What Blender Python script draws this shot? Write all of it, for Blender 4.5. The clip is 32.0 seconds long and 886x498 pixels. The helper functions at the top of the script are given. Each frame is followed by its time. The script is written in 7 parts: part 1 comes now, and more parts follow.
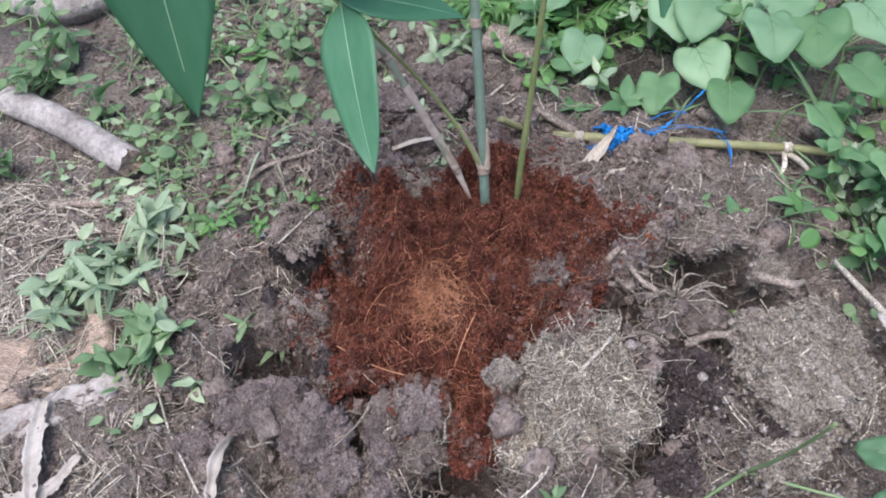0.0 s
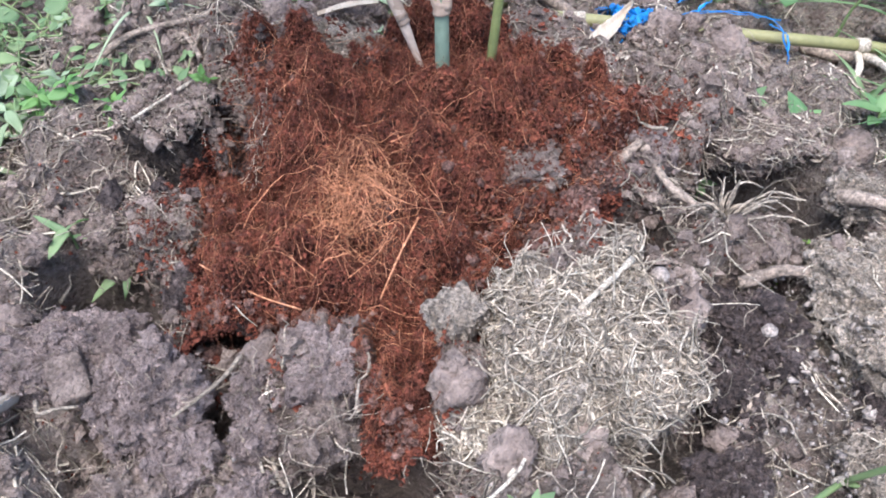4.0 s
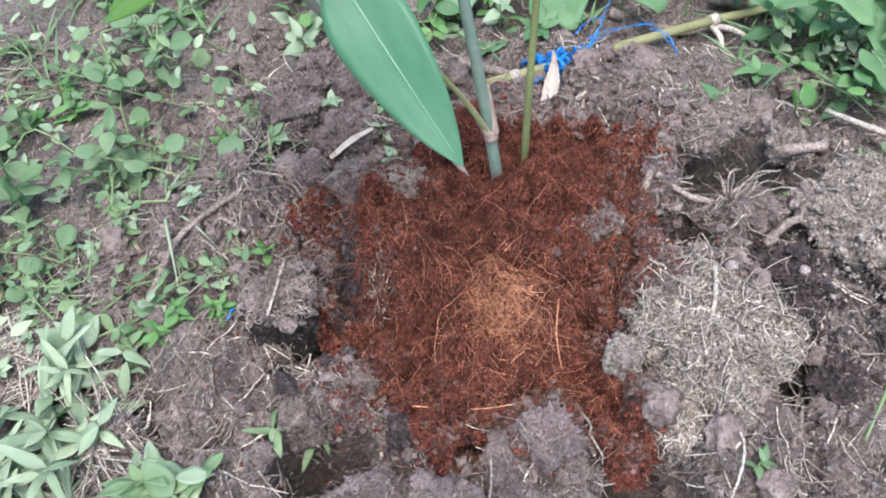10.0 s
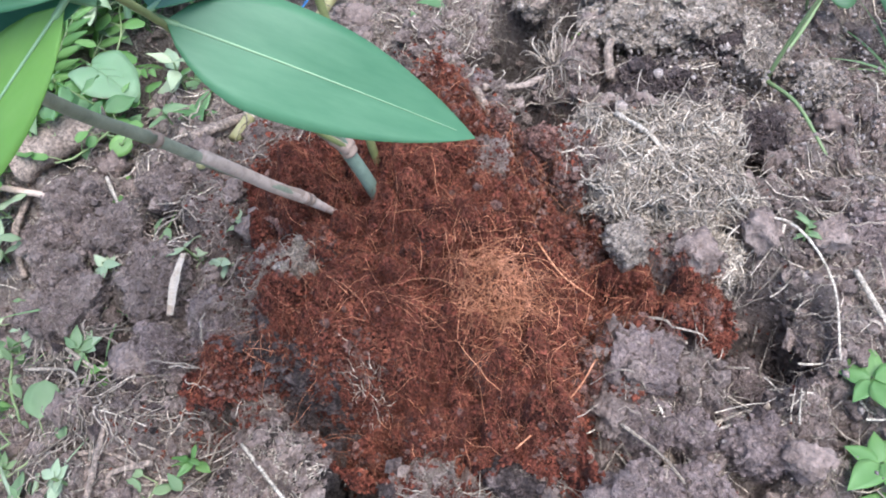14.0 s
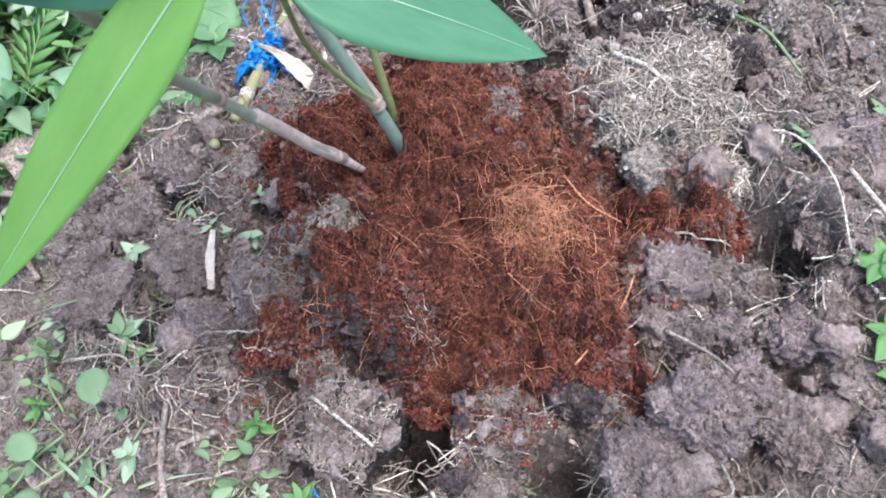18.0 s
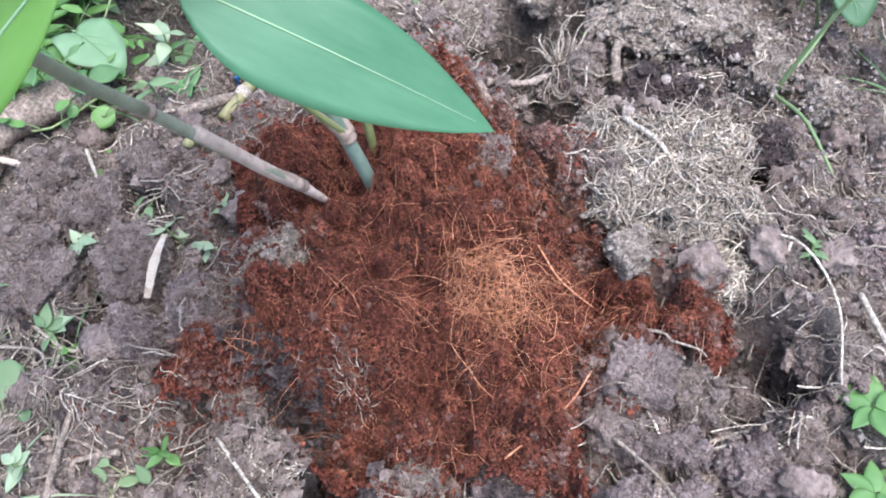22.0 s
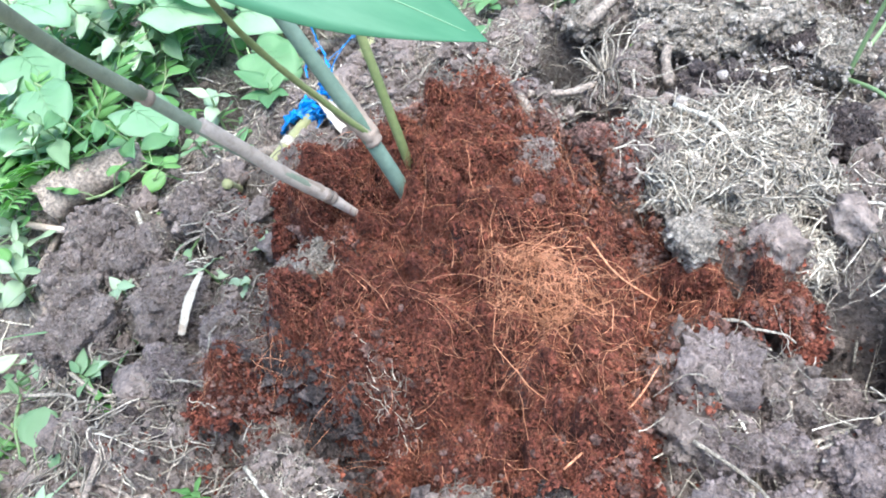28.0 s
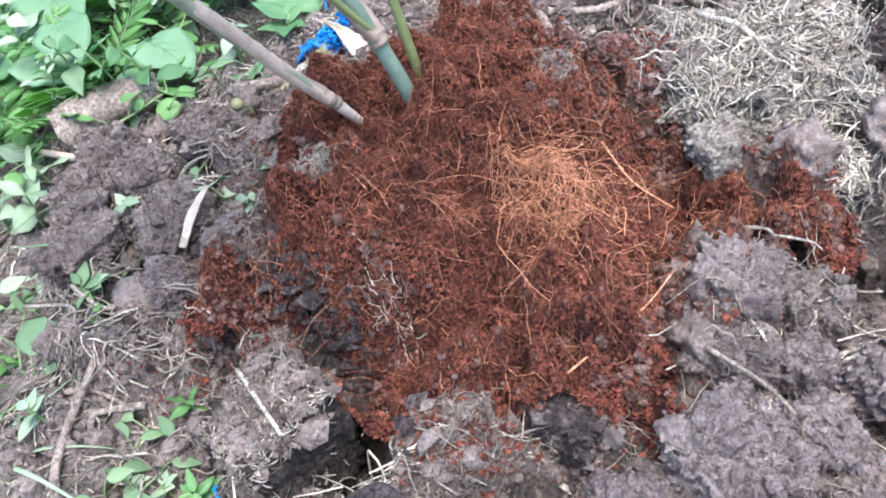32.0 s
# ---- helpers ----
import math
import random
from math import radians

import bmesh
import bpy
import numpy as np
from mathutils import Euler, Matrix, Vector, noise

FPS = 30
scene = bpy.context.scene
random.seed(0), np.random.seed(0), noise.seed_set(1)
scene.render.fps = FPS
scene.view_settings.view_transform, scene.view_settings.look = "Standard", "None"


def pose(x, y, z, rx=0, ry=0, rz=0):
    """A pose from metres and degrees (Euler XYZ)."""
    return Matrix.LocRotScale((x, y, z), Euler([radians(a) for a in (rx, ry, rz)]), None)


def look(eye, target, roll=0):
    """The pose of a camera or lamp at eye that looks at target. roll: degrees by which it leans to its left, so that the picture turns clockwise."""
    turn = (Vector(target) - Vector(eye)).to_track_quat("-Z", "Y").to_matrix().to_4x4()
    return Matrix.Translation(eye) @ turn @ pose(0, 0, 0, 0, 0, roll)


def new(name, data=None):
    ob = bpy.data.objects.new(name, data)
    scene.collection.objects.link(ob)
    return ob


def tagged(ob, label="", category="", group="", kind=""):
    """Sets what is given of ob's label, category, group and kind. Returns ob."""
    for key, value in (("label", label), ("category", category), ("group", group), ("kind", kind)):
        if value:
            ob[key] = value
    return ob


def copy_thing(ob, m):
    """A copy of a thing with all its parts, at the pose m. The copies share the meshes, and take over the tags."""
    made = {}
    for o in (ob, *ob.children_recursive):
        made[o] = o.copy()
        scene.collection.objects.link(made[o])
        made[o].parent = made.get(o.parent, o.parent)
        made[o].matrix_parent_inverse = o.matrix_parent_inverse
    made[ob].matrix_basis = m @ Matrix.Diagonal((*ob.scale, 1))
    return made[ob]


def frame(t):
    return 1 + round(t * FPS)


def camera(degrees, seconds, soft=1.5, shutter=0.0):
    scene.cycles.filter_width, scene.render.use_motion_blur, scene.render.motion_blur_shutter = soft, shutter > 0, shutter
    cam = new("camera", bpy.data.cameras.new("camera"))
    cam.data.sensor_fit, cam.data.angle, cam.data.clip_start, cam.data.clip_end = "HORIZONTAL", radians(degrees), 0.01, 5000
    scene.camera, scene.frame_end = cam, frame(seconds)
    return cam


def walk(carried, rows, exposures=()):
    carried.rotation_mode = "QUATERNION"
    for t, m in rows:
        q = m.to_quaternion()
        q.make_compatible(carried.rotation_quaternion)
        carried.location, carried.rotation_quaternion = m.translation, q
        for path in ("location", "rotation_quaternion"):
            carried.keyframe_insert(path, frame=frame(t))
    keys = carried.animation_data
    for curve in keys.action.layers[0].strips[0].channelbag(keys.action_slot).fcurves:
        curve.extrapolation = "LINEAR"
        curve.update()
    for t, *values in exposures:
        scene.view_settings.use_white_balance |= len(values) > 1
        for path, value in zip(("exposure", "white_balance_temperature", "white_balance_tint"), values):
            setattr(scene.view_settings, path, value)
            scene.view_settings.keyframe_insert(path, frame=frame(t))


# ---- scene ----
cam = camera(55.0, 32.0, 1.9)
PATH = [
    (0, (0.01, 0.028, 0.578), (-0.077, 1.29, -0.971), -5.1),
    (0.5, (0.021, 0.056, 0.513), (-0.135, 1.338, -1.014), -6.3),
    (1, (0.034, 0.084, 0.448), (-0.108, 1.39, -1.061), -3.3),
    (1.5, (0.023, 0.089, 0.415), (-0.098, 1.401, -1.089), -2.4),
    (2, (0.022, 0.095, 0.4), (-0.074, 1.395, -1.117), -2.1),
    (2.5, (0.024, 0.106, 0.382), (-0.059, 1.407, -1.134), -1.6),
    (4.5, (0.02, 0.129, 0.339), (0.025, 1.44, -1.172), 0.6),
    (5, (0.023, 0.14, 0.369), (0.038, 1.449, -1.143), 1.2),
    (5.5, (0.035, 0.122, 0.421), (0.035, 1.424, -1.097), 0.7),
    (6, (0.033, 0.107, 0.436), (0.024, 1.401, -1.089), -0.1),
    (6.5, (0.043, 0.073, 0.446), (0.008, 1.355, -1.089), -1.5),
    (7, (0.086, 0.02, 0.495), (0.04, 1.277, -1.06), -3.4),
    (7.5, (0.087, 0.022, 0.518), (0.046, 1.3, -1.02), -4.8),
    (8, (0.046, 0.016, 0.521), (0.136, 1.286, -1.022), -0.8),
    (8.5, (-0.04, 0.022, 0.523), (0.182, 1.262, -1.031), -0.7),
    (9, (-0.109, 0.048, 0.526), (0.226, 1.248, -1.04), -3.1),
    (9.5, (-0.141, 0.069, 0.522), (0.24, 1.25, -1.047), -2.8),
    (10, (-0.176, 0.162, 0.491), (0.298, 1.267, -1.108), -4.9),
    (10.5, (-0.206, 0.276, 0.5), (0.462, 1.172, -1.158), -5.6),
    (11, (-0.225, 0.291, 0.509), (0.641, 0.975, -1.159), -5.9),
    (11.5, (-0.304, 0.324, 0.553), (0.738, 0.748, -1.101), -7.7),
    (12, (-0.333, 0.327, 0.56), (0.856, 0.696, -1.005), -11.4),
    (12.5, (-0.318, 0.3, 0.541), (0.828, 0.686, -1.052), -11.5),
    (13, (-0.284, 0.286, 0.504), (0.763, 0.74, -1.138), -8.6),
    (13.5, (-0.259, 0.302, 0.471), (0.77, 0.806, -1.168), -12.6),
    (14, (-0.257, 0.332, 0.427), (0.778, 0.851, -1.204), -13.4),
    (14.5, (-0.256, 0.352, 0.413), (0.768, 0.861, -1.229), -13.9),
    (16.5, (-0.272, 0.367, 0.405), (0.78, 0.815, -1.236), -12.6),
    (17, (-0.287, 0.367, 0.409), (0.774, 0.792, -1.232), -12.2),
    (17.5, (-0.297, 0.375, 0.422), (0.775, 0.74, -1.227), -12.4),
    (18, (-0.311, 0.391, 0.435), (0.769, 0.72, -1.216), -12.0),
    (18.5, (-0.297, 0.38, 0.44), (0.785, 0.749, -1.201), -13.4),
    (19, (-0.275, 0.354, 0.432), (0.803, 0.734, -1.21), -9.7),
    (19.5, (-0.274, 0.35, 0.425), (0.787, 0.807, -1.208), -6.3),
    (20, (-0.266, 0.344, 0.419), (0.794, 0.803, -1.213), -5.1),
    (20.5, (-0.267, 0.341, 0.417), (0.801, 0.781, -1.216), -3.9),
    (21, (-0.263, 0.34, 0.42), (0.804, 0.781, -1.213), -4.2),
    (21.5, (-0.257, 0.342, 0.416), (0.81, 0.785, -1.217), -4.9),
    (22, (-0.251, 0.35, 0.413), (0.798, 0.802, -1.229), -7.2),
    (22.5, (-0.26, 0.36, 0.408), (0.777, 0.814, -1.24), -7.5),
    (23, (-0.263, 0.365, 0.408), (0.786, 0.797, -1.239), -6.4),
    (23.5, (-0.276, 0.367, 0.408), (0.771, 0.791, -1.242), -6.6),
    (24, (-0.289, 0.374, 0.421), (0.757, 0.78, -1.235), -8.5),
    (24.5, (-0.301, 0.371, 0.431), (0.792, 0.743, -1.202), -11.1),
    (25, (-0.29, 0.349, 0.414), (0.758, 0.757, -1.24), -14.9),
    (25.5, (-0.272, 0.347, 0.368), (0.756, 0.869, -1.266), -16.9),
    (27.5, (-0.2626, 0.3526, 0.2719), (0.8854, 1.1, -1.186), -17.67),
    (28, (-0.2706, 0.318, 0.338), (0.9415, 1.052, -1.074), -17.67),
    (28.5, (-0.281, 0.3126, 0.3352), (0.9405, 1.096, -1.042), -17.94),
    (29, (-0.2766, 0.2977, 0.3218), (0.9317, 1.079, -1.068), -19.19),
    (29.5, (-0.2786, 0.3071, 0.3061), (0.9013, 1.097, -1.103), -19.48),
    (30, (-0.2873, 0.3087, 0.3004), (0.8856, 1.112, -1.107), -19.58),
    (30.5, (-0.2888, 0.2982, 0.2835), (0.8761, 1.089, -1.138), -19.65),
    (31, (-0.2831, 0.3019, 0.2824), (0.8725, 1.098, -1.143), -19.62),
    (31.5, (-0.2786, 0.307, 0.2873), (0.8801, 1.108, -1.133), -19.83),
    (32, (-0.2852, 0.3056, 0.2923), (0.8887, 1.126, -1.104), -19.27),
]
walk(cam, [(t, look(eye, target, roll)) for t, eye, target, roll in PATH],
     [(0.0, 0.69, 5930, 13.5), (1.0, 0.86, 5930, 13.5), (2.0, 1.03, 5930, 13.5), (5.0, 1.31, 5930, 13.5), (6.0, 1.15, 5930, 13), (8.0, 0.99, 5890, 12), (11.0, 1.1, 5890, 13), (12.0, 1.0, 5890, 12),
      (14.0, 1.19, 5800, 14), (17.0, 1.34, 5760, 13), (20.0, 1.32, 5780, 14), (25.0, 1.37, 5800, 13.5), (28.0, 1.7, 5600, 4), (28.5, 1.23, 5650, 6), (29.0, 1.32, 5680, 6.5), (30.0, 1.46, 5700, 8.5), (32.0, 1.53, 5700, 10.5)])

from mathutils.bvhtree import BVHTree

# ---- light ----
world = bpy.data.worlds.new("sky")
scene.world = world
world.use_nodes = True
wn = world.node_tree.nodes
sky = wn.new("ShaderNodeTexSky")
sky.sky_type = 'NISHITA'
sky.sun_disc = False
sky.sun_elevation = radians(72)
sky.sun_rotation = radians(200)
sky.air_density, sky.dust_density = 1.0, 2.0
world.node_tree.links.new(sky.outputs[0], wn["Background"].inputs[0])
wn["Background"].inputs[1].default_value = 0.15
sun_data = bpy.data.lights.new("sun", 'SUN')
sun_data.energy, sun_data.angle, sun_data.color = 2.1, radians(40), (1.0, 0.985, 0.96)
sun = new("sun", sun_data)
sun.matrix_world = look((-0.35, -0.35, 3.0), (0.1, 0.5, 0.0))

# ---- materials ----


def mat_new(name):
    m = bpy.data.materials.new(name)
    m.use_nodes = True
    return m, m.node_tree.nodes, m.node_tree.links, m.node_tree.nodes["Principled BSDF"]


def ramp(nodes, stops):
    r = nodes.new("ShaderNodeValToRGB")
    els = r.color_ramp.elements
    while len(els) < len(stops):
        els.new(0.5)
    for e, (p, c) in zip(els, stops):
        e.position, e.color = p, (*c, 1)
    return r


def tex_noise(nodes, links, scale, detail=6, rough=0.6, stretch=None):
    co = nodes.new("ShaderNodeTexCoord")
    n = nodes.new("ShaderNodeTexNoise")
    n.inputs["Scale"].default_value, n.inputs["Detail"].default_value, n.inputs["Roughness"].default_value = scale, detail, rough
    if stretch:
        mp = nodes.new("ShaderNodeMapping")
        mp.inputs["Scale"].default_value = stretch
        links.new(co.outputs["Object"], mp.inputs["Vector"])
        links.new(mp.outputs["Vector"], n.inputs["Vector"])
    else:
        links.new(co.outputs["Object"], n.inputs["Vector"])
    return n


def mix_col(nodes, links, fac, a, b, mode='MIX', amount=0.5):
    m = nodes.new("ShaderNodeMix")
    m.data_type, m.blend_type = 'RGBA', mode
    if fac is None:
        m.inputs[0].default_value = amount
    else:
        links.new(fac, m.inputs[0])
    links.new(a, m.inputs[6])
    links.new(b, m.inputs[7])
    return m.outputs[2]


def earth(name, stops, scale=18, fine=160, fine_stops=None, rough=0.95, bump=0.5, island=0.0, dist=0.002, stretch=None, grain=0):
    """A rough, two-scale natural surface."""
    m, nodes, links, p = mat_new(name)
    n1 = tex_noise(nodes, links, scale, 8, 0.65, stretch)
    r1 = ramp(nodes, stops)
    links.new(n1.outputs["Fac"], r1.inputs[0])
    n2 = tex_noise(nodes, links, fine, 5, 0.7, stretch)
    r2 = ramp(nodes, fine_stops or [(0.36, (0.42, 0.42, 0.42)), (0.5, (0.95, 0.95, 0.95)), (0.64, (1.6, 1.56, 1.52))])
    links.new(n2.outputs["Fac"], r2.inputs[0])
    col = mix_col(nodes, links, None, r1.outputs[0], r2.outputs[0], 'MULTIPLY', 1.0)
    if island:
        g = nodes.new("ShaderNodeNewGeometry")
        r3 = ramp(nodes, [(0.0, (1 - island,) * 3), (1.0, (1 + island,) * 3)])
        links.new(g.outputs["Random Per Island"], r3.inputs[0])
        col = mix_col(nodes, links, None, col, r3.outputs[0], 'MULTIPLY', 1.0)
        o = nodes.new("ShaderNodeObjectInfo")
        r4 = ramp(nodes, [(0.0, (1 - island * 0.5,) * 3), (1.0, (1 + island * 0.5,) * 3)])
        links.new(o.outputs["Random"], r4.inputs[0])
        col = mix_col(nodes, links, None, col, r4.outputs[0], 'MULTIPLY', 1.0)
    links.new(col, p.inputs["Base Color"])
    p.inputs["Roughness"].default_value = rough
    p.inputs["Specular IOR Level"].default_value = 0.25
    b = nodes.new("ShaderNodeBump")
    b.inputs["Strength"].default_value, b.inputs["Distance"].default_value = bump, dist
    links.new(n2.outputs["Fac"], b.inputs["Height"])
    if grain:
        co = nodes.new("ShaderNodeTexCoord")
        vo = nodes.new("ShaderNodeTexVoronoi")
        vo.inputs["Scale"].default_value = grain
        links.new(co.outputs["Object"], vo.inputs["Vector"])
        b2 = nodes.new("ShaderNodeBump")
        b2.invert = True
        b2.inputs["Strength"].default_value, b2.inputs["Distance"].default_value = 0.9, 0.0022
        links.new(vo.outputs["Distance"], b2.inputs["Height"])
        links.new(b2.outputs["Normal"], b.inputs["Normal"])
    links.new(b.outputs["Normal"], p.inputs["Normal"])
    return m


def blend_into(m, other, place):
    """Mix a second colour into an earth material; place is a function that makes the mask's socket."""
    nodes, links = m.node_tree.nodes, m.node_tree.links
    p = nodes["Principled BSDF"]
    old = p.inputs["Base Color"].links[0].from_socket
    n = tex_noise(nodes, links, 260, 5, 0.7)
    r = ramp(nodes, other)
    links.new(n.outputs["Fac"], r.inputs[0])
    col = mix_col(nodes, links, place(nodes, links), old, r.outputs[0])
    links.new(col, p.inputs["Base Color"])


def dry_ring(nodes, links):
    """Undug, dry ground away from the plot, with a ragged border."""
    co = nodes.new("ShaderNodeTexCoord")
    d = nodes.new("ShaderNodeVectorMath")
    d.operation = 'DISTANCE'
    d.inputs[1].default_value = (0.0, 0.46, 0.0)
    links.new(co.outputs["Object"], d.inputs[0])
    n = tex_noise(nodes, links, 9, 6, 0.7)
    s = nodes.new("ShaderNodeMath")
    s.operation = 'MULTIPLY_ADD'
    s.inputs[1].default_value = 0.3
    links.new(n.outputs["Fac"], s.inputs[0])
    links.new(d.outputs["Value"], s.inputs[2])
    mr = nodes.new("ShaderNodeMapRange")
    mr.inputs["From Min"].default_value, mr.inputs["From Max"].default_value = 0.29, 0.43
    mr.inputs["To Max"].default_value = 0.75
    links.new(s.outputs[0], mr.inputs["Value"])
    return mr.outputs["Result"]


def earth_patches(nodes, links):
    """Blotches where earth shows in the coir."""
    n = tex_noise(nodes, links, 24, 7, 0.65)
    mr = nodes.new("ShaderNodeMapRange")
    mr.inputs["From Min"].default_value, mr.inputs["From Max"].default_value = 0.56, 0.68
    mr.inputs["To Max"].default_value = 0.8
    links.new(n.outputs["Fac"], mr.inputs["Value"])
    return mr.outputs["Result"]


def leafy(name, dark, light, gloss=0.45, through_col=(0.15, 0.4, 0.05), through_amt=0.3, stretch=(1, 1, 1), scale=30, vein=0.3):
    """A leaf: soft gloss, fine veins along its length, some light through it."""
    m, nodes, links, p = mat_new(name)
    n = tex_noise(nodes, links, scale, 5, 0.6, stretch)
    r = ramp(nodes, [(0.3, dark), (0.7, light)])
    links.new(n.outputs["Fac"], r.inputs[0])
    o = nodes.new("ShaderNodeObjectInfo")
    r4 = ramp(nodes, [(0.0, (0.72, 0.78, 0.7)), (0.5, (1, 1, 1)), (1.0, (1.3, 1.2, 1.15))])
    links.new(o.outputs["Random"], r4.inputs[0])
    col = mix_col(nodes, links, None, r.outputs[0], r4.outputs[0], 'MULTIPLY', 1.0)
    links.new(col, p.inputs["Base Color"])
    p.inputs["Roughness"].default_value = gloss
    p.inputs["Specular IOR Level"].default_value = 0.5
    n2 = tex_noise(nodes, links, scale * 6, 3, 0.5, stretch)
    b = nodes.new("ShaderNodeBump")
    b.inputs["Strength"].default_value, b.inputs["Distance"].default_value = vein, 0.0006
    links.new(n2.outputs["Fac"], b.inputs["Height"])
    links.new(b.outputs["Normal"], p.inputs["Normal"])
    tr = nodes.new("ShaderNodeBsdfTranslucent")
    tr.inputs[0].default_value = (*through_col, 1)
    mx = nodes.new("ShaderNodeMixShader")
    mx.inputs[0].default_value = through_amt
    out = nodes["Material Output"]
    links.new(p.outputs[0], mx.inputs[1])
    links.new(tr.outputs[0], mx.inputs[2])
    links.new(mx.outputs[0], out.inputs[0])
    return m


M_SOIL = earth("soil", [(0.33, (0.0725, 0.055, 0.0456)), (0.48, (0.1842, 0.14, 0.1154)), (0.66, (0.3571, 0.277, 0.2299))], 22, 250, [(0.34, (0.66, 0.65, 0.64)), (0.5, (0.98, 0.98, 0.98)), (0.66, (1.42, 1.4, 1.37))], bump=1.0, dist=0.005, grain=420)
M_CLOD = earth("clay_clod", [(0.33, (0.156, 0.117, 0.0965)), (0.48, (0.3016, 0.23, 0.1901)), (0.68, (0.4628, 0.365, 0.304))], 40, 420, [(0.34, (0.66, 0.65, 0.64)), (0.5, (0.98, 0.98, 0.98)), (0.66, (1.3, 1.28, 1.26))], bump=1.0, island=0.25, dist=0.004, grain=430)
M_CLAY = earth("purplish_clay", [(0.33, (0.1636, 0.1243, 0.1093)), (0.48, (0.3216, 0.2463, 0.2176)), (0.68, (0.5076, 0.3979, 0.3519))], 34, 420, [(0.34, (0.66, 0.65, 0.64)), (0.5, (0.98, 0.98, 0.98)), (0.66, (1.42, 1.4, 1.37))], bump=1.0, island=0.2, dist=0.004, grain=520)
M_RUBBLE = earth("reddish_earth", [(0.33, (0.1, 0.05, 0.038)), (0.5, (0.18, 0.1, 0.077)), (0.68, (0.3, 0.19, 0.155))], 50, 420, bump=0.8, island=0.3, dist=0.003, grain=480)
M_TANCLOD = earth("dry_tan_soil", [(0.33, (0.25, 0.2, 0.155)), (0.5, (0.46, 0.38, 0.3)), (0.68, (0.65, 0.555, 0.46))], 60, 380, bump=1.0, island=0.2, dist=0.004, grain=480)
# near-black: damp earth, plus the shade on the clod's side put into the colour
M_DAMPSHADE = earth("damp_shade_soil", [(0.33, (0.04, 0.031, 0.025)), (0.5, (0.075, 0.058, 0.048)), (0.7, (0.13, 0.102, 0.086))], 50, 380, bump=1.0, dist=0.004, grain=520, rough=0.85)
# moist earth on the clods; on the hollow crumbs it doubles as painted shade
M_MOISTSHADE = earth("moist_shade_earth", [(0.33, (0.055, 0.041, 0.036)), (0.5, (0.12, 0.09, 0.08)), (0.7, (0.22, 0.172, 0.152))], 55, 380, bump=1.0, island=0.25, dist=0.004, grain=520)
M_PEAT = earth("coir_peat", [(0.34, (0.03, 0.0095, 0.0065)), (0.5, (0.085, 0.025, 0.015)), (0.68, (0.165, 0.049, 0.027))], 45, 480, bump=1.0, dist=0.003, grain=600)
M_PEATCRUMB = earth("coir_crumbs", [(0.34, (0.068, 0.0215, 0.014)), (0.52, (0.15, 0.045, 0.027)), (0.7, (0.245, 0.082, 0.047))], 60, 500, island=0.32, bump=0.4)
M_FIBRE = earth("coir_fibre", [(0.36, (0.15, 0.05, 0.028)), (0.64, (0.34, 0.132, 0.07))], 60, 500, island=0.5, bump=0.1, rough=0.8)
M_TUFT = earth("pale_coir_fibre", [(0.36, (0.3, 0.125, 0.06)), (0.64, (0.56, 0.26, 0.14))], 60, 500, island=0.45, bump=0.1, rough=0.75)
M_ROOT = earth("dry_root", [(0.3, (0.2, 0.162, 0.12)), (0.7, (0.42, 0.353, 0.275))], 70, 600, island=0.5, bump=0.3, rough=0.85)
M_MAT = earth("tan_grass_root", [(0.3, (0.27, 0.218, 0.16)), (0.7, (0.52, 0.44, 0.345))], 70, 600, island=0.5, bump=0.3, rough=0.85)
M_CHAFF = earth("brittle_scraps", [(0.3, (0.2, 0.15, 0.11)), (0.7, (0.5, 0.41, 0.32))], 70, 600, island=0.6, bump=0.3, rough=0.85)
M_STRAW = earth("straw", [(0.3, (0.34, 0.285, 0.21)), (0.7, (0.6, 0.525, 0.42))], 70, 600, island=0.5, bump=0.2, rough=0.75)
M_TWIG = earth("grey_twig", [(0.3, (0.21, 0.16, 0.122)), (0.7, (0.4, 0.32, 0.253))], 60, 400, island=0.15, bump=0.7, rough=0.9)
M_BARK = earth("weathered_log", [(0.28, (0.25, 0.21, 0.18)), (0.55, (0.46, 0.4, 0.35)), (0.8, (0.6, 0.53, 0.47))], 20, 140, [(0.36, (0.7, 0.68, 0.66)), (0.5, (1, 1, 1)), (0.64, (1.2, 1.19, 1.17))], bump=0.9, dist=0.004)
M_PLANK = earth("tan_split_wood", [(0.28, (0.34, 0.24, 0.17)), (0.6, (0.54, 0.4, 0.3)), (0.8, (0.62, 0.5, 0.4))], 14, 120, bump=0.7, stretch=(1, 8, 8), dist=0.003)
M_HUSK = earth("dry_husk", [(0.3, (0.34, 0.29, 0.24)), (0.5, (0.46, 0.4, 0.335)), (0.72, (0.57, 0.505, 0.435))], 14, 60, [(0.36, (0.84, 0.825, 0.81)), (0.5, (1, 1, 1)), (0.64, (1.07, 1.07, 1.07))], bump=0.3, rough=0.75, dist=0.0012, stretch=(2, 2, 2))
M_CULM = earth("green_culm", [(0.3, (0.13, 0.185, 0.125)), (0.6, (0.2, 0.26, 0.19)), (0.8, (0.3, 0.35, 0.28))], 30, 200, [(0.3, (0.85, 0.85, 0.85)), (0.7, (1.1, 1.1, 1.1))], 0.5, 0.2, dist=0.001)
M_CULMG = earth("grey_green_culm", [(0.3, (0.19, 0.205, 0.135)), (0.6, (0.28, 0.29, 0.2)), (0.8, (0.38, 0.38, 0.28))], 26, 180, [(0.36, (0.84, 0.84, 0.83)), (0.5, (1, 1, 1)), (0.64, (1.1, 1.1, 1.1))], 0.5, 0.25, dist=0.001)
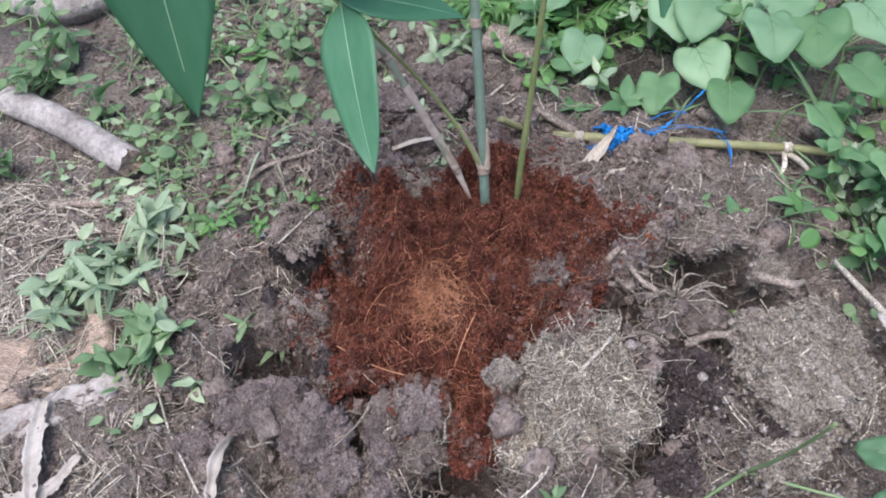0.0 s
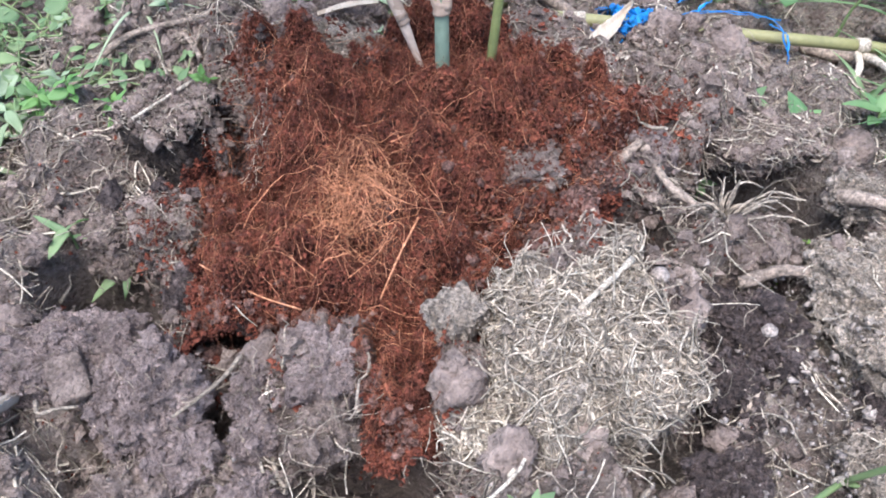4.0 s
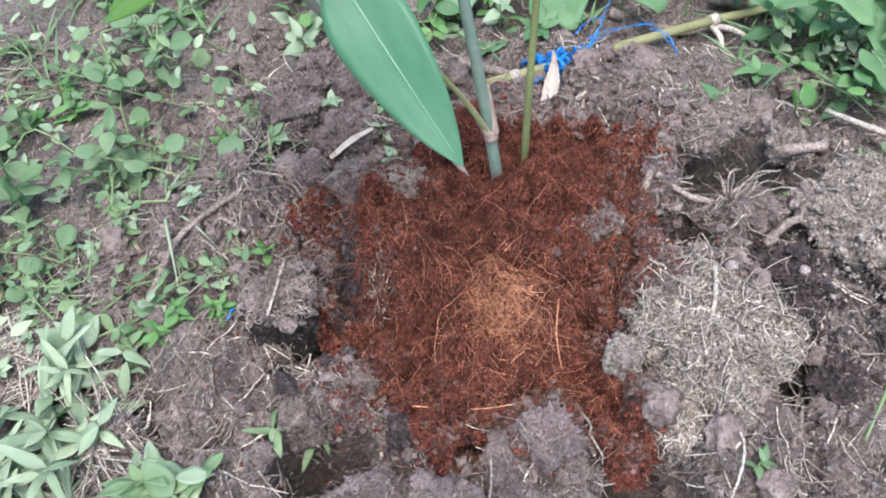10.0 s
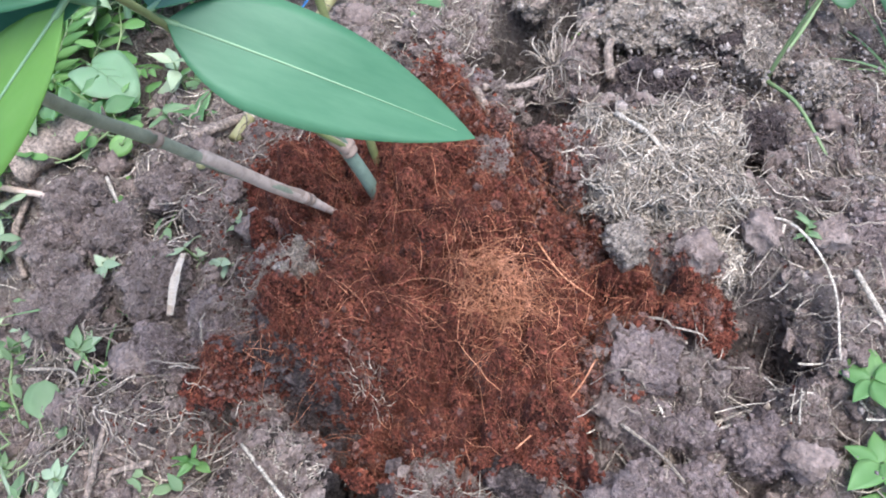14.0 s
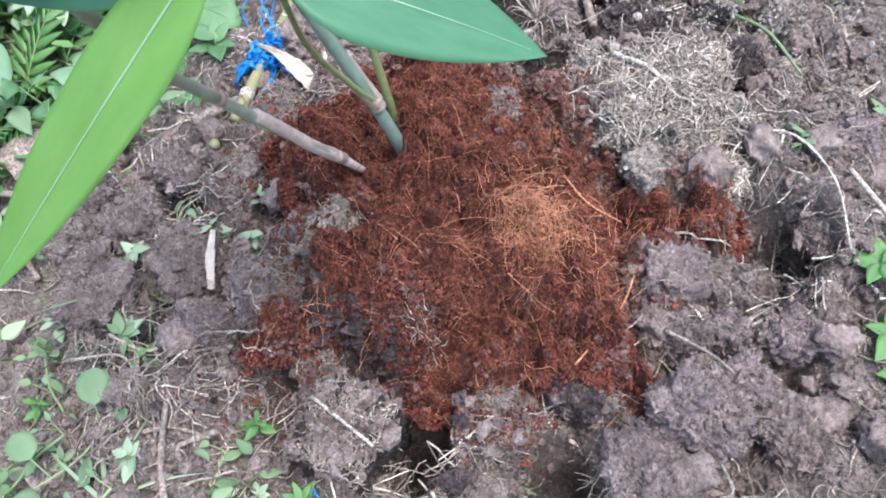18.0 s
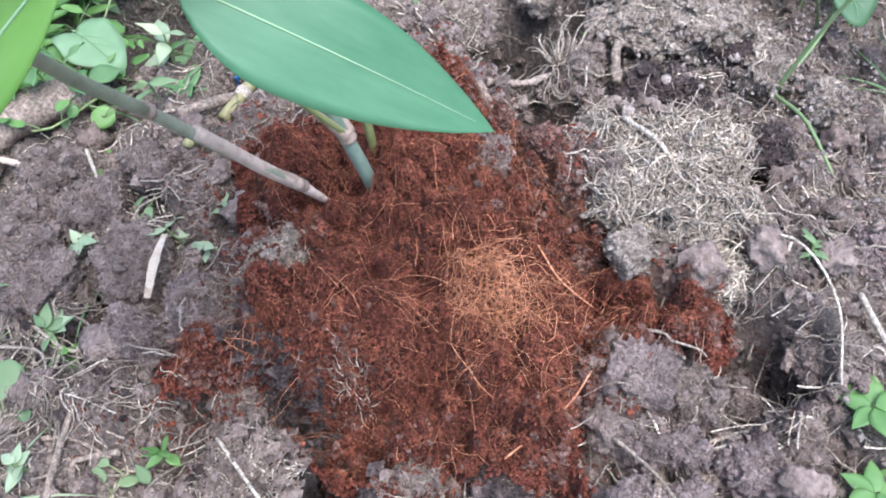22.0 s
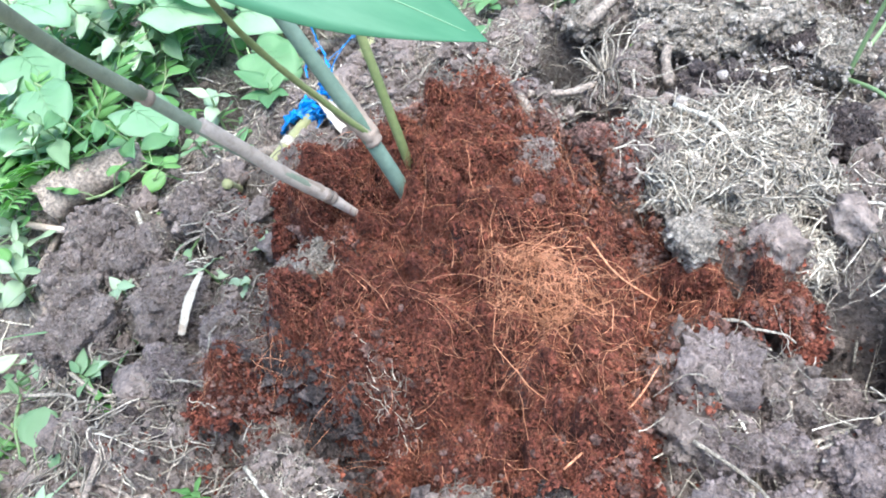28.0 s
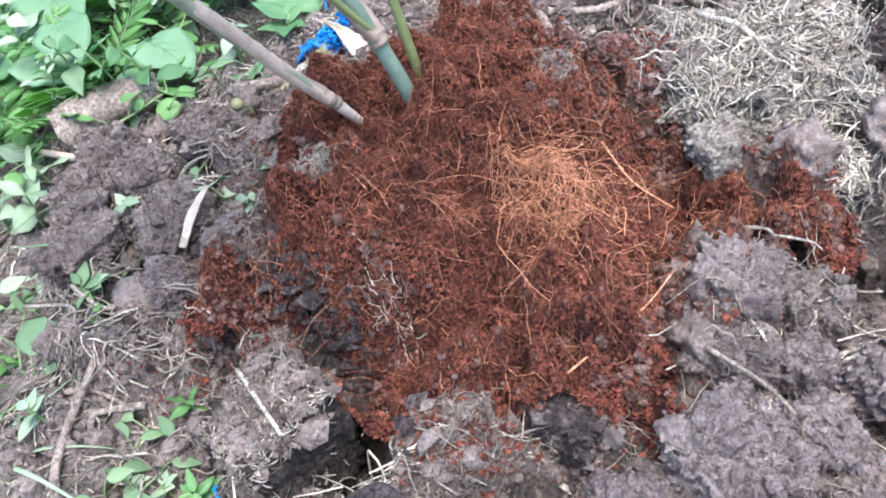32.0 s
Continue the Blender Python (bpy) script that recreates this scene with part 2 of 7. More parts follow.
M_CULMB = earth("olive_culm", [(0.3, (0.17, 0.2, 0.07)), (0.7, (0.27, 0.29, 0.12))], 40, 200, [(0.3, (0.8, 0.8, 0.8)), (0.7, (1.1, 1.1, 1.1))], 0.5, 0.2, dist=0.001)
M_STALK = earth("sheathed_stalk", [(0.3, (0.26, 0.185, 0.135)), (0.6, (0.38, 0.285, 0.215)), (0.8, (0.46, 0.365, 0.29))], 22, 200, [(0.36, (0.84, 0.83, 0.82)), (0.5, (1, 1, 1)), (0.64, (1.08, 1.08, 1.08))], rough=0.7, bump=0.5, dist=0.001)
M_SHEATH = earth("pale_dry_sheath", [(0.3, (0.38, 0.285, 0.215)), (0.55, (0.54, 0.425, 0.335)), (0.8, (0.62, 0.515, 0.42))], 18, 160, [(0.36, (0.8, 0.78, 0.76)), (0.5, (1, 1, 1)), (0.64, (1.1, 1.1, 1.1))], rough=0.75, bump=0.5, dist=0.001)
M_CREAM = earth("cream_sheath", [(0.3, (0.3, 0.22, 0.15)), (0.48, (0.5, 0.42, 0.32)), (0.75, (0.6, 0.53, 0.43))], 20, 120, [(0.36, (0.86, 0.85, 0.83)), (0.5, (1, 1, 1)), (0.64, (1.06, 1.06, 1.06))], bump=0.4, rough=0.7, dist=0.001, stretch=(5, 1.5, 2))
M_CANE = earth("yellow_green_cane", [(0.3, (0.22, 0.22, 0.095)), (0.7, (0.36, 0.335, 0.17))], 25, 150, [(0.3, (0.8, 0.8, 0.8)), (0.7, (1.12, 1.1, 1.05))], 0.45, 0.2, dist=0.001)
M_PEBBLE = earth("pale_pebble", [(0.36, (0.2, 0.165, 0.14)), (0.64, (0.38, 0.325, 0.28))], 120, 600, island=0.35, bump=0.4)
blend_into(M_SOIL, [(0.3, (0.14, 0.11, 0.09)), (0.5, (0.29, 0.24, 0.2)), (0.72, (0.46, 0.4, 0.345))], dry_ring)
blend_into(M_PEAT, [(0.3, (0.05, 0.035, 0.03)), (0.5, (0.13, 0.1, 0.09)), (0.72, (0.22, 0.175, 0.155))], earth_patches)
M_RAFFIA, _n, _l, _p = mat_new("blue_raffia")
_r = ramp(_n, [(0.3, (0.01, 0.12, 0.4)), (0.7, (0.03, 0.31, 0.7))])
_l.new(tex_noise(_n, _l, 160).outputs["Fac"], _r.inputs[0])
_l.new(_r.outputs[0], _p.inputs["Base Color"])
_p.inputs["Roughness"].default_value = 0.4
M_BAMBOO = leafy("bamboo_leaf", (0.052, 0.155, 0.077), (0.08, 0.2, 0.105), 0.42, (0.12, 0.36, 0.1), 0.2, (5, 22, 1), 8, 0.05)
M_BAMBOOY = leafy("young_bamboo_leaf", (0.13, 0.28, 0.05), (0.18, 0.35, 0.08), 0.45, (0.3, 0.6, 0.08), 0.35, (4, 16, 1), 8, 0.05)
M_BAMBOO.node_tree.nodes["Principled BSDF"].inputs["Specular IOR Level"].default_value = 0.3
M_RIB = leafy("leaf_rib", (0.19, 0.33, 0.15), (0.27, 0.42, 0.21), 0.45, (0.3, 0.5, 0.15), 0.1)
M_BAMRIB = leafy("bamboo_rib", (0.17, 0.31, 0.16), (0.25, 0.4, 0.23), 0.5, (0.15, 0.4, 0.1), 0.1)
M_WEED = leafy("weed_leaf", (0.185, 0.28, 0.135), (0.335, 0.44, 0.24), 0.62, (0.3, 0.58, 0.15), 0.42)
M_WEEDP = leafy("pale_weed_leaf", (0.32, 0.41, 0.24), (0.5, 0.58, 0.38), 0.62, (0.3, 0.5, 0.15), 0.3)
M_WEEDB = leafy("bright_weed_leaf", (0.15, 0.3, 0.09), (0.25, 0.42, 0.16), 0.5, (0.35, 0.65, 0.1), 0.42)
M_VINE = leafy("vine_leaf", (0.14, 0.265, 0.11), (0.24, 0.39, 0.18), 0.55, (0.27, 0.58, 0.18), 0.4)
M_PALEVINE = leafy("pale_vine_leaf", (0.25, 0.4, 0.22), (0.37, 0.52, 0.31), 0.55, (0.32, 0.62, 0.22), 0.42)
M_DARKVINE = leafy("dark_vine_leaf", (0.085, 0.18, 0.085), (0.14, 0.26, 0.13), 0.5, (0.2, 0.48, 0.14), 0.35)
M_STEM = leafy("weed_stem", (0.16, 0.26, 0.09), (0.3, 0.36, 0.17), 0.55, (0.2, 0.4, 0.1), 0.1)
M_MOSS = leafy("moss", (0.1, 0.2, 0.03), (0.2, 0.32, 0.06), 0.8, (0.2, 0.4, 0.05), 0.1)

# ---- mesh helpers ----


def fast_mesh(name, verts, faces, smooth=True):
    """A mesh from an (n, 3) array and an (m, k) array of corners."""
    me = bpy.data.meshes.new(name)
    verts = np.asarray(verts, dtype=np.float32)
    faces = np.asarray(faces, dtype=np.int32)
    k = faces.shape[1]
    me.vertices.add(len(verts))
    me.vertices.foreach_set("co", verts.ravel())
    me.loops.add(faces.size)
    me.loops.foreach_set("vertex_index", faces.ravel())
    me.polygons.add(len(faces))
    me.polygons.foreach_set("loop_start", np.arange(0, faces.size, k, dtype=np.int32))
    me.polygons.foreach_set("use_smooth", np.full(len(faces), smooth, dtype=bool))
    me.update(calc_edges=True)
    return me


def add(name, me, material, parent=None, label="", m=None):
    """Link a mesh as one object, under a thing or at top level."""
    if not me.materials:
        me.materials.append(material)
    ob = new(name, me)
    if parent is not None:
        ob.parent = parent
    if m is not None:
        ob.matrix_basis = m
    if label:
        ob["label"] = label
    return ob


def empty(name, at, label, category, group="", kind=""):
    ob = new(name)
    ob.matrix_basis = at if isinstance(at, Matrix) else Matrix.Translation(at)
    ob.empty_display_size = 0.01
    return tagged(ob, label, category, group, kind)


def joined(meshes):
    """Arrays of vertices and faces, made one."""
    off, vs, fs = 0, [], []
    for v, f in meshes:
        vs.append(v)
        fs.append(np.asarray(f) + off)
        off += len(v)
    return np.concatenate(vs), np.concatenate(fs)


def tubes(P, R, sides=4):
    """Tubes along n lines of k points each; P is (n, k, 3), R is (n, k). Their ends taper shut when R does."""
    P = np.asarray(P, float)
    R = np.asarray(R, float)
    n, k, _ = P.shape
    d = np.gradient(P, axis=1)
    d /= np.linalg.norm(d, axis=2, keepdims=True) + 1e-12
    ref = np.zeros((n, 1, 3))
    mean = d.mean(axis=1)
    flat = np.abs(mean[:, 2]) < 0.8
    ref[flat, 0, 2] = 1
    ref[~flat, 0, 0] = 1
    u = np.cross(d, np.broadcast_to(ref, d.shape))
    u /= np.linalg.norm(u, axis=2, keepdims=True) + 1e-12
    w = np.cross(d, u)
    a = np.arange(sides) * 2 * np.pi / sides
    V = P[:, :, None, :] + R[:, :, None, None] * (u[:, :, None, :] * np.cos(a)[None, None, :, None] + w[:, :, None, :] * np.sin(a)[None, None, :, None])
    i = np.arange(n)[:, None, None] * k * sides
    j = np.arange(k - 1)[None, :, None] * sides
    s = np.arange(sides)[None, None, :]
    s2 = (s + 1) % sides
    F = np.stack([i + j + s, i + j + s2, i + j + sides + s2, i + j + sides + s], axis=-1).reshape(-1, 4)
    return V.reshape(-1, 3), F


def smooth_line(points, k):
    """k points along a smooth curve through the given ones."""
    p = np.array(points, float)
    if len(p) == 2:
        t = np.linspace(0, 1, k)[:, None]
        return p[0] * (1 - t) + p[1] * t
    q = np.vstack([2 * p[0] - p[1], p, 2 * p[-1] - p[-2]])
    out = []
    for x in np.linspace(0, len(p) - 1, k):
        i = min(int(x), len(p) - 2)
        f = x - i
        a, b, c, e = q[i], q[i + 1], q[i + 2], q[i + 3]
        out.append(0.5 * (2 * b + (c - a) * f + (2 * a - 5 * b + 4 * c - e) * f * f + (3 * b - a - 3 * c + e) * f ** 3))
    return np.array(out)


def rod(points, r0, r1=None, k=14, sides=10, wobble=0.0, seed=0, cap=True):
    """One bent, slightly uneven rod as arrays, with closed ends."""
    L = smooth_line(points, k)
    rr = np.linspace(r0, r1 if r1 is not None else r0, k)
    if wobble:
        rg = np.random.default_rng(seed)
        rr = rr * (1 + wobble * rg.normal(0, 1, k))
        L = L + rg.normal(0, wobble * r0 * 0.6, L.shape)
    if cap:
        e0, e1 = L[0] + (L[0] - L[1]) * 1e-3, L[-1] + (L[-1] - L[-2]) * 1e-3
        L = np.vstack([e0, L, e1])
        rr = np.concatenate([[r0 * 0.02], rr, [rr[-1] * 0.02]])
    return tubes(L[None], rr[None], sides)


# ---- noise on arrays ----


def hashed(ix, iy, seed):
    h = (ix.astype(np.int64) * 374761393 + iy.astype(np.int64) * 668265263 + seed * 1442695041) & 0xFFFFFFFF
    h = ((h ^ (h >> 13)) * 1274126177) & 0xFFFFFFFF
    h = h ^ (h >> 16)
    return (h & 0xFFFFFF) / float(0x1000000)


def vnoise(x, y, size, seed):
    x, y = np.asarray(x) / size, np.asarray(y) / size
    ix, iy = np.floor(x), np.floor(y)
    fx, fy = x - ix, y - iy
    fx, fy = fx * fx * (3 - 2 * fx), fy * fy * (3 - 2 * fy)
    a, b = hashed(ix, iy, seed), hashed(ix + 1, iy, seed)
    c, d = hashed(ix, iy + 1, seed), hashed(ix + 1, iy + 1, seed)
    return (a * (1 - fx) + b * fx) * (1 - fy) + (c * (1 - fx) + d * fx) * fy


def lumps(x, y, size, seed):
    """Rounded lumps with creases between them, 0 to 1."""
    x, y = np.asarray(x) / size, np.asarray(y) / size
    ix, iy = np.floor(x), np.floor(y)
    best = np.zeros_like(x)
    for dx in (-1, 0, 1):
        for dy in (-1, 0, 1):
            cx, cy = ix + dx, iy + dy
            px, py = cx + 0.15 + 0.7 * hashed(cx, cy, seed), cy + 0.15 + 0.7 * hashed(cx, cy, seed + 7)
            rad = 0.55 + 0.5 * hashed(cx, cy, seed + 13)
            h = (0.35 + 0.65 * hashed(cx, cy, seed + 23)) * np.sqrt(np.clip(1 - ((x - px) ** 2 + (y - py) ** 2) / rad ** 2, 0, 1))
            best = np.maximum(best, h)
    return best


def sstep(a, b, x):
    t = np.clip((np.asarray(x) - a) / (b - a), 0, 1)
    return t * t * (3 - 2 * t)


# ---- the lie of the land ----
# pits: x, y, radius, depth
PITS = [(-0.174, 0.402, 0.027, 0.16), (-0.15, 0.401, 0.016, 0.1), (0.206, 0.474, 0.038, 0.18), (0.226, 0.448, 0.024, 0.16), (0.165, 0.452, 0.022, 0.06), (0.238, 0.436, 0.02, 0.16), (0.117, 0.423, 0.023, 0.12),
        (-0.008, 0.282, 0.033, 0.085), (-0.03, 0.29, 0.018, 0.05), (0.128, 0.3, 0.018, 0.085), (-0.135, 0.479, 0.02, 0.13), (-0.158, 0.476, 0.018, 0.12), (0.18, 0.76, 0.045, 0.1), (-0.01, 0.70, 0.02, 0.03),
        (0.158, 0.358, 0.022, 0.035), (0.14, 0.325, 0.016, 0.03), (0.03, 0.68, 0.018, 0.03), (-0.09, 0.645, 0.014, 0.025), (-0.075, 0.275, 0.015, 0.025), (-0.087, 0.325, 0.013, 0.05)]
# how far the coir reaches from its middle: degrees from +x round by +y, metres
CX, CY = 0.0, 0.45
REACH = [(0, 0.105), (7, 0.116), (14, 0.136), (20, 0.148), (28, 0.148), (38, 0.130), (50, 0.131), (60, 0.140), (70, 0.142), (78, 0.146), (86, 0.132), (98, 0.119),
         (105, 0.114), (113, 0.109), (121, 0.105), (125.5, 0.106), (127, 0.14), (129, 0.166), (133.5, 0.168), (137, 0.151), (142, 0.134), (148, 0.128), (154, 0.122), (160, 0.123),
         (166, 0.127), (172, 0.132), (178, 0.132), (184, 0.127), (190, 0.122), (198, 0.112), (204, 0.118), (210, 0.118), (218, 0.132), (222, 0.138), (226, 0.120), (231, 0.108),
         (240, 0.102), (250, 0.1), (258, 0.106), (261, 0.116), (263.5, 0.134), (269, 0.142), (275, 0.14), (278, 0.128), (280.5, 0.098), (283, 0.08), (288, 0.08), (299, 0.086), (310, 0.080),
         (321, 0.072), (330, 0.082), (338, 0.090), (346, 0.095), (353, 0.1)]


# places where earth shows through the coir: x, y, radius
BARE = [(-0.115, 0.543, 0.005)]


def base_h(x, y):
    r = np.hypot(x, y - 0.45)
    return 0.012 - 0.054 * sstep(0.12, 0.36, r) + 0.05 * (vnoise(x, y, 0.9, 3) - 0.5) * sstep(0.6, 1.4, r)


def peat_in(x, y):
    """Metres inside the coir's edge; outside it is negative."""
    a = np.degrees(np.arctan2(y - CY, x - CX)) % 360
    edge = np.interp(a, [q[0] for q in REACH], [q[1] for q in REACH], period=360)
    edge = edge + 0.012 * (vnoise(x, y, 0.03, 41) - 0.5) + 0.016 * (vnoise(x, y, 0.016, 43) - 0.5) + 0.012 * (vnoise(x, y, 0.008, 42) - 0.5)
    for px, py, pr in BARE:
        edge = edge - 0.16 * np.exp(-((x - px) ** 2 + (y - py) ** 2) / pr ** 2)
    return edge - np.hypot(x - CX, y - CY)


def cane_dip(x, y, h):
    """The soil is pressed flat under the cane."""
    t = np.clip((x - 0.08) / 0.26, 0, 1)
    d = np.abs(y - (0.648 - 0.023 * t)) + 2 * np.clip(0.075 - x, 0, 9) + np.clip(x - 0.4, 0, 9)
    w = np.exp(-(d / 0.016) ** 2)
    return h * (1 - w) + np.minimum(h, -0.022 - 0.014 * t) * w


def ground_h(x, y):
    x, y = np.asarray(x, float), np.asarray(y, float)
    r = np.hypot(x - 0.01, y - 0.46)
    dug = 1 - 0.7 * sstep(0.26, 0.42, r)
    near = 1 - sstep(0.9, 1.6, r)
    wx = x + 0.012 * (vnoise(x, y, 0.025, 16) - 0.5)
    wy = y + 0.012 * (vnoise(x, y, 0.025, 17) - 0.5)
    h = base_h(x, y) + dug * near * (0.05 * (lumps(wx, wy, 0.05, 11) - 0.62) + 0.026 * (lumps(wx + 0.3, wy, 0.021, 12) - 0.55))
    h = h + near * (0.35 + 0.65 * dug) * (0.008 * (lumps(wx, wy + 0.1, 0.0095, 13) - 0.3) + 0.016 * (vnoise(x, y, 0.11, 14) - 0.5) + 0.003 * vnoise(x, y, 0.005, 15))
    h = h + 0.022 * np.exp(-((x - 0.04) ** 2 + (y - 0.80) ** 2) / 0.06 ** 2)
    h = h - 0.03 * np.exp(-(((x + 0.105) / 0.088) ** 2 + ((y - 0.425) / 0.18) ** 2) ** 2)
    for px, py, pr, pd in PITS:
        h = h - pd * np.exp(-(((x - px) ** 2 + (y - py) ** 2) / pr ** 2) ** (5.0 if pd > 0.08 else 2.2))
    return cane_dip(x, y, h) - 0.045 * sstep(-0.002, 0.02, peat_in(x, y))


def peat_h(x, y):
    x, y = np.asarray(x, float), np.asarray(y, float)
    e = peat_in(x, y)
    m = sstep(-0.004, 0.028, e)
    top = base_h(x, y) - 0.006 + 0.02 * sstep(0.42, 0.5, y) + 0.008 * sstep(0.34, 0.41, y)
    wx = x + 0.008 * (vnoise(x, y, 0.012, 56) - 0.5)
    wy = y + 0.008 * (vnoise(x, y, 0.012, 57) - 0.5)
    top = top - 0.003 + 0.03 * (vnoise(x, y, 0.075, 58) - 0.5) + 0.042 * (lumps(wx, wy, 0.042, 51) - 0.6) + 0.026 * (lumps(wx, wy, 0.015, 52) - 0.45) + 0.011 * lumps(wx, wy, 0.0066, 53) + 0.0025 * vnoise(x, y, 0.0026, 54)
    top = top + 0.01 * np.exp(-((x - 0.003) ** 2 + (y - 0.325) ** 2) / 0.02 ** 2)
    top = top + 0.008 * np.exp(-((x + 0.027) ** 2 + (y - 0.42) ** 2) / 0.028 ** 2)
    top = top - 0.055 * np.exp(-(((x + 0.102) ** 2 + (y - 0.468) ** 2) / 0.02 ** 2) ** 1.6) - 0.055 * np.exp(-(((x + 0.113) ** 2 + (y - 0.523) ** 2) / 0.018 ** 2) ** 1.6) - 0.03 * np.exp(-((x + 0.113) ** 2 + (y - 0.495) ** 2) / 0.014 ** 2) - 0.022 * np.exp(-((x - 0.085) ** 2 + (y - 0.52) ** 2) / 0.012 ** 2)
    for tx, ty in ((-0.082, 0.547), (-0.094, 0.528), (-0.103, 0.51), (-0.104, 0.492)):
        top = top - 0.022 * np.exp(-((x - tx) ** 2 + (y - ty) ** 2) / 0.011 ** 2)
    return top - 0.03 * (1 - m) + 0.004 * m


def surface(x, y):
    return np.maximum(ground_h(x, y), np.where(peat_in(x, y) > 0, peat_h(x, y), -1))


def sat(x, y, up=0.0):
    """A point on the surface."""
    return Vector((x, y, float(surface(np.array([x]), np.array([y]))[0]) + up))


rng = np.random.default_rng(5)

# ---- ground ----
fine_x = np.arange(-0.56, 0.5601, 0.0034)
fine_y = np.arange(0.06, 1.1401, 0.0034)
grow = np.cumsum(0.006 * 1.23 ** np.arange(45))
gx = np.concatenate([fine_x[0] - grow[::-1], fine_x, fine_x[-1] + grow])
gy = np.concatenate([fine_y[0] - grow[::-1], fine_y, fine_y[-1] + grow])
XX, YY = np.meshgrid(gx, gy)
ZZ = ground_h(XX, YY)
nx, ny = len(gx), len(gy)
ii = (np.arange(ny - 1)[:, None] * nx + np.arange(nx - 1)[None]).ravel()
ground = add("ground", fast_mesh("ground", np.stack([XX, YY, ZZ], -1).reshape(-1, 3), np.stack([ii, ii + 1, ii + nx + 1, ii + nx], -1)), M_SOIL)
tagged(ground, "freshly dug grey-brown cloddy garden soil", "ground", kind="structure")

# ---- coir heap ----
px_ = np.arange(-0.185, 0.185, 0.0021)
py_ = np.arange(0.285, 0.64, 0.0021)
XX, YY = np.meshgrid(px_, py_)
ZZ = peat_h(XX, YY)
keep = peat_in(XX, YY) > -0.012
nx = len(px_)
q = (np.arange(len(py_) - 1)[:, None] * nx + np.arange(nx - 1)[None])
ok = keep[:-1, :-1] & keep[1:, :-1] & keep[:-1, 1:] & keep[1:, 1:]
q = q[ok]
jit = np.random.default_rng(3).normal(0, 0.0006, XX.shape)
heap = add("coir_mulch", fast_mesh("coir_mulch", np.stack([XX + jit, YY + jit.T[:1, :1], ZZ], -1).reshape(-1, 3), np.stack([q, q + 1, q + nx + 1, q + nx], -1)), M_PEAT)
tagged(heap, "heap of moist red-brown coir peat round a bamboo seedling", "mulch", kind="stuff")


def scatter(n, test, box, seed):
    """n points in a box for which test(x, y) gives a chance."""
    r = np.random.default_rng(seed)
    xs, ys = [], []
    have = 0
    while have < n:
        x = r.uniform(box[0], box[1], n * 2)
        y = r.uniform(box[2], box[3], n * 2)
        g = r.uniform(0, 1, n * 2) < test(x, y)
        xs.append(x[g])
        ys.append(y[g])
        have += int(g.sum())
    return np.concatenate(xs)[:n], np.concatenate(ys)[:n]


ICO = bmesh.new()
bmesh.ops.create_icosphere(ICO, subdivisions=1, radius=1)
ICO_V = np.array([v.co[:] for v in ICO.verts])
ICO_F = np.array([[v.index for v in f.verts] for f in ICO.faces])
ICO.free()
OCT_V = np.array([(1, 0, 0), (-1, 0, 0), (0, 1, 0), (0, -1, 0), (0, 0, 1), (0, 0, -1)], float)
OCT_F = np.array([(0, 2, 4), (2, 1, 4), (1, 3, 4), (3, 0, 4), (2, 0, 5), (1, 2, 5), (3, 1, 5), (0, 3, 5)])
ICO2 = bmesh.new()
bmesh.ops.create_icosphere(ICO2, subdivisions=2, radius=1)
ICO2_V = np.array([v.co[:] for v in ICO2.verts])
ICO2_F = np.array([[v.index for v in f.verts] for f in ICO2.faces])
ICO2.free()


def crumbs(x, y, z, size, seed, V=OCT_V, F=OCT_F, rough=0.28):
    r = np.random.default_rng(seed)
    n, k = len(x), len(V)
    s = size[:, None] * r.uniform(0.6, 1.25, (n, 3))
    P = V[None] * (1 + rough * r.normal(0, 1, (n, k, 1))) * s[:, None, :]
    a = r.uniform(0, 2 * np.pi, n)
    c, t = np.cos(a)[:, None], np.sin(a)[:, None]
    P = np.stack([P[..., 0] * c - P[..., 1] * t, P[..., 0] * t + P[..., 1] * c, P[..., 2]], -1)
    P += np.stack([x, y, z], -1)[:, None, :]
    return P.reshape(-1, 3), (F[None] + (np.arange(n) * k)[:, None, None]).reshape(-1, 3)


def flakes(x, y, z, size, seed):
    """Slim chips, each turned its own way."""
    r = np.random.default_rng(seed)
    n = len(x)
    P = OCT_V[None] * np.stack([size, size * r.uniform(0.2, 0.45, n), size * r.uniform(0.1, 0.22, n)], -1)[:, None, :] * (1 + 0.25 * r.normal(0, 1, (n, 6, 1)))
    a, b = r.uniform(0, 2 * np.pi, n), r.normal(0, 0.45, n)
    ca, sa, cb, sb = np.cos(a)[:, None], np.sin(a)[:, None], np.cos(b)[:, None], np.sin(b)[:, None]
    X, Z = P[..., 0] * cb - P[..., 2] * sb, P[..., 0] * sb + P[..., 2] * cb
    P = np.stack([X * ca - P[..., 1] * sa, X * sa + P[..., 1] * ca, Z], -1) + np.stack([x, y, z], -1)[:, None, :]
    return P.reshape(-1, 3), (OCT_F[None] + (np.arange(n) * 6)[:, None, None]).reshape(-1, 3)


